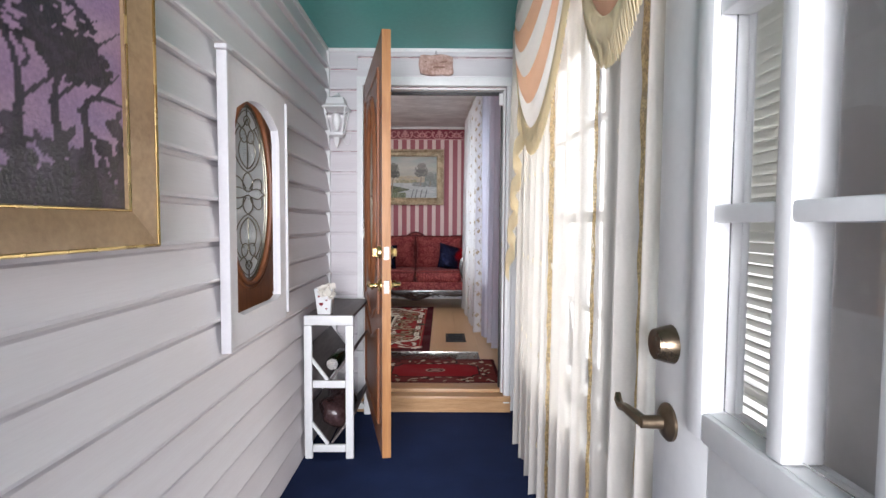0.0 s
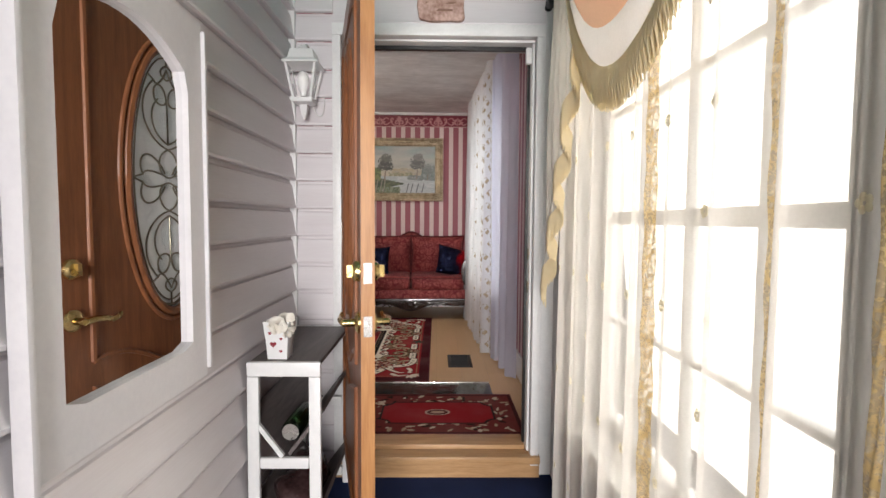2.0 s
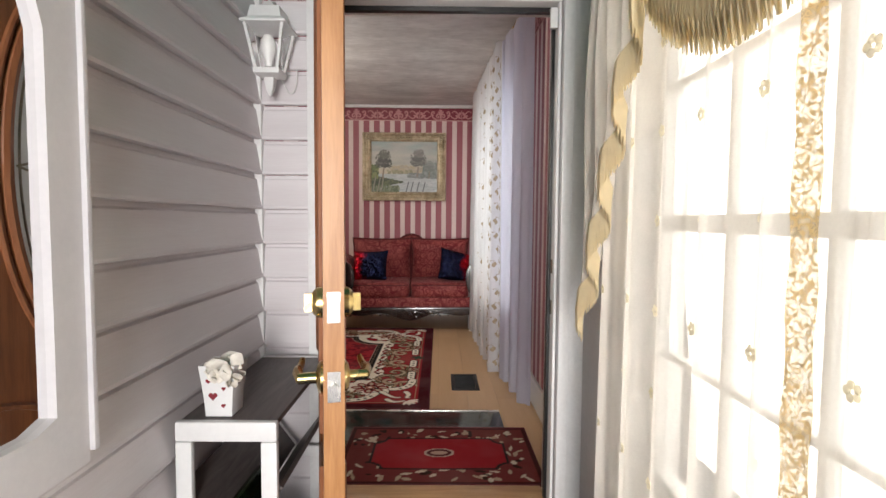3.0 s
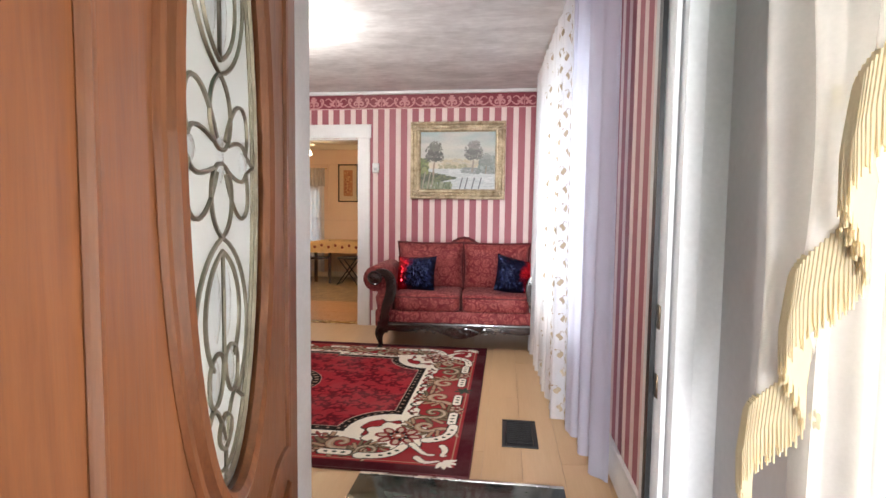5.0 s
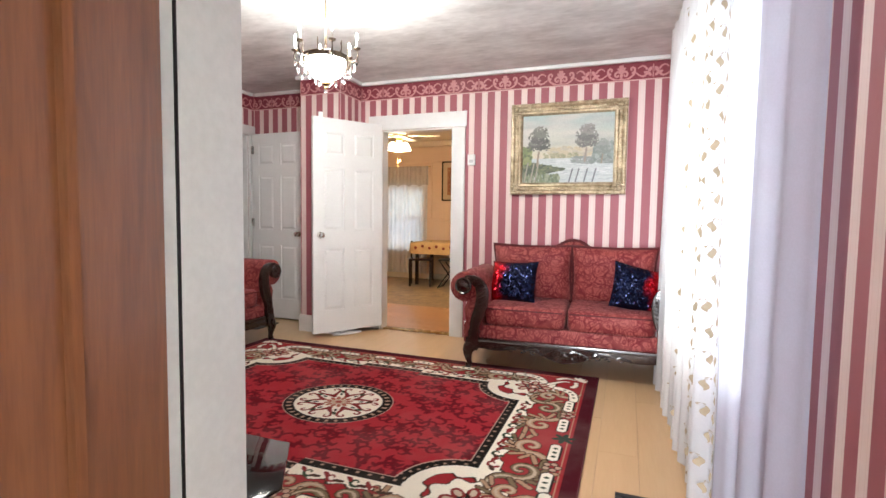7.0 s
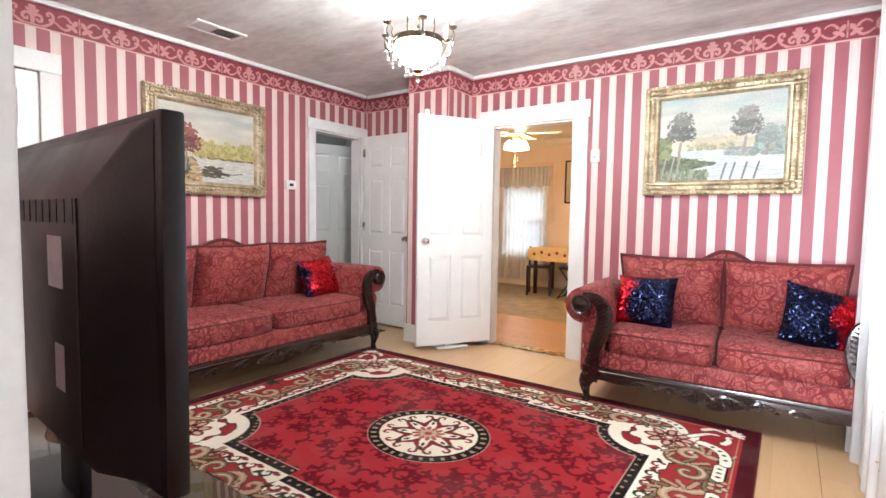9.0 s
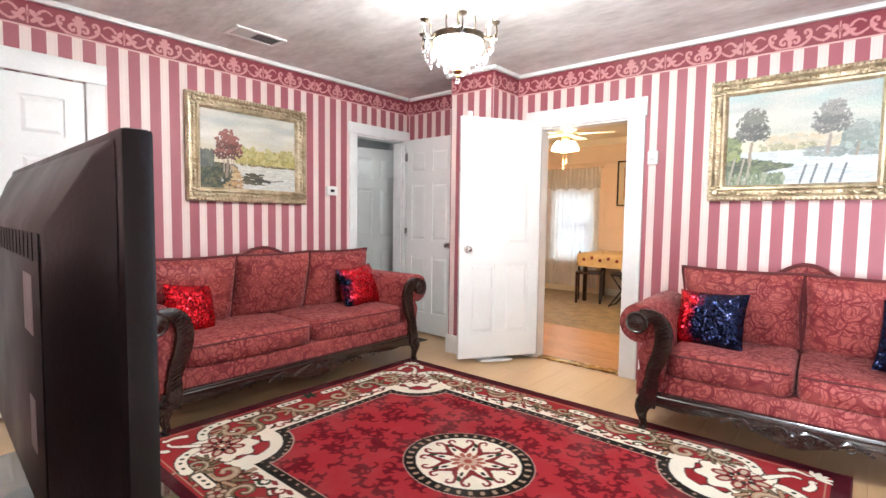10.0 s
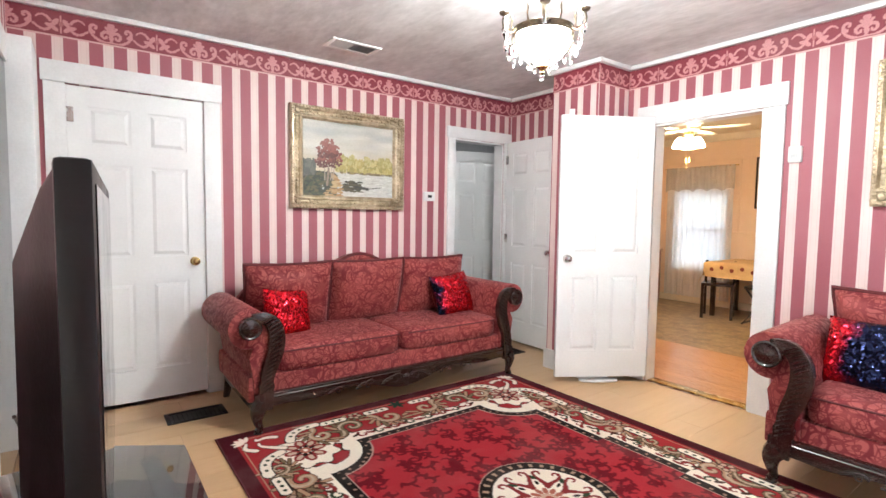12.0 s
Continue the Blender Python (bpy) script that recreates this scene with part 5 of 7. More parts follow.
def register(place, turn, label):
    v = thing("floor_vent", label, "vent", place, turn, "floor vents")
    part("frame", Build().box(0, 0, 0, 0.19, 0.024, 0.006).box(0, 0.322, 0, 0.19, 0.346, 0.006).box(0, 0.0245, 0, 0.024, 0.3215, 0.006).box(0.166, 0.0245, 0, 0.19, 0.3215, 0.006), BLACK_METAL, v, "", 0.002)
    part("well", Build().box(0.0245, 0.0245, 0.0005, 0.1655, 0.3215, 0.0012), BLACK, v)
    for i in range(11):
        y = 0.042 + i * 0.0262
        part("slat", Build().box(0.026, y - 0.003, 0.0015, 0.164, y + 0.003, 0.0052), BLACK_METAL, v)
    return v


register((0.25, 4.482, 0), 0, "black iron floor vent in the laminate floor")
register((-3.44, 3.945, 0), 0, "black iron floor vent before the closed door")
register((-3.40, 6.62, 0), 0, "black iron floor vent beside the sofa end")

cv = thing("ceiling_vent", "white louvred ceiling air vent", "vent", (-3.38, 4.985, CEIL - 0.012))
part("frame", Build().box(0, 0, 0, 0.20, 0.03, 0.0118).box(0, 0.35, 0, 0.20, 0.38, 0.0118).box(0, 0.031, 0, 0.028, 0.349, 0.0118).box(0.172, 0.031, 0, 0.20, 0.349, 0.0118), PLASTIC, cv, "", 0.003)
part("backing", Build().box(0.029, 0.031, 0.008, 0.171, 0.349, 0.0115), BLACK, cv)
for i in range(18):
    part("slat", Build().box(0, -0.0008, -0.006, 0.142, 0.0008, 0.006).move(pose(0.029, 0.040 + i * 0.0178, 0.003, 62 if i < 8 else -58, 0, 0)), PLASTIC, cv)

# ---- upholstered seats ----
def cushion(w, d, h, e=0.32):
    return Build().blob((0, 0, 0), (w / 2, d / 2, h / 2), e, e, 12, 28)


def pillow_edge(w, h, n=12):
    """Outline of a pillow whose sides draw in between its corners."""
    side = [2 * i / n - 1 for i in range(n)]
    ring = [(a, -1) for a in side] + [(1, a) for a in side] + [(-a, 1) for a in side] + [(-1, -a) for a in side]
    return [(x * w / 2 * (1 - 0.055 * (1 - z * z) * abs(x) ** 3), 0, z * h / 2 * (1 - 0.055 * (1 - x * x) * abs(z) ** 3)) for x, z in ring]


def pillow_build(w, h, deep, n=22):
    """A stuffed pillow in the x-z plane, thickest in the middle."""
    b = Build()
    for sg in (-1, 1):
        def f(u, v):
            x, z = 2 * u - 1, 2 * v - 1
            k = max(0.0, (1 - x ** 4) * (1 - z ** 4)) ** 0.5
            return (x * w / 2 * (1 - 0.055 * (1 - z * z) * abs(x) ** 3), sg * deep * k, z * h / 2 * (1 - 0.055 * (1 - x * x) * abs(z) ** 3))
        b.sheet(f, n, n)
    return b


def carved_leaf(b, x, y, z, s, flip):
    pts = [(x + flip * px, y, z + pz) for px, pz in curl(0, 0, 0.045 * s, 0.008 * s, 180, -200, 18)]
    b.tube(pts, [0.010 * s - 0.0003 * i * s for i in range(len(pts))], 6)
    tail = [(x + flip * px * s, y, z + pz * s) for px, pz in bezier((-0.045, 0), (-0.05, 0.03), (0.02, 0.05), (0.11, 0.0), 12)]
    b.tube(tail, [0.009 * s * (1 - i / 14) + 0.002 for i in range(13)], 6)
    for k in range(3):
        b.blob((x + flip * (0.05 + 0.028 * k) * s, y, z + (0.012 - 0.012 * k) * s), (0.016 * s, 0.008, 0.008 * s), 1, 1, 5, 8)


def sofa(name, label, L, seats, backs, place, turn):
    s = thing(name, label, "sofa", place, turn, "carved red sofas")
    D, hl = 0.86, L / 2
    fy, by = -D / 2, D / 2
    xi = hl - 0.275
    part("seat_base", Build().box(-hl + 0.12, fy + 0.045, 0.19, hl - 0.12, by - 0.05, 0.345), DAMASK, s, "", 0.02)
    # carved apron with a waved lower edge
    top = [(x / 40 * 2 * (hl - 0.15) - (hl - 0.15), 0.245) for x in range(41)]
    low = []
    for i in range(41):
        u = 1 - 2 * i / 40
        low.append((u * (hl - 0.15), 0.175 - 0.050 * math.exp(-(u / 0.30) ** 2) - 0.018 * math.cos(u * 9) - 0.03 * max(0, abs(u) - 0.8) * 5))
    part("apron", Build().extrude(top + low, "y", fy + 0.005, fy + 0.045), MAHOGANY, s, "dark carved wooden front apron", 0.006)
    cb = Build()
    for flip in (-1, 1):
        for k, sc in ((0.06, 1.0), (0.22, 0.8), (0.38, 0.62)):
            carved_leaf(cb, flip * k * L / 1.76, fy + 0.003, 0.170 + 0.012 * k, sc, flip)
        cb.tube([(flip * x_, fy + 0.003, 0.222) for x_ in (0.05, hl * 0.5, hl - 0.2)], 0.006, 6)
    cb.blob((0, fy + 0.003, 0.165), (0.03, 0.012, 0.035), 1, 1, 8, 12)
    part("apron_carving", cb, MAHOGANY, s, "glossy carved leaf scrolls")
    # seat cushions
    sw = (2 * xi) / seats
    for i in range(seats):
        x = -xi + sw * (i + 0.5)
        c_ = cushion(sw * 0.995, D - 0.22, 0.165, 0.26).move(pose(x, fy + 0.03 + (D - 0.22) / 2, 0.415))
        q = part("seat_cushion", c_, DAMASK, s, "", 0, 60)
        part("piping", Build().tube([(x + px, fy + 0.035 + 0.004 * abs(px), 0.47) for px in np.linspace(-sw * 0.46, sw * 0.46, 12)], 0.006, 6), PIPING, q)
    # camel back
    n = 48
    prof = []
    for i in range(n + 1):
        u = -1 + 2 * i / n
        z = 0.835 + 0.130 * math.exp(-(u / 0.30) ** 2) + 0.014 * math.cos(u * 9.5) - 0.20 * max(0, abs(u) - 0.80) / 0.20
        prof.append((u * (hl - 0.17), z))
    outline = prof + [(hl - 0.17, 0.30), (-hl + 0.17, 0.30)]
    bk = Build().extrude(outline, "y", by - 0.18, by - 0.05)
    bk.v = [(x, y + 0.10 * (z - 0.45), z) for x, y, z in bk.v]
    part("backrest", bk, DAMASK, s, "", 0.022, 50)
    part("back_piping", Build().tube([(x, by - 0.17 + 0.10 * (z - 0.45), z + 0.002) for x, z in prof], 0.014, 7), PIPING, s, "dark red gimp along the back")
    bw = (2 * xi + 0.06) / backs
    for i in range(backs):
        x = -(xi + 0.03) + bw * (i + 0.5)
        h = 0.50 if backs == 3 else 0.49
        m = pose(x, by - 0.235, 0.455 + h / 2, 13, 0, (i - (backs - 1) / 2) * 2.5)
        q = part("back_cushion", pillow_build(bw * 1.01, h, 0.125).move(m), DAMASK, s, "", 0, 60)
        part("fringe", Build().tube(pillow_edge(bw * 1.01, h), 0.0125, 6, True).move(m), PIPING, q, "dark red cushion fringe")
    # rolled arms
    for sg in (-1, 1):
        ox = xi
        ring = [(0.0, 0.20), (0.0, 0.56)]
        for a in range(170, -101, -18):
            ring.append((0.145 + 0.118 * math.cos(radians(a)), 0.628 + 0.118 * math.sin(radians(a))))
        ring += [(0.150, 0.46), (0.125, 0.30), (0.120, 0.20)]
        arm = Build().extrude([(sg * (ox + px), pz) for px, pz in ring], "y", fy + 0.035, by - 0.07)
        part("arm", arm, DAMASK, s, "", 0.012, 55)
        post = bezier((0.135, 0.690), (-0.02, 0.715), (-0.025, 0.55), (0.030, 0.42), 14) + bezier((0.030, 0.42), (0.070, 0.33), (0.055, 0.26), (0.070, 0.15), 10)[1:]
        inner, outer = [], []
        for k, (px, pz) in enumerate(post):
            (ax_, az_), (bx_, bz_) = post[max(0, k - 1)], post[min(len(post) - 1, k + 1)]
            nx, nz = bz_ - az_, ax_ - bx_
            ln_ = math.hypot(nx, nz)
            half = 0.030 + 0.018 * math.sin(math.pi * min(1.0, k / 20)) + (0.012 if k > 18 else 0)
            inner.append((sg * (ox + px + half * nx / ln_), pz + half * nz / ln_))
            outer.append((sg * (ox + px - half * nx / ln_), pz - half * nz / ln_))
        part("arm_facing", Build().extrude(inner + outer[::-1], "y", fy - 0.006, fy + 0.036), MAHOGANY, s, "dark carved scroll board on the arm front", 0.007)
        disc = Build().lathe([(0.064, -0.012), (0.066, 0.026), (0.058, 0.034), (0.050, 0.028), (0.030, 0.030), (0.014, 0.040), (0.002, 0.041)], (sg * (ox + 0.148), fy + 0.022, 0.640), 24, axis="y")
        part("arm_scroll", disc, MAHOGANY, s, "round carved scroll end")
        for k in range(3, 21):
            px, pz = post[k]
            groove = Build().tube([(sg * (ox + px - 0.030), fy - 0.007, pz + 0.016), (sg * (ox + px), fy - 0.012, pz + 0.002), (sg * (ox + px + 0.030), fy - 0.007, pz - 0.018)], 0.0062, 5)
            part("carved_rib", groove, MAHOGANY, s)
        side = Build().box(sg * (ox + 0.085), fy + 0.06, 0.13, sg * (ox + 0.128), by - 0.09, 0.20)
        part("side_rail", side, MAHOGANY, s, "", 0.006)
        leg = bezier((0.075, 0.19), (0.13, 0.15), (0.105, 0.07), (0.095, 0.045), 8) + [(0.105, 0.02), (0.118, 0.012)]
        part("leg", Build().tube([(sg * (ox + px), fy + 0.03 - 0.25 * max(0, 0.03 - abs(pz - 0.13)), pz) for px, pz in leg], [0.048, 0.050, 0.048, 0.043, 0.036, 0.030, 0.025, 0.022, 0.022, 0.026, 0.012], 10)
             .blob((sg * (ox + 0.105), fy + 0.028, 0.013), (0.027, 0.027, 0.013), 1, 1, 6, 10), MAHOGANY, s, "dark carved cabriole leg")
        part("leg", Build().tube([(sg * (ox + 0.09), by - 0.12, 0.2), (sg * (ox + 0.10), by - 0.10, 0.1), (sg * (ox + 0.11), by - 0.07, 0.0)], [0.035, 0.028, 0.022], 8), MAHOGANY, s)
    return s


sofa("sofa", "three-seat red damask sofa with dark carved wood", 2.34, 2, 3, (-3.215, 5.355, 0), 90)
sofa("loveseat", "two-seat red damask loveseat with dark carved wood", 1.79, 2, 2, (-0.155, 6.70, 0), 2.5)


def throw_pillow(label, mat, place, rx, ry, rz, w=0.42):
    n = 22
    b = Build()
    for sg in (-1, 1):
        def f(u, v):
            x, z = 2 * u - 1, 2 * v - 1
            k = max(0.0, (1 - x ** 4) * (1 - z ** 4)) ** 0.55
            pull = 1 - 0.07 * (1 - x * x) * abs(z) ** 3
            pul2 = 1 - 0.07 * (1 - z * z) * abs(x) ** 3
            return (x * w / 2 * pul2, sg * 0.075 * k, z * w * 0.44 * pull)
        b.sheet(f, n, n)
    bm_ob = make_mesh("throw_pillow", b, mat, 0, 80)
    ob = new("throw_pillow", bm_ob)
    ob.matrix_basis = pose(*place, rx, ry, rz)
    return tagged(ob, label, "pillow", "sequin throw pillows")


RED_S, BLUE_S = (0.55, 0.010, 0.020), (0.010, 0.014, 0.045)
throw_pillow("bright red sequin throw pillow on the sofa", sequins("red_sequins", RED_S, RED_S, 0.0, 0.02), (-3.20, 4.66, 0.630), -16, 8, 112, 0.37)
throw_pillow("red and navy sequin throw pillow on the sofa", sequins("navy_red_sequins", BLUE_S, RED_S, -0.16, 0.03), (-3.18, 6.04, 0.645), -18, -4, 96, 0.40)
throw_pillow("navy sequin throw pillow with red edge on the loveseat", sequins("navy_sequins_red_edge", RED_S, BLUE_S, -0.09, 0.04), (-0.60, 6.63, 0.640), -18, -2, -10, 0.40)
throw_pillow("tilted navy and red sequin throw pillow on the loveseat", sequins("navy_sequins_red_half", BLUE_S, RED_S, 0.06, 0.03), (0.35, 6.63, 0.640), -20, 14, 20, 0.41)

# ---- paintings ----
def lake_canvas(w, h, autumn):
    """A landscape in oils: clouded sky, far shore, water and groups of trees."""
    c = Canvas(w, h, 0.0045, (0.5, 0.5, 0.5))
    rnd = random.Random(11 if autumn else 7)
    v = c.y / h
    top, low = ((0.44, 0.45, 0.40), (0.72, 0.62, 0.44)) if autumn else ((0.46, 0.62, 0.62), (0.80, 0.72, 0.54))
    k = np.clip((v - 0.40) / 0.55, 0, 1)[..., None]
    c.c = np.array(low) * (1 - k) + np.array(top) * k
    for i in range(70):
        px, py = rnd.uniform(0, w), rnd.uniform(0.55 * h, h)
        c.blend(0.45 * np.exp(-(((c.x - px) / 0.10) ** 2 + ((c.y - py) / 0.024) ** 2)), ((0.82, 0.78, 0.68), (0.48, 0.50, 0.50), (0.74, 0.72, 0.66))[i % 3])

    def dabs(n, x0, x1, y0, y1, rx, ry, cols, tilt=0.5):
        for i in range(n):
            c.disc(w * rnd.uniform(x0, x1), h * rnd.uniform(y0, y1), rnd.uniform(0.4, 1) * rx, rnd.uniform(0.4, 1) * ry, rnd.choice(cols), rnd.uniform(-tilt, tilt))

    def tree(px, py, s, cols, trunk=(0.34, 0.27, 0.20)):
        c.stroke([(px - 0.012 * s, py - 0.05 * s), (px, py + 0.05 * s), (px + 0.008 * s, py + 0.14 * s)], (0.015 * s, 0.005 * s), trunk)
        c.stroke([(px, py + 0.08 * s), (px + 0.04 * s, py + 0.19 * s)], (0.007 * s, 0.003 * s), trunk)
        for lx, lz, r in ((0, 0.12, 1.25), (-0.036, 0.10, 0.9), (0.040, 0.105, 0.9), (0.006, 0.20, 0.9), (-0.018, 0.16, 1.1), (0.022, 0.155, 1.05)):
            for i in range(90):
                a, q = rnd.uniform(0, 6.28), rnd.random() ** 0.6 * 0.058 * s * r
                shade = cols[min(len(cols) - 1, int((0.5 + 0.5 * math.sin(a)) * len(cols) * 0.999))]
                c.disc(px + lx * s + q * math.cos(a), py + lz * s + 0.8 * q * math.sin(a), rnd.uniform(0.004, 0.011) * s, rnd.uniform(0.003, 0.008) * s, shade, rnd.uniform(-1, 1))
    if autumn:
        dabs(260, 0.35, 1.0, 0.34, 0.50, 0.022, 0.035, [(0.46, 0.38, 0.12), (0.34, 0.30, 0.09), (0.56, 0.48, 0.20)])
        for px in (0.42, 0.52, 0.70, 0.86, 0.94):
            dabs(24, px - 0.03, px + 0.03, 0.45, 0.56, 0.016, 0.020, [(0.40, 0.36, 0.12), (0.52, 0.46, 0.20)])
        c.fill(v < 0.33, (0.62, 0.62, 0.58))
        dabs(60, 0.40, 1.0, 0.315, 0.34, 0.03, 0.005, [(0.14, 0.11, 0.06), (0.24, 0.18, 0.09)], 0.05)
        dabs(200, 0.3, 1.0, 0.02, 0.30, 0.045, 0.005, [(0.72, 0.72, 0.68), (0.50, 0.50, 0.46), (0.60, 0.60, 0.54)], 0.05)
        dabs(420, 0.0, 0.34, 0.0, 0.32, 0.026, 0.014, [(0.07, 0.085, 0.045), (0.13, 0.12, 0.06), (0.04, 0.05, 0.035)])
        dabs(120, 0.0, 0.12, 0.30, 0.46, 0.024, 0.03, [(0.10, 0.11, 0.09), (0.15, 0.15, 0.12)])
        for i in range(90):
            q = rnd.random()
            c.disc(w * (0.30 + 0.06 * math.sin(3 * q) + rnd.uniform(-1, 1) * 0.10 * (1 - q)), h * 0.30 * q, 0.022, 0.006, rnd.choice([(0.50, 0.32, 0.15), (0.40, 0.24, 0.11), (0.58, 0.42, 0.22)]))
        for m in (-0.03, 0.0, 0.03, 0.05):
            c.stroke([(w * (0.26 + m), 0.22 * h), (w * (0.265 + 1.3 * m), 0.42 * h)], (0.008, 0.004), (0.42, 0.34, 0.28))
        tree(0.27 * w, 0.26 * h, 1.28, [(0.12, 0.035, 0.030), (0.22, 0.060, 0.045), (0.30, 0.10, 0.075)], (0.30, 0.22, 0.17))
        dabs(80, 0.44, 0.62, 0.08, 0.22, 0.035, 0.009, [(0.05, 0.05, 0.035), (0.10, 0.09, 0.05)], 0.1)
        c.stroke([(0.56 * w, 0.145 * h), (0.70 * w, 0.12 * h), (0.86 * w, 0.15 * h)], (0.022, 0.006), (0.04, 0.04, 0.035))
    else:
        dabs(90, 0.30, 0.75, 0.40, 0.50, 0.05, 0.022, [(0.66, 0.56, 0.38), (0.58, 0.52, 0.40), (0.70, 0.62, 0.46)])
        dabs(90, 0.25, 0.62, 0.36, 0.43, 0.014, 0.014, [(0.34, 0.34, 0.20), (0.46, 0.44, 0.28)])
        c.fill(v < 0.36, (0.66, 0.72, 0.72))
        dabs(260, 0.3, 1.0, 0.0, 0.34, 0.05, 0.005, [(0.80, 0.84, 0.84), (0.54, 0.60, 0.62), (0.70, 0.76, 0.76)], 0.05)
        dabs(160, 0.56, 1.0, 0.28, 0.38, 0.03, 0.010, [(0.26, 0.30, 0.28), (0.36, 0.40, 0.38)], 0.1)
        dabs(140, 0.78, 1.0, 0.34, 0.56, 0.020, 0.024, [(0.30, 0.36, 0.32), (0.40, 0.46, 0.42), (0.22, 0.27, 0.25)])
        for i in range(760):
            q = rnd.random()
            c.disc(w * 0.46 * q ** 1.3, h * (0.20 + 0.16 * rnd.uniform(-1, 1) * (1 - q)), rnd.uniform(0.008, 0.03), rnd.uniform(0.004, 0.011), rnd.choice([(0.08, 0.11, 0.06), (0.14, 0.18, 0.08), (0.06, 0.08, 0.05), (0.20, 0.22, 0.11)]), rnd.uniform(-0.2, 0.5))
        dabs(150, 0.0, 0.10, 0.30, 0.52, 0.02, 0.026, [(0.20, 0.26, 0.08), (0.30, 0.34, 0.12), (0.12, 0.16, 0.06)])
        dabs(170, 0.0, 0.42, 0.0, 0.12, 0.012, 0.028, [(0.22, 0.26, 0.14), (0.34, 0.38, 0.26), (0.14, 0.18, 0.10)], 0.2)
        for px in (0.03, 0.10, 0.15):
            c.stroke([(px * w, 0.02 * h), ((px + 0.04) * w, 0.30 * h)], (0.012, 0.005), (0.40, 0.36, 0.28))
        tree(0.19 * w, 0.36 * h, 1.18, [(0.07, 0.075, 0.065), (0.12, 0.125, 0.10), (0.19, 0.19, 0.16)])
        tree(0.71 * w, 0.40 * h, 1.12, [(0.17, 0.17, 0.16), (0.24, 0.24, 0.22), (0.33, 0.32, 0.29)], (0.36, 0.30, 0.26))
        tree(0.88 * w, 0.34 * h, 0.72, [(0.26, 0.30, 0.27), (0.34, 0.38, 0.34)])
        for px in (0.53, 0.60, 0.69, 0.78):
            c.stroke([(px * w, 0.02 * h), ((px + 0.035) * w, 0.20 * h)], (0.013, 0.004), (0.16, 0.17, 0.19))
    c.c = c.c * (0.84 if autumn else 0.72)
    return c


def framed(name, label, w, h, fw, canvas_fn, place, turn, frame_mat=GOLD, ornate=True, deep=0.05, lip=None):
    """A picture in a moulded frame: width w and height h over all, back on the wall, face along -y."""
    p = thing(name, label, "painting", place, turn)
    prof = [(0.0, 0.0), (0.0, deep * 0.7), (0.012, deep * 0.95), (fw * 0.25, deep), (fw * 0.40, deep * 0.62), (fw * 0.62, deep * 0.55), (fw * 0.74, deep * 0.86), (fw * 0.86, deep * 0.80), (fw, deep * 0.42), (fw, 0.0)]
    if not ornate:
        prof = [(0, 0), (0, deep * 0.9), (0.008, deep), (fw * 0.85, deep * 0.72), (fw, deep * 0.5), (fw, 0)]
    corners = [(-w / 2, 0, 1, 1), (w / 2, 0, -1, 1), (w / 2, h, -1, -1), (-w / 2, h, 1, -1)]
    rings = [[(x + sx * a, -d, z + sz * a) for a, d in prof] for x, z, sx, sz in corners]
    for i in range(4):
        bar = part("frame_bar", Build().loft([rings[i], rings[(i + 1) % 4]]), frame_mat, p, "", 0, 30)
    if ornate:
        rnd = random.Random(2)
        def ornament(px, py, pz, sx_, sy_, sz_):
            part("gilt_leaf", Build().blob((px, py, pz), (sx_, sy_, sz_), 1, 1, 5, 8), frame_mat, p)
        for x, z, sx, sz in corners:
            cx, cz = x + sx * fw * 0.5, z + sz * fw * 0.5
            for j in range(7):
                a = 2 * math.pi * j / 7
                ornament(cx + fw * 0.36 * math.cos(a), -deep * 0.92, cz + fw * 0.36 * math.sin(a), fw * 0.19, 0.012, fw * 0.11)
            ornament(cx, -deep * 0.98, cz, fw * 0.2, 0.015, fw * 0.2)
            for k in range(4):
                ornament(cx + sx * (fw * 0.75 + 0.03 * k), -deep * 0.86, cz + 0.012 * math.sin(k * 2.1), 0.020 - 0.002 * k, 0.010, 0.012)
                ornament(cx, -deep * 0.86, cz + sz * (fw * 0.75 + 0.03 * k), 0.012, 0.010, 0.020 - 0.002 * k)
        for k in (-2, -1, 0, 1, 2):
            for zz in (fw * 0.5, h - fw * 0.5):
                ornament(0.034 * k, -deep * (0.9 - 0.06 * abs(k)), zz, 0.024 - 0.003 * abs(k), 0.012, 0.016 - 0.002 * abs(k))
        for i in range(4):
            (x0, z0, _, _), (x1, z1, _, _) = corners[i], corners[(i + 1) % 4]
            bd = Build()
            length = math.hypot(x1 - x0, z1 - z0)
            nb = int(length / 0.026)
            for k in range(1, nb):
                f = k / nb
                px, pz = x0 + (x1 - x0) * f, z0 + (z1 - z0) * f
                ix = (1 if i == 3 else -1 if i == 1 else 0) * fw * 0.12
                iz = (1 if i == 0 else -1 if i == 2 else 0) * fw * 0.12
                bd.blob((px + ix, -deep * 0.99, pz + iz), (0.011, 0.007, 0.011), 1, 1, 4, 6)
                if k % 2 == 0:
                    bd.blob((px + ix * 4.2, -deep * 0.62, pz + iz * 4.2), (0.017, 0.009, 0.013), 1, 1, 4, 7)
            part("beading_strip", bd, frame_mat, p, "gilded beading")
    if lip:
        for g, r in ((0.004, 0.006), (fw - 0.004, 0.004)):
            zf = deep * (0.98 if g < fw / 2 else 0.55)
            part("gilt_lip", Build().tube([(-w / 2 + g, -zf, g), (w / 2 - g, -zf, g), (w / 2 - g, -zf, h - g), (-w / 2 + g, -zf, h - g)], r, 6, True), lip, p, "thin bright gilt edge")
    cw, ch = w - 2 * fw + 0.01, h - 2 * fw + 0.01
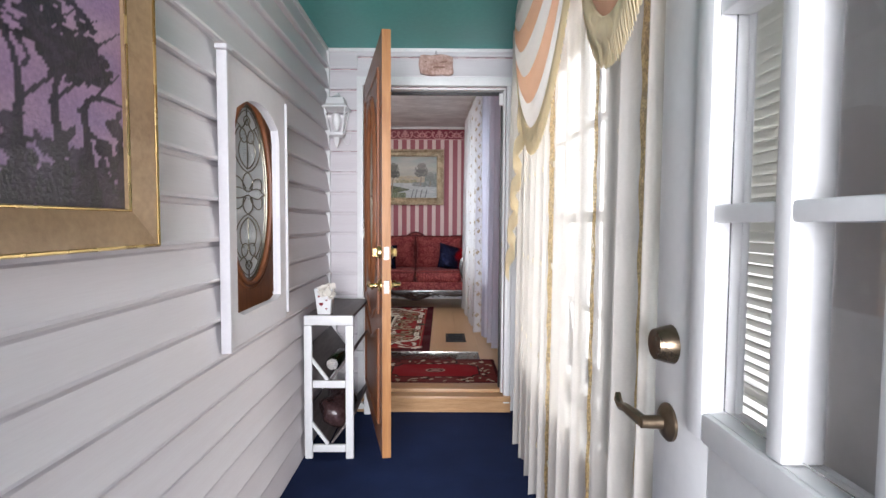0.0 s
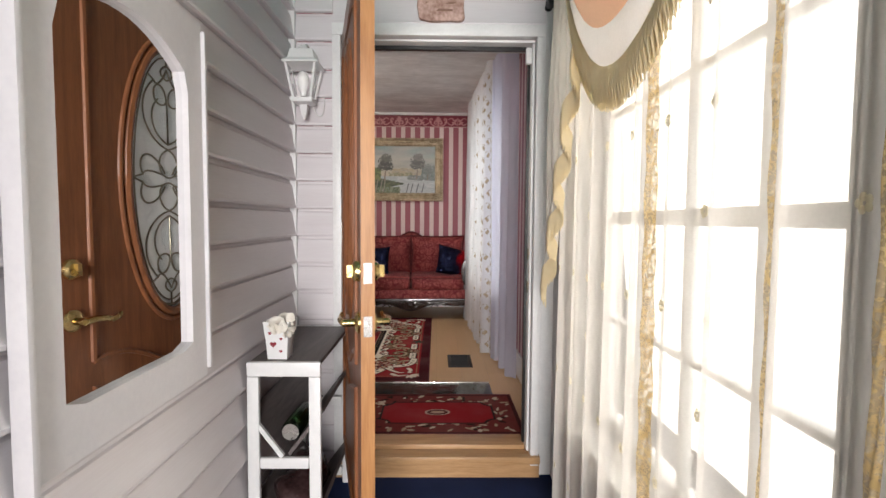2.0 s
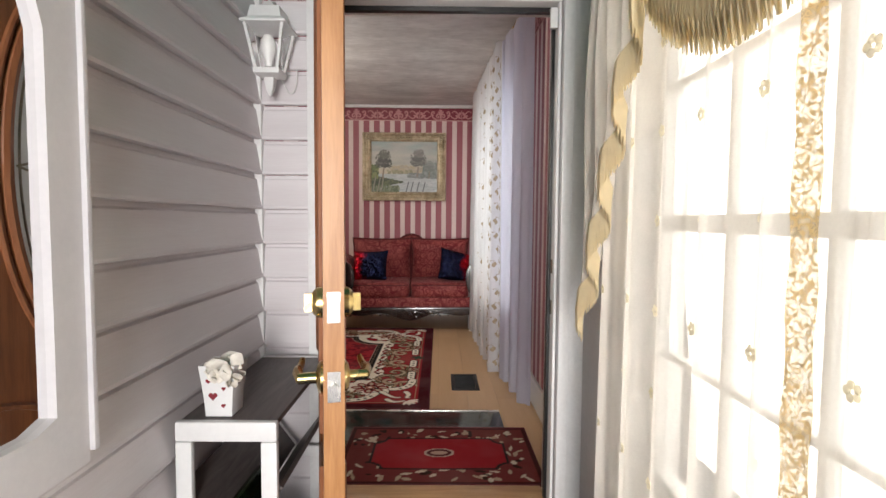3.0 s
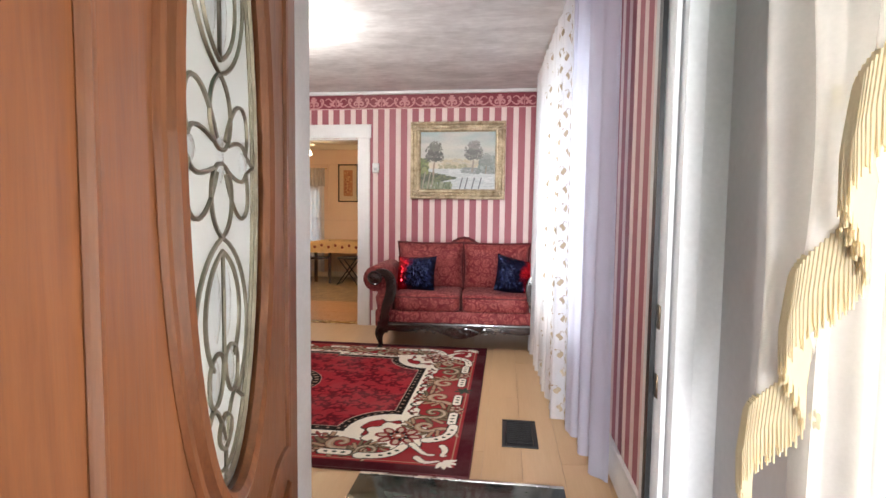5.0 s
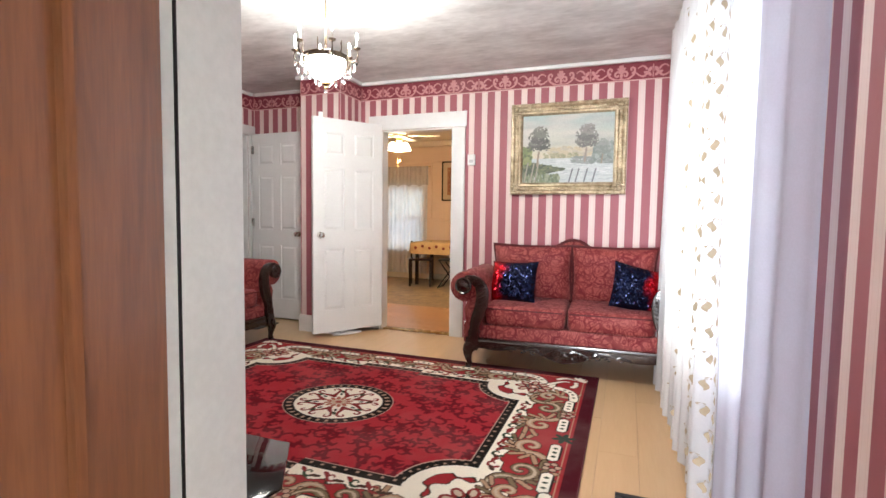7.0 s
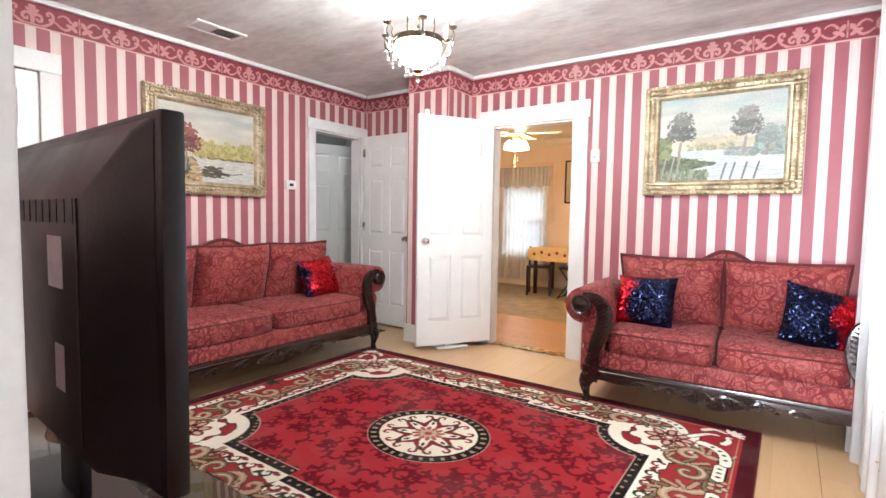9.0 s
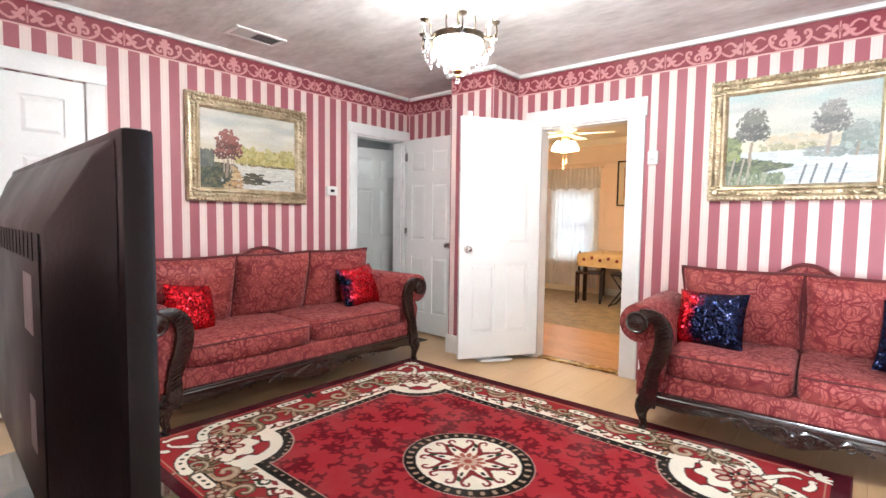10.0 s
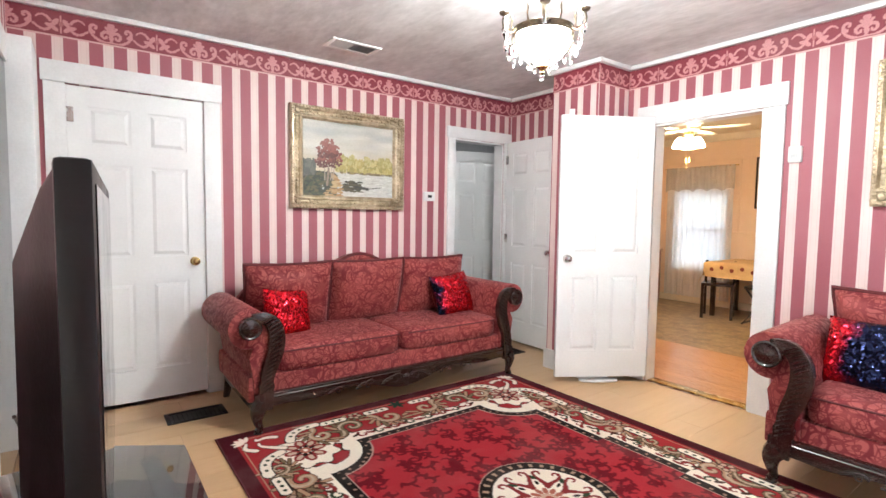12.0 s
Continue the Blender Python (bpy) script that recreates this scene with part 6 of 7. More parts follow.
    part("canvas", canvas_fn(cw, ch).sheet("canvas", lambda u, v: (-cw / 2 + u, -deep * 0.30, fw - 0.005 + v), PAINT), None, p, "painted landscape")
    return p


framed("painting", "lake landscape oil painting in an ornate gold frame", 0.992, 0.805, 0.105, lambda w, h: lake_canvas(w, h, False), (-0.264, BACK - 0.004, 1.378), 0)
framed("painting", "autumn landscape oil painting in an ornate gold frame", 1.015, 0.80, 0.105, lambda w, h: lake_canvas(w, h, True), (LEFT + 0.004, 5.365, 1.338), 90)

# ---- television and stand ----
tv = thing("television", "black flat-screen television seen from its back", "television", (-1.195, 3.562, 0.507), -3.0)
W2 = 0.54
part("bezel", Build().box(-W2, -0.005, 0.19, W2, 0.035, 0.845), BLACK, tv, "", 0.008)
part("screen", Build().box(-W2 + 0.03, 0.0352, 0.23, W2 - 0.03, 0.037, 0.815), SCREEN, tv, "dark glossy screen")
back = [[(-W2 + 0.02, -0.0055, 0.20), (W2 - 0.02, -0.0055, 0.20), (W2 - 0.02, -0.0055, 0.835), (-W2 + 0.02, -0.0055, 0.835)],
        [(-W2 + 0.06, -0.020, 0.21), (W2 - 0.06, -0.020, 0.21), (W2 - 0.06, -0.020, 0.815), (-W2 + 0.06, -0.020, 0.815)],
        [(-W2 + 0.14, -0.065, 0.22), (W2 - 0.14, -0.065, 0.22), (W2 - 0.16, -0.065, 0.71), (-W2 + 0.16, -0.065, 0.71)]]
part("back_shell", Build().loft(back), BLACK, tv, "black plastic rear housing", 0.008)
for i in range(14):
    x = -0.30 + 0.046 * i
    part("vent_slot", Build().box(x, -0.0665, 0.655, x + 0.026, -0.0655, 0.70), BLACK_METAL, tv)
part("label_sheet", Build().box(0.165, -0.0665, 0.53, 0.255, -0.0655, 0.63), PAPER_LABEL, tv, "grey paper label")
part("label_sheet", Build().box(0.195, -0.0665, 0.33, 0.25, -0.0655, 0.42), PAPER_LABEL, tv, "grey paper label")
part("cable_channel", Build().box(0.335, -0.068, 0.25, 0.347, -0.0655, 0.70), BLACK_METAL, tv)
for x in np.linspace(-0.48, 0.48, 7):
    part("screw", Build().lathe([(0.006, 0), (0.005, 0.003), (0.001, 0.004)], (float(x), -0.0055, 0.822), 8, axis="y"), BLACK_METAL, tv)
part("neck", Build().box(-0.07, 0.0, 0.012, 0.07, 0.026, 0.19), BLACK, tv, "", 0.006)
part("base_plate", Build().blob((0, 0.0, 0.007), (0.27, 0.11, 0.007), 0.3, 0.5, 8, 32), BLACK, tv, "glossy black oval base")

stand = thing("tv_stand", "black television stand with smoked glass shelves", "stand", (-1.20, 3.54, 0))
deck = [(-0.56, 0.28), (0.56, 0.28), (0.69, 0.08), (0.64, -0.22), (-0.64, -0.22), (-0.69, 0.08)]
for z in (0.49, 0.26, 0.07):
    g = part("shelf", Build().extrude(deck, "z", z, z + 0.01), SMOKE_GLASS, stand, "smoked glass shelf", 0.002)
for x, y in ((0.52, 0.17), (-0.52, 0.17), (0.54, -0.16), (-0.54, -0.16)):
    part("leg", Build().lathe([(0.025, 0), (0.025, 0.489)], (x, y, 0), 16), BLACK_METAL, stand, "", 0.002)
single("power_cable", Build().tube(bezier((-1.60, 3.40, 0.75), (-1.75, 3.38, 0.72), (-1.95, 3.42, 0.55), (-2.05, 3.36, 0.30), 16) + bezier((-2.05, 3.36, 0.30), (-2.1, 3.34, 0.15), (-2.2, 3.36, 0.02), (-2.5, 3.34, 0.008), 12)[1:], 0.005, 6), BLACK, "loose black power cable behind the television", "cable")

# white cased opening on the front wall; a black sheet stands in for its dark inside
wc = thing("door_2", "white cased doorway with a dark opening on the front wall", "door", (0, 0, 0), 0, "", "structure")
part("door_casing", Build().box(LEFT + 0.001, FRONT + 0.001, 0, -3.36, FRONT + 0.13, 2.20).box(-2.50, FRONT + 0.001, 0, -2.38, FRONT + 0.03, 2.05).box(-3.359, FRONT + 0.001, 2.05, -2.38, FRONT + 0.03, 2.20), TRIM, wc, "", 0.005)
part("pane", Build().box(-3.355, FRONT + 0.001, 0.02, -2.505, FRONT + 0.02, 2.045), SCREEN, wc, "black sheet in place of the opening's dark inside")

# ---- chandelier ----
ch = thing("chandelier", "lit crown chandelier with opal shade and crystal drops", "chandelier", (-1.40, 5.14, 0))
part("canopy", Build().lathe([(0.065, CEIL - 0.001), (0.06, CEIL - 0.02), (0.02, CEIL - 0.035), (0.012, CEIL - 0.05)], n=20), BRONZE, ch)
part("rod", Build().tube([(0, 0, CEIL - 0.04), (0, 0, 2.03)], 0.007, 8), BRONZE, ch)
part("ring", Build().lathe([(0.172, 2.085), (0.178, 2.085), (0.180, 2.110), (0.176, 2.112), (0.172, 2.110), (0.170, 2.09)], n=40).lathe([(0.165, 2.078), (0.172, 2.078), (0.172, 2.084), (0.165, 2.084)], n=40), BRONZE, ch, "dark pierced metal ring")
shade = part("shade", Build().lathe([(0.162, 2.083), (0.160, 2.05), (0.145, 2.0), (0.11, 1.962), (0.06, 1.945), (0.012, 1.94)], n=32), OPAL, ch, "glowing opal glass bowl", 0, 60)
shade.visible_shadow = False
for i in range(30):
    a = 2 * math.pi * i / 30
    part("ring_bead", Build().blob((0.179 * math.cos(a), 0.179 * math.sin(a), 2.098), (0.007, 0.007, 0.008), 1, 1, 4, 6), CRYSTAL, ch)
for i in range(6):
    a = 2 * math.pi * i / 6 + 0.25
    c_, s_ = math.cos(a), math.sin(a)
    pts = [(r * c_, r * s_, z) for r, z in bezier((0.175, 2.10), (0.23, 2.02), (0.295, 2.09), (0.262, 2.145), 10)]
    part("arm", Build().tube(pts, 0.0055, 6), BRONZE, ch)
    cup = part("candle_cup", Build().lathe([(0.004, 2.14), (0.026, 2.150), (0.030, 2.160), (0.010, 2.162)], (0.262 * c_, 0.262 * s_, 0), 12), BRONZE, ch)
    part("candle", Build().lathe([(0.010, 2.16), (0.010, 2.215), (0.008, 2.217)], (0.262 * c_, 0.262 * s_, 0), 10), PLASTIC, ch, "white candle sleeve")
    fl = part("bulb", Build().lathe([(0.005, 2.216), (0.012, 2.232), (0.008, 2.255), (0.001, 2.268)], (0.262 * c_, 0.262 * s_, 0), 10), OPAL, ch, "lit candle bulb")
    fl.visible_shadow = False
    for j, (r, z, s) in enumerate(((0.262, 2.07, 1.2), (0.235, 2.02, 1.3), (0.200, 1.975, 1.1))):
        part("crystal_drop", Build().lathe([(0.002, 0.03 * s), (0.010 * s, 0.008 * s), (0.013 * s, -0.008 * s), (0.002, -0.028 * s)], (r * c_, r * s_, z), 6), CRYSTAL, ch, "", 0, 10)
    b_ = a + math.pi / 6
    spike = [(r * math.cos(b_), r * math.sin(b_), z) for r, z in ((0.178, 2.11), (0.19, 2.14), (0.183, 2.17), (0.19, 2.19))]
    part("crown_spike", Build().tube(spike, [0.006, 0.004, 0.006, 0.002], 6), BRONZE, ch)
    sp = [(r * math.cos(b_), r * math.sin(b_), z) for r, z in bezier((0.178, 2.09), (0.185, 2.02), (0.14, 1.96), (0.02, 1.925), 10)]
    part("bowl_rib", Build().tube(sp, 0.0038, 5), BRONZE, ch)
    for k in (4, 6, 8):
        p_ = sp[k]
        part("crystal_drop", Build().lathe([(0.002, 0.022), (0.010, 0.004), (0.011, -0.006), (0.002, -0.022)], (p_[0], p_[1], p_[2] - 0.026), 6), CRYSTAL, ch, "", 0, 10)
part("finial", Build().lathe([(0.012, 1.94), (0.032, 1.93), (0.036, 1.915), (0.02, 1.905), (0.012, 1.895), (0.016, 1.885), (0.003, 1.87)], n=16), BRASS, ch, "brass finial")
part("crystal_ball", Build().blob((0, 0, 1.862), (0.018, 0.018, 0.018), 1, 1, 8, 10), CRYSTAL, ch)

for o in ch.children:
    if o.name.split(".")[0] not in ("canopy", "rod"):
        o.matrix_basis = Matrix.Translation((0, 0, 1.885 - 1.87 * 0.80)) @ Matrix.Diagonal((0.70, 0.70, 0.80, 1))

# ---- wall fittings ----
sw = thing("chime_box", "small white plastic box on the striped wall", "switch", (-1.141, BACK, 1.655))
part("cover", Build().box(-0.036, -0.030, 0, 0.036, -0.001, 0.10), PLASTIC, sw, "", 0.006)
part("grille", Build().box(-0.02, -0.0315, 0.02, 0.02, -0.0305, 0.05), PAPER_LABEL, sw)
th = thing("thermostat", "white thermostat with a small grey display", "thermostat", (LEFT, 6.165, 1.43), 90)
part("body", Build().box(-0.06, -0.026, 0, 0.06, -0.001, 0.085), PLASTIC, th, "", 0.008)
part("display", Build().box(-0.022, -0.0272, 0.030, 0.022, -0.0262, 0.055), BLACK, th, "dark display window")
single("smoke_detector", Build().lathe([(0.05, 0), (0.05, 0.018), (0.035, 0.03), (0.002, 0.031)], (0, 0, 0), 22, axis="y"), PLASTIC, "round white detector in the wall recess", "detector", place=(-3.0, BACK + 0.027, 2.20))
# The pale reflection below the open door, modelled as a flat white mound.
single("floor_reflection", Build().blob((0, 0, 0.012), (0.16, 0.05, 0.012), 0.8, 0.7, 8, 16), TRIM, "flat white mound in place of a floor reflection under the open door", "cloth", place=(-2.29, 6.83, 0.0), turn=58)

# ---- room curtain ----
def fold(u, n, k):
    return math.sin(2 * math.pi * n * u + k) + 0.35 * math.sin(2 * math.pi * n * 2.3 * u + 1.7 * k + 1)


def curtain_point(u, v, y0, y1, x0, x1, z0, z1, folds, depth, k, flare=1.3):
    """u runs along the rail, v from the hem up."""
    d = depth * (flare - (flare - 0.55) * v)
    s = fold(u, folds, k)
    return (x0 + (x1 - x0) * u + d * s, y0 + (y1 - y0) * u + 0.02 * math.cos(2 * math.pi * folds * u + k), z0 + (z1 - z0) * v + 0.008 * s * (1 - v))


rc_ = thing("curtain", "floor-length white sheer curtain with gold leaf embroidery", "curtain", (0, 0, 0))
where = lambda u, v: curtain_point(u, v, 4.80, 6.45, 0.585, 0.515, 0.015, 2.44, 11, 0.030, 0.4)
part("panel", Build().sheet(where, 150, 40), SHEER, rc_, "", 0, 80)
where2 = lambda u, v: curtain_point(u, v, 4.16, 4.92, 0.70, 0.60, 0.012, 2.44, 3.5, 0.018, 1.4)
part("panel", Build().sheet(where2, 60, 40), SHEER_BLUE, rc_, "plain pale lilac sheer panel", 0, 80)
part("rod", Build().tube([(0.69, 4.12, 2.45), (0.52, 6.52, 2.45)], 0.012, 10), BRASS, rc_, "slim brass curtain rod")


def leaf_stitch(b, where_fn, u, v, s, flip):
    """A flat embroidered scroll that lies on the cloth: a broad leaf and a curled tip."""
    def on(du, dv):
        p = Vector(where_fn(min(1, max(0, u + du / 1.65)), min(1, max(0, v + dv / 2.43))))
        return (p.x - 0.010, p.y - 0.010, p.z)
    spine = bezier((0, -0.055), (0.030 * flip, -0.02), (-0.030 * flip, 0.02), (0.010 * flip, 0.05), 12)
    hook = curl(0.022 * flip, 0.055, 0.017, 0.006, 180, -90, 10, flip)

    def ribbon(line, half):
        def f(a, c):
            k = min(len(line) - 2, int(a * (len(line) - 1)))
            q = a * (len(line) - 1) - k
            px = line[k][0] + (line[k + 1][0] - line[k][0]) * q
            pz = line[k][1] + (line[k + 1][1] - line[k][1]) * q
            return on(s * (px + half(a) * (2 * c - 1)), s * (pz + 0.3 * half(a) * (2 * c - 1)))
        b.sheet(f, 12, 3)
    ribbon(spine, lambda a: 0.003 + 0.016 * math.sin(math.pi * min(1, a * 1.05)) ** 1.4)
    ribbon(hook, lambda a: 0.0055)


for col, u in enumerate((0.010, 0.041, 0.132, 0.223, 0.405, 0.586)):
    for i in range(30 if col == 0 else 22):
        b = Build()
        leaf_stitch(b, where, u + 0.004 * math.sin(i * 2.1), 0.02 + i * (0.0322 if col == 0 else 0.0435) + 0.01 * (col % 2), 0.44, 1 if i % 2 else -1)
        part("leaf_stitch", b, EMBROIDERY, rc_, "", 0, 60)

# ---- dining room ----
dc = thing("window_curtain", "white lace sheer curtain over the dining window", "curtain", (0, 0, 0))
part("panel", Build().sheet(lambda u, v: (-4.24 + 1.00 * u, DY - 0.07 + 0.016 * fold(u, 11, 0.3) * (1.2 - 0.5 * v), 0.10 + 1.98 * v), 110, 24), SHEER, dc, "", 0, 80)
part("valance", Build().sheet(lambda u, v: (-4.26 + 1.04 * u, DY - 0.10 + 0.012 * fold(u, 14, 1.0), 1.72 + 0.04 * abs(math.sin(u * 15)) * (1 - v) + 0.38 * v), 110, 8), SHEER_CREAM, dc, "", 0, 80)
part("rod", Build().tube([(-4.28, DY - 0.085, 2.09), (-3.18, DY - 0.085, 2.09)], 0.009, 8), BRASS, dc)

dt = thing("dining_table", "dark wooden dining table", "table", (-2.58, 10.78, 0))
part("tabletop", Build().box(-0.60, -0.42, 0.70, 0.60, 0.42, 0.73), MAHOGANY, dt, "", 0.006)
for x in (-0.53, 0.53):
    for y in (-0.35, 0.35):
        part("leg", Build().box(x - 0.025, y - 0.025, 0, x + 0.025, y + 0.025, 0.70), MAHOGANY, dt, "", 0.004)
part("side_rail", Build().box(-0.5, -0.36, 0.62, 0.5, -0.34, 0.70), MAHOGANY, dt)
cl = thing("tablecloth", "yellow tablecloth with red printed fruit", "tablecloth", (-2.58, 10.78, 0))


def cloth_at(u, v):
    x, y = (u - 0.5) * 1.62, (v - 0.5) * 1.26
    ox, oy = max(0, abs(x) - 0.61), max(0, abs(y) - 0.43)
    z = 0.736 - ox - oy * (1 if ox == 0 else 0.6) + 0.0
    wav = 0.012 * math.sin(14 * (x + y))
    return (math.copysign(min(abs(x), 0.615 + 0.25 * ox), x) + (wav if ox else 0), math.copysign(min(abs(y), 0.435 + 0.25 * oy), y) + (wav if oy else 0), z)


part("cloth", Build().sheet(cloth_at, 44, 36), plain("yellow_printed_cotton", (0.52, 0.34, 0.14), (0.66, 0.46, 0.22), 0.8, 0, 9, 80, 0.2), cl, "", 0, 70)
spot_mat = plain("red_fruit_print", (0.16, 0.03, 0.02), (0.26, 0.06, 0.03), 0.8, 0, 20, 90, 0.1)
for i in range(9):
    x = -0.5 + i * 0.125
    part("fruit_print", Build().lathe([(0.026, 0), (0.024, 0.002), (0.001, 0.003)], (x, -0.485 - 0.0, 0.64 + 0.03 * (i % 2)), 12, axis="y"), spot_mat, cl)
st = thing("folding_stool", "black folding stool pushed under the table", "stool", (-2.45, 10.30, 0))
part("seat", Build().blob((0, 0, 0.46), (0.19, 0.16, 0.022), 0.4, 0.4, 8, 24), BLACK, st)
for y in (-0.13, 0.13):
    part("leg", Build().tube([(-0.18, y, 0.0), (0.15, y, 0.445)], 0.011, 8), BLACK_METAL, st)
    part("leg", Build().tube([(0.18, y * 0.9, 0.0), (-0.15, y * 0.9, 0.445)], 0.011, 8), BLACK_METAL, st)
part("foot_bar", Build().tube([(-0.18, -0.13, 0.012), (-0.18, 0.13, 0.012)], 0.010, 8), BLACK_METAL, st)
part("foot_bar", Build().tube([(0.18, -0.12, 0.012), (0.18, 0.12, 0.012)], 0.010, 8), BLACK_METAL, st)
chair = thing("dining_chair", "dark wooden dining chair at the table end", "chair", (-3.02, 10.38, 0), 20)
part("seat", Build().box(-0.19, -0.19, 0.43, 0.19, 0.19, 0.465), MAHOGANY, chair, "", 0.008)
for x in (-0.17, 0.17):
    part("leg", Build().box(x - 0.018, -0.18, 0, x + 0.018, -0.145, 0.43), MAHOGANY, chair)
    part("back_post", Build().tube([(x, 0.17, 0), (x, 0.17, 0.45), (x, 0.22, 0.74)], 0.017, 8), MAHOGANY, chair)
part("back_rail", Build().box(-0.17, 0.19, 0.66, 0.17, 0.215, 0.73), MAHOGANY, chair, "", 0.005)

cab = thing("side_cabinet", "low wooden cabinet by the dining wall", "cabinet", (-4.42, 10.3, 0))
part("body", Build().box(0, 0, 0, 0.22, 0.7, 0.80), OAK_DARK, cab, "", 0.006)
part("top", Build().box(-0.01, -0.01, 0.801, 0.24, 0.71, 0.83), OAK, cab, "", 0.005)

fan = thing("ceiling_fan", "cream ceiling fan with a lit glass light kit", "fan", (-2.72, 8.87, 0))
part("canopy", Build().lathe([(0.07, 2.559), (0.065, 2.53), (0.02, 2.50)], n=20), DINING_CEIL, fan)
part("rod", Build().tube([(0, 0, 2.52), (0, 0, 2.36)], 0.011, 8), DINING_CEIL, fan)
part("motor", Build().lathe([(0.03, 2.37), (0.10, 2.345), (0.115, 2.30), (0.10, 2.25), (0.05, 2.235)], n=24), DINING_CEIL, fan)
for i in range(5):
    a = 72 * i + 20
    part("blade", Build().extrude([(0.13, -0.05), (0.30, -0.065), (0.52, -0.068), (0.56, -0.04), (0.56, 0.04), (0.52, 0.068), (0.30, 0.065), (0.13, 0.05)], "z", 2.265, 2.272).move(pose(0, 0, 0, 0, 0, a)), DINING_CEIL, fan, "", 0.002)
    part("blade_arm", Build().box(0.09, -0.015, 2.262, 0.18, 0.015, 2.2645).move(pose(0, 0, 0, 0, 0, a)), BRASS, fan)
part("light_fitter", Build().lathe([(0.05, 2.235), (0.055, 2.20), (0.03, 2.185)], n=18), BRASS, fan)
for i in range(4):
    a = radians(90 * i + 30)
    g = part("glass_shade", Build().lathe([(0.022, 2.18), (0.05, 2.15), (0.072, 2.10), (0.080, 2.07), (0.070, 2.066), (0.045, 2.10), (0.01, 2.14)], (0.085 * math.cos(a), 0.085 * math.sin(a), 0), 18), OPAL_WARM, fan, "lit frosted tulip shade", 0, 60)
    g.visible_shadow = False
for i, z in enumerate((1.93, 1.86)):
    part("pull_chain", Build().tube([(0.02 * (1 - 2 * i), 0, 2.18), (0.02 * (1 - 2 * i), 0, z)], 0.0016, 5).blob((0.02 * (1 - 2 * i), 0, z - 0.01), (0.008, 0.008, 0.012), 1, 1, 6, 8), BRASS, fan)


def ink_canvas(w, h):
    c = Canvas(w, h, 0.006, (0.62, 0.50, 0.32))
    rnd_ = random.Random(4)
    c.fill((np.abs(c.x - w / 2) < w * 0.26) & (np.abs(c.y - h / 2) < h * 0.36), (0.42, 0.18, 0.07))
    for i in range(40):
        c.disc(w / 2 + rnd_.uniform(-0.2, 0.2) * w, h / 2 + rnd_.uniform(-0.3, 0.3) * h, 0.02, 0.012, rnd_.choice(((0.30, 0.10, 0.04), (0.55, 0.34, 0.14))), rnd_.uniform(0, 3))
    return c


framed("framed_print", "orange print with wide mat in a dark frame", 0.39, 0.72, 0.022, ink_canvas, (-2.78, DY - 0.003, 1.46), 0, MAHOGANY, False, 0.025)

# ---- porch things ----
# arched mirror in a white board frame, on the siding
mr = thing("wall_mirror", "arched mirror in a white wooden frame on the siding", "mirror", (PL + 0.031, 1.815, 0.69), 90)
mw, mh = 0.60, 0.965
gx, g0, g1, gt = 0.225, 0.098, 0.80, 0.875
ang = corner_angles(-mw / 2, 0, mw / 2, mh, 0, 0.45, 80)
arch = []
for a in ang:
    c_, s_ = math.cos(a), math.sin(a)
    k = 0.0
    while True:
        k += 0.001
        x, z = k * c_, 0.45 + k * s_
        lid = g1 + (gt - g1) * (1 - (x / gx) ** 2) if abs(x) < gx else g1
        if abs(x) > gx or z < g0 or z > lid:
            break
    arch.append((k * c_, 0.45 + k * s_))
part("frame", plate_with_hole(rect_round(-mw / 2, 0, mw / 2, mh, 0, 0.45, ang), arch, -0.020, 0.0), FRAME_PAINT, mr, "", 0, 30)
part("side_strip", Build().box(-mw / 2 - 0.016, -0.034, -0.008, -mw / 2 - 0.0005, 0.0, mh + 0.004), FRAME_PAINT, mr, "", 0.004)
part("side_strip", Build().box(mw / 2 + 0.0005, -0.030, 0.02, mw / 2 + 0.014, 0.0, mh - 0.02), FRAME_PAINT, mr, "", 0.004)
part("cap", Build().box(-mw / 2 - 0.028, -0.040, mh + 0.005, -mw / 2 + 0.012, 0.0, mh + 0.02), FRAME_PAINT, mr, "", 0.003)
part("glass", Build().loft([[(x * 1.01, -0.004, 0.45 + (z - 0.45) * 1.01) for x, z in arch], [(x * 1.01, -0.001, 0.45 + (z - 0.45) * 1.01) for x, z in arch]]), MIRROR, mr, "silvered mirror glass", 0, 0)


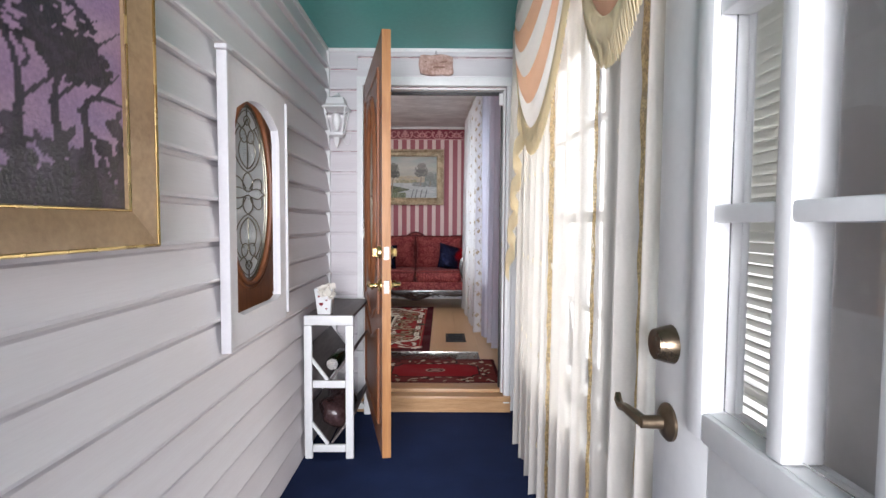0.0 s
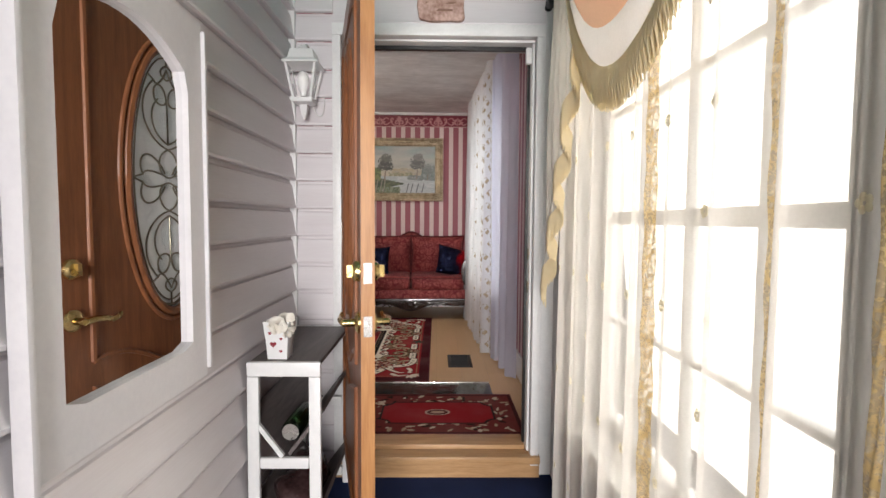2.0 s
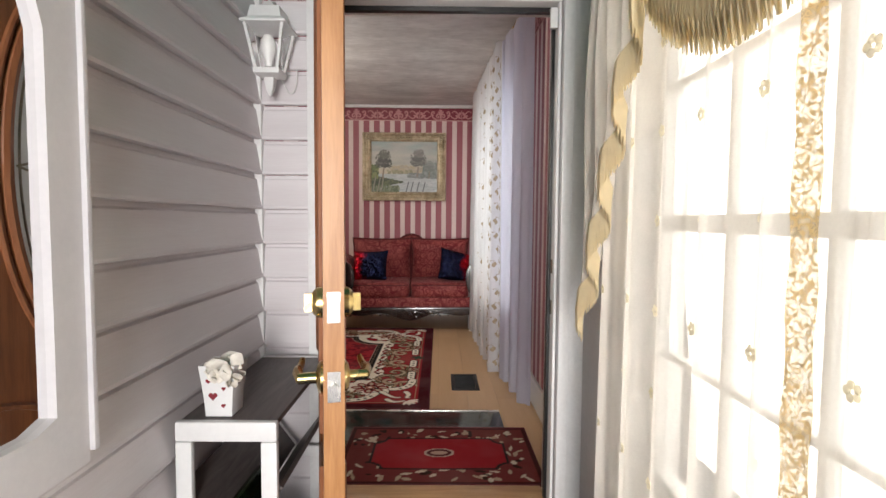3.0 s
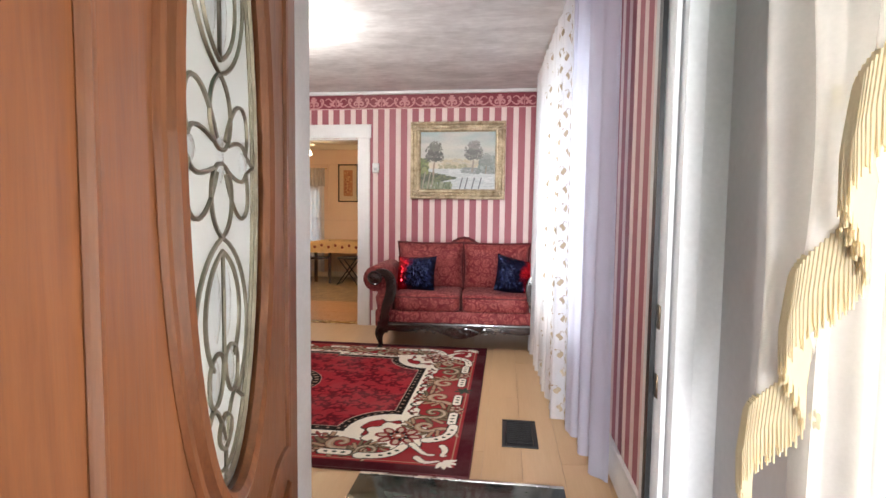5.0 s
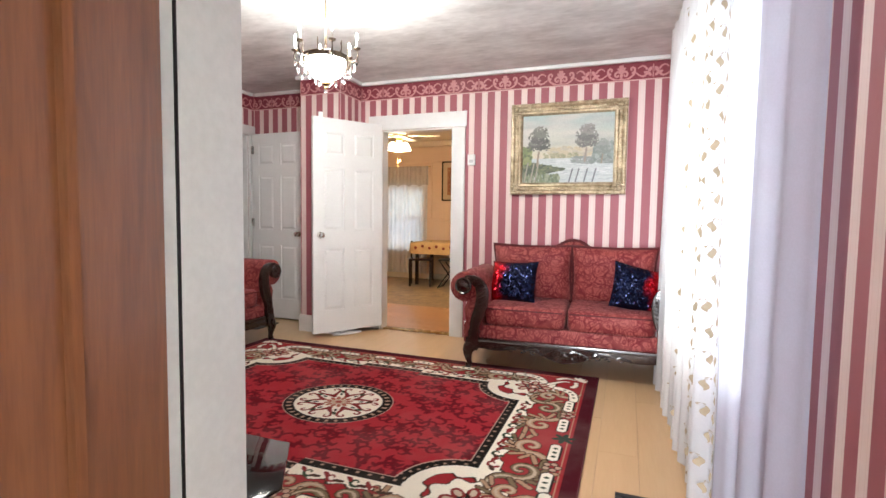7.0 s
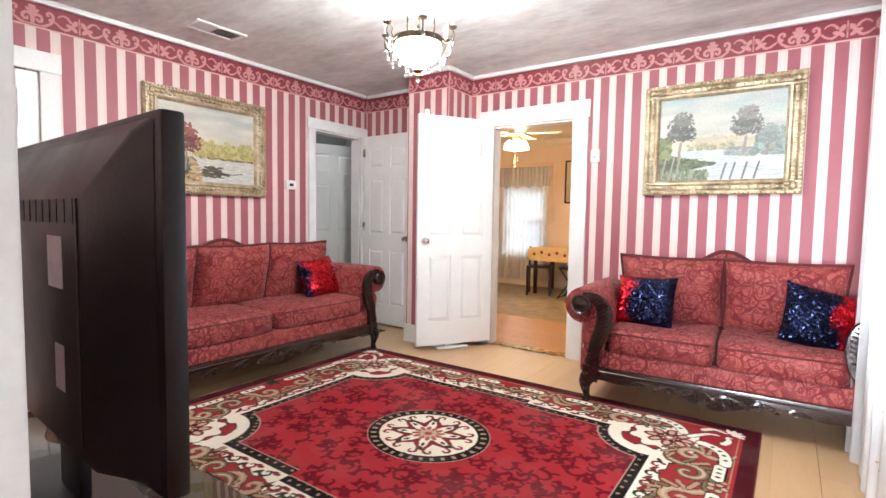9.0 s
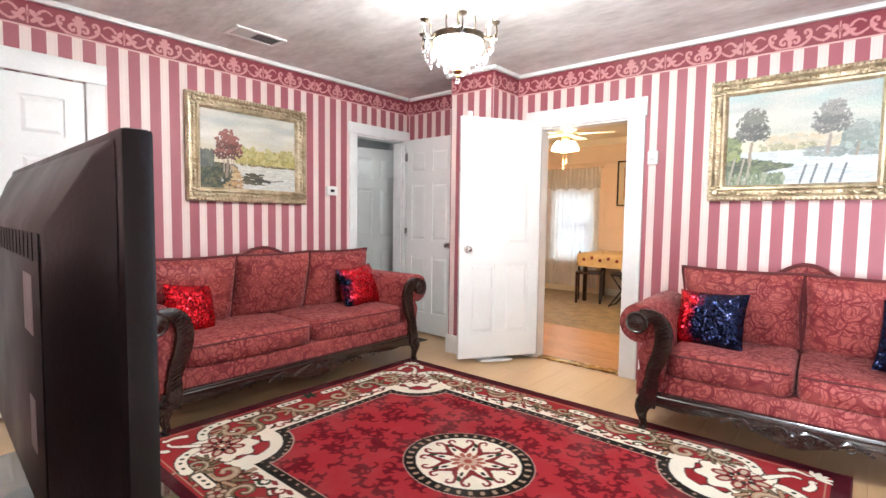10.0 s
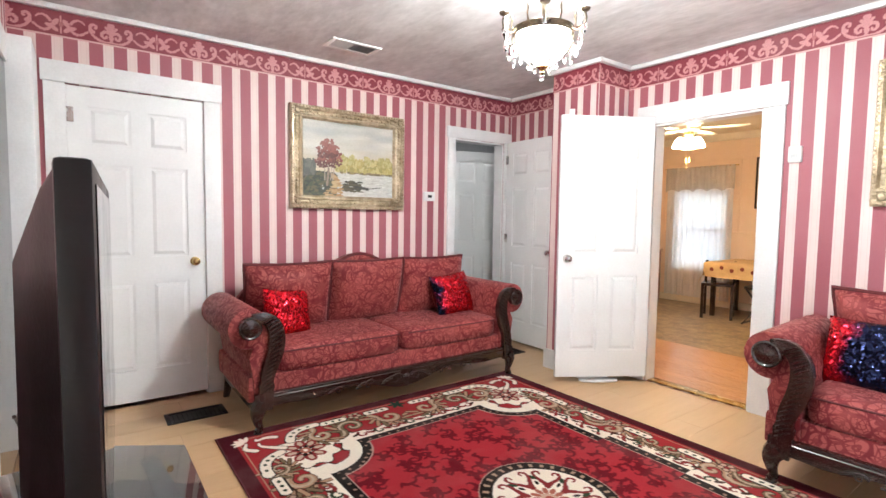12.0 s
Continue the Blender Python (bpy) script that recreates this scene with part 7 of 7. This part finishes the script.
def trees_canvas(w, h):
    """Dark trees before a violet dusk."""
    c = Canvas(w, h, 0.005, (0.2, 0.15, 0.3))
    rnd_ = random.Random(9)
    v = np.clip(c.y / h, 0, 1)[..., None]
    c.c = np.array((0.36, 0.22, 0.36)) * (1 - np.abs(v - 0.45) * 1.2) + np.array((0.13, 0.10, 0.24)) * np.abs(v - 0.45) * 1.2
    for i in range(70):
        px, py = rnd_.uniform(0, w), rnd_.uniform(0.1 * h, h)
        c.blend(0.4 * np.exp(-(((c.x - px) / 0.07) ** 2 + ((c.y - py) / 0.03) ** 2)), rnd_.choice(((0.42, 0.28, 0.42), (0.14, 0.11, 0.25), (0.50, 0.33, 0.42))))
    dark = [(0.020, 0.014, 0.030), (0.035, 0.025, 0.05), (0.012, 0.010, 0.02)]
    for i in range(420):
        c.disc(rnd_.uniform(0, w), abs(rnd_.gauss(0, 0.07)) * 1.0, rnd_.uniform(0.008, 0.03), rnd_.uniform(0.006, 0.018), rnd_.choice(dark), rnd_.uniform(0, 3))
    for px, lean, top in ((0.40, 0.02, 0.62), (0.62, -0.05, 0.5), (0.70, 0.06, 0.45), (0.80, 0.09, 0.36), (0.22, -0.06, 0.66)):
        c.stroke(bezier((px * w, 0.02 * h), (px * w + lean, 0.2 * h), (px * w - lean, 0.4 * h), (px * w + 1.6 * lean, top * h)), (0.030, 0.008), dark[0])
        for j in range(3):
            c.stroke(bezier((px * w, (0.3 + 0.08 * j) * h), (px * w + 0.05, (0.36 + 0.08 * j) * h), (px * w + 0.09 * (-1) ** j, (0.42 + 0.07 * j) * h), (px * w + 0.13 * (-1) ** j, (0.47 + 0.07 * j) * h)), (0.010, 0.003), dark[0])
    for px, py, sx, sy in ((0.34, 0.83, 0.22, 0.10), (0.62, 0.55, 0.26, 0.07), (0.80, 0.46, 0.14, 0.05), (0.22, 0.72, 0.14, 0.07)):
        for i in range(170):
            a, r = rnd_.uniform(0, 6.28), rnd_.random() ** 0.55
            c.disc(px * w + sx * w * 1.0 * r * math.cos(a), py * h + sy * h * 1.4 * r * math.sin(a), rnd_.uniform(0.006, 0.02), rnd_.uniform(0.004, 0.010), rnd_.choice(dark), rnd_.uniform(-0.6, 0.6))
    return c


framed("porch_painting", "violet dusk tree painting in a wide gilded frame", 0.86, 0.80, 0.088, trees_canvas, (PL + 0.032, 0.67, 1.053), 90,
       plain("pale_gilt_wood", (0.22, 0.135, 0.07), (0.40, 0.27, 0.15), 0.35, 0.1, 5, 60, 0.15), False, 0.035, BRASS)

# white rack with V-shaped shelves
rk = thing("wine_rack", "narrow white rack with sloped grey-brown shelves", "rack", (-0.3735, 2.425, PF))
RW, RL, RH = 0.128, 0.62, 0.755


def rack_frame(y0, y1):
    b = Build()
    b.box(-RW, y0, 0, -RW + 0.042, y1, RH - 0.052).box(RW - 0.042, y0, 0, RW, y1, RH - 0.052).box(-RW, y0, RH - 0.0515, RW, y1, RH)
    b.box(-RW + 0.0425, y0 + 0.001, 0.375, RW - 0.0425, y1 - 0.001, 0.415).box(-RW + 0.0425, y0 + 0.001, 0.035, RW - 0.0425, y1 - 0.001, 0.075)
    return b


part("front_frame", rack_frame(0.0, 0.022), WHITE, rk, "", 0.007)
part("rear_frame", rack_frame(RL - 0.022, RL), WHITE, rk, "", 0.007)
part("top_board", Build().box(-RW + 0.006, 0.0225, RH - 0.018, RW - 0.006, RL - 0.0225, RH - 0.002), SHELF_WOOD, rk, "grey-brown top board", 0.003)
for z in (0.418, 0.078):
    part("sloped_shelf", Build().box(-0.006, 0.0235, 0, 0.006, RL - 0.0235, 0.20).move(pose(-0.006, 0, z, 0, -37, 0)), SHELF_WOOD, rk, "sloped grey-brown shelf")
    part("sloped_shelf", Build().box(-0.006, 0.0235, 0, 0.006, RL - 0.0235, 0.20).move(pose(0.010, 0, z, 0, 37, 0)), SHELF_WOOD, rk, "sloped grey-brown shelf")
    for y in (0.004, RL - 0.018):
        part("brace", Build().box(-0.008, y, 0.0, 0.008, y + 0.013, 0.155).move(pose(-0.008, 0, z, 0, -37, 0)), WHITE, rk, "white diagonal brace")

bt = thing("wine_bottle", "dark green wine bottle lying on the rack", "bottle", (-0.365, 2.475, PF + 0.488))
part("body", Build().lathe([(0.010, 0.0), (0.034, 0.002), (0.037, 0.012), (0.037, 0.19), (0.030, 0.22), (0.014, 0.245), (0.0135, 0.30), (0.005, 0.302)], (0, 0, 0), 20, axis="y").move(pose(0, 0, 0, 0, 0, 180)), glass("dark_green_bottle_glass", (0.05, 0.16, 0.05), 0.02), bt)
part("foil", Build().lathe([(0.030, 0.0), (0.030, -0.003), (0.002, -0.004)], (0, -0.0, 0), 16, axis="y").move(pose(0, 0, 0, 0, 0, 180)), NICKEL, bt, "shiny foil base")
bag_b = Build().blob((0, 0, 0), (0.085, 0.20, 0.085), 0.8, 0.7, 16, 24)
bag_b.v = [(x + 0.012 * math.sin(31 * y + 22 * z), y, z + 0.012 * math.sin(27 * x + 19 * y)) for x, y, z in bag_b.v]
single("crumpled_bag", bag_b, plain("dark_glossy_film", (0.030, 0.014, 0.014), (0.08, 0.045, 0.045), 0.2, 0, 20, 60, 0.5), "crumpled dark glossy bag on the lower shelf", "bag", 0, 30, place=(-0.37, 2.66, PF + 0.205))

pot = thing("gift_vase", "white paper vase with red hearts and cloth flowers", "vase", (-0.405, 2.495, PF + RH))
part("vase", Build().loft([[(sx * r, sy * r, z) for sx, sy in ((-1, -1), (1, -1), (1, 1), (-1, 1))] for r, z in ((0.034, 0.0), (0.037, 0.05), (0.046, 0.135), (0.043, 0.135), (0.034, 0.05), (0.031, 0.006))]), WHITE, pot, "", 0.003)
heart = []
for i in range(24):
    t_ = 2 * math.pi * i / 24
    heart.append((0.0007 * 16 * math.sin(t_) ** 3, 0.0007 * (13 * math.cos(t_) - 5 * math.cos(2 * t_) - 2 * math.cos(3 * t_) - math.cos(4 * t_))))
hm = plain("dark_red_print", (0.20, 0.01, 0.02), (0.28, 0.02, 0.03), 0.6, 0, 20, 60, 0)
for x, z, s in ((-0.012, 0.055, 1.0), (-0.022, 0.095, 0.6), (0.014, 0.030, 0.5), (0.016, 0.075, 0.5)):
    part("heart", Build().extrude([(x + s * px, z + s * pz) for px, pz in heart], "y", -0.0372 - 0.075 * max(0, z - 0.045) - 0.0022, -0.0365 - 0.1 * max(0, z - 0.045)), hm, pot, "dark red heart")
rnd = random.Random(8)
cm = plain("cream_silk_petals", (0.66, 0.62, 0.54), (0.80, 0.76, 0.68), 0.7, 0, 20, 100, 0.3)
for i in range(26):
    a, el = rnd.uniform(0, 6.28), rnd.uniform(-0.5, 0.9)
    m = pose(0.018 + 0.028 * math.cos(a), -0.035 + 0.025 * math.sin(a), 0.115 + 0.035 * el, rnd.uniform(0, 180), rnd.uniform(0, 180), rnd.uniform(0, 360))
    part("petal", Build().sheet(lambda u, v: (0.032 * (u - 0.5), 0.05 * (v - 0.5) * math.sin(math.pi * min(1, u + 0.12)), 0.012 * math.sin(3 * u + 2 * v)), 4, 4).move(m), cm, pot, "", 0, 80)

# wall lantern
ln = thing("wall_lantern", "white metal porch lantern with clear glass", "lantern", (-0.445, PY - 0.02, 1.55))
part("back_plate", Build().lathe([(0.032, 0), (0.03, 0.012), (0.02, 0.018)], (0, 0, 0.34), 18, axis="y"), WHITE, ln)
part("bracket", Build().tube([(0, -0.015, 0.34), (0, -0.05, 0.37), (0, -0.095, 0.355), (0, -0.10, 0.33)], 0.009, 8), WHITE, ln)
part("roof", Build().loft([[(sx * r, -0.10 + sy * r, z) for sx, sy in ((-1, -1), (1, -1), (1, 1), (-1, 1))] for r, z in ((0.078, 0.262), (0.078, 0.270), (0.058, 0.285), (0.050, 0.325), (0.020, 0.338), (0.012, 0.352))]), WHITE, ln, "", 0.003)
for sx, sy in ((-1, -1), (1, -1), (1, 1), (-1, 1)):
    part("corner_bar", Build().tube([(sx * 0.064, -0.10 + sy * 0.064, 0.263), (sx * 0.038, -0.10 + sy * 0.038, 0.118)], 0.0065, 4), WHITE, ln)
gl = part("glass", Build().loft([[(sx * r, -0.10 + sy * r, z) for sx, sy in ((-1, -1), (1, -1), (1, 1), (-1, 1))] for r, z in ((0.035, 0.12), (0.060, 0.262))], True, False), GLASS, ln, "clear lantern glass", 0, 0)
gl.visible_shadow = False
part("bulb", Build().lathe([(0.014, 0.13), (0.016, 0.15), (0.028, 0.185), (0.028, 0.21), (0.016, 0.235), (0.002, 0.24)], (0, -0.10, 0), 16), PLASTIC, ln, "frosted lamp bulb")
part("base_tray", Build().loft([[(sx * r, -0.10 + sy * r, z) for sx, sy in ((-1, -1), (1, -1), (1, 1), (-1, 1))] for r, z in ((0.046, 0.118), (0.044, 0.100), (0.018, 0.092), (0.012, 0.05), (0.004, 0.03))]), WHITE, ln, "", 0.002)
single("lantern_wire", Build().tube(bezier((-0.43, PY - 0.035, 1.66), (-0.40, PY - 0.036, 1.58), (-0.37, PY - 0.036, 1.60), (-0.375, PY - 0.034, 1.70), 14), 0.0022, 5), PLASTIC, "thin white wire hanging below the lantern", "wire")

# plaque, camera, sensor
pl = thing("hanging_plaque", "rough stone-brown plaque hanging over the door", "plaque", (0.167, PY - 0.034, 2.043))
pb = Build().blob((0, -0.012, 0.064), (0.108, 0.014, 0.062), 0.3, 0.25, 10, 40)
pb.v = [(x + 0.004 * math.sin(60 * z), y + 0.003 * math.sin(45 * x + 30 * z), z + 0.004 * math.sin(50 * x)) for x, y, z in pb.v]
part("board", pb, plain("pinkish_brown_stone", (0.30, 0.17, 0.13), (0.62, 0.44, 0.38), 0.8, 0, 18, 70, 0.8), pl)
part("hook", Build().tube([(-0.006, -0.012, 0.13), (0, -0.012, 0.155), (0.006, -0.012, 0.13)], 0.002, 5), BLACK_METAL, pl)
for k, w_ in enumerate((0.07, 0.055)):
    part("inscription_bar", Build().box(-w_, -0.0275, 0.075 - 0.032 * k, w_, -0.0255, 0.085 - 0.032 * k), plain("faded_brown_ink" + "_" * k, (0.20, 0.11, 0.08), (0.28, 0.16, 0.12), 0.8), pl, "unreadable faded writing")
cb_ = thing("security_camera", "small black camera in the porch corner", "camera", (0.668, PY - 0.03, 2.12))
part("mount", Build().lathe([(0.018, 0), (0.016, 0.008), (0.006, 0.012), (0.006, 0.04)], (0, 0, 0), 14, axis="y"), BLACK, cb_)
part("housing", Build().lathe([(0.004, 0.03), (0.022, 0.036), (0.025, 0.06), (0.022, 0.085), (0.004, 0.088)], (0, 0, 0), 16, axis="y"), BLACK, cb_)
single("door_sensor", Build().box(0.572, PY - 0.012, 1.87, 0.598, PY + 0.012, 1.945), PLASTIC, "white plastic sensor at the door frame top", "sensor", 0.003)
for z in (0.78, 0.94):
    single("strike_plate", Build().box(0.5965, PY + 0.004, z, 0.5995, PY + 0.024, z + 0.055), BRONZE, "worn brass strike plate in the door jamb", "strike plate", 0.001, group="strike plates")

# ---- porch curtains ----
pc = thing("porch_curtain", "long cream sheer curtains with gold lace strips", "curtain", (0, 0, 0))
PCW = lambda u, v: curtain_point(u, v, 2.70, 0.835, 0.640, 0.635, -0.105, 2.13, 11, 0.015, 0.9, 1.6)
part("panel", Build().sheet(PCW, 200, 36), SHEER_CREAM, pc, "", 0, 80)
part("rod", Build().tube([(0.645, 2.93, 2.14), (0.645, 0.80, 2.14)], 0.012, 10), WHITE, pc)


def strip_on(u0, u1, inset=0.004):
    def f(u, v):
        p = PCW(u0 + (u1 - u0) * u, v)
        return (p[0] - inset - 0.002 * math.sin(90 * v + 40 * u), p[1], p[2])
    return f


STRIPS = ((0.448, 0.012), (0.655, 0.013), (0.765, 0.026), (0.915, 0.026))
for u0, wide in STRIPS:
    part("lace_strip", Build().sheet(strip_on(u0, u0 + wide), 8, 110), LACE_GOLD, pc, "gold lace strip", 0, 80)
for col in range(11):
    for i in range(11):
        u = 0.05 + col * 0.088 + (0.012 if i % 2 else -0.012)
        if min(abs(u - u0 - 0.009) for u0, wide in STRIPS) < 0.022:
            continue
        p = PCW(min(0.99, u), 0.05 + i * 0.085)
        b = Build()
        for a in range(5):
            b.blob((p[0] - 0.004, p[1] + 0.008 * math.cos(a * 1.257), p[2] + 0.008 * math.sin(a * 1.257)), (0.0015, 0.006, 0.006), 1, 1, 4, 6)
        part("flower_stitch", b, STITCH, pc)

# swag valance: hanging folds with gold fringe, and a tail at the far end
vl = thing("swag_valance", "white and peach satin swags with gold fringe", "valance", (0, 0, 0))


def swag(y0, y1, top, drop, mats, x0):
    """Folds that sag between two points of the rod."""
    n = len(mats)
    for k, mat in enumerate(mats):
        lo, hi = k / n, (k + 1) / n

        def f(u, v, lo=lo, hi=hi, k=k):
            w = lo + (hi - lo) * v
            y = y0 + (y1 - y0) * u
            sag = (1 - (2 * u - 1) ** 2) ** 0.85
            x = x0 - 0.020 - 0.055 * sag * (0.35 + 0.65 * math.sin(math.pi * (0.2 + 0.8 * w))) - 0.014 * math.sin(math.pi * v)
            return (x, y, top - 0.02 * w - drop * sag * w)
        part("fold", Build().sheet(f, 26, 6), mat, vl, "", 0, 80)
    count = 300
    for g in range(6):
        b = Build()
        for i in range(g * 50, g * 50 + 50):
            u = (i + 0.5) / count
            sag = (1 - (2 * u - 1) ** 2) ** 0.85
            y = y0 + (y1 - y0) * u
            x = x0 - 0.020 - 0.055 * sag * (0.35 + 0.65 * math.sin(math.pi * 1.0)) - 0.004
            z = top - 0.02 - drop * sag
            ln_ = 0.085 + 0.015 * math.sin(i * 1.7)
            for q in range(3):
                dy = 0.003 * math.sin(i * 3.1 + q * 2)
                b.tube([(x - 0.003 * q, y + dy, z + 0.012), (x - 0.004 - 0.003 * q, y + 2 * dy, z - ln_ * 0.5), (x - 0.002, y + 3 * dy, z - ln_)], [0.0019, 0.0022, 0.0012], 4)
        part("fringe", b, FRINGE, vl, "gold bullion fringe", 0, 60)


swag(2.52, 1.28, 2.17, 0.66, [SWAG, SWAG, SWAG_PEACH, SWAG, SWAG_PEACH, SWAG], 0.62)
swag(1.36, 0.58, 2.17, 0.60, [SWAG_PEACH, SWAG, SWAG_PEACH, SWAG_PEACH], 0.615)


def tail(u, v):
    """Pleated cascade that narrows to a point on the window side."""
    low = 0.88 + 0.78 * u
    z = 2.16 - (2.16 - low) * v
    y = 2.67 - 0.36 * u - 0.02 * math.sin(9 * v)
    return (0.612 - 0.022 * math.sin(u * 26) - 0.02 * v, y, z)


part("tail", Build().sheet(tail, 36, 30), SHEER_CREAM, vl, "cream sheer side cascade", 0, 80)
for g in range(4):
    b = Build()
    for i in range(g * 40, g * 40 + 40):
        u = i / 160
        x, y, z = tail(u, 1.0)
        for q in range(4):
            b.tube([(x - 0.004, y + 0.003 * q, z + 0.015), (x - 0.008, y + 0.004 * q, z - 0.04), (x - 0.006, y + 0.005 * q, z - 0.085 - 0.01 * math.sin(i * 2 + q))], [0.002, 0.0024, 0.0013], 4)
    part("fringe", b, FRINGE, vl, "gold bullion fringe", 0, 60)

# ---- boards of walls and floors ----
lay_boards(wall_left, PY + 0.15 - 0.03, (PL, -0.15, 0), 90, PF, PC)
for child in list(wall_left.children):
    child.matrix_basis = pose(PL, PY - 0.03, child.matrix_basis.translation.z, 0, 0, -90)
lay_boards(wall_front, -0.336 - (PL + 0.031), (PL + 0.031, PY, 0), 0, PF, PC)
lay_boards(wall_front, 0.66 + 0.335, (-0.335, PY, 0), 0, 2.036, PC)
for child in wall_front.children:
    m = child.matrix_basis.copy()
    child.matrix_basis = m @ Matrix.Diagonal((1, -1, 1, 1))

def lay_planks(parent, mat, axis, x0, x1, y0, y1, width, length, slip):
    """Boards side by side over x0..x1, y0..y1, drawn out along an axis, with staggered ends."""
    meshes = {}
    a0, a1, c0, c1 = (y0, y1, x0, x1) if axis == "y" else (x0, x1, y0, y1)
    c, row = c0, 0
    while c < c1 - 0.01:
        wide = min(width, c1 - c)
        a = a0 - (row * slip) % length
        while a < a1:
            lo, hi = max(a, a0), min(a + length, a1)
            if hi - lo > 0.02:
                key = (round(hi - lo, 3), round(wide, 3))
                if key not in meshes:
                    run = hi - lo - 0.0015
                    meshes[key] = make_mesh("floor_plank", Build().box(0, 0, -0.011, wide - 0.0015 if axis == "y" else run, run if axis == "y" else wide - 0.0015, 0.0), mat, 0, 0)
                ob = new("floor_plank", meshes[key])
                ob.parent = parent
                ob.location = (c, lo, 0) if axis == "y" else (lo, c, 0)
            a += length
        c += width
        row += 1


lay_planks(room_floor, LAMINATE, "y", LEFT - 0.1, RIGHT + 0.1, FRONT + 0.031, BACK + 0.02, 0.19, 1.218, 0.43)
lay_planks(dining_floor, DINING_WOOD, "x", -3.62, DR, BACK + 0.117, 8.558, 0.09, 1.2, 0.37)
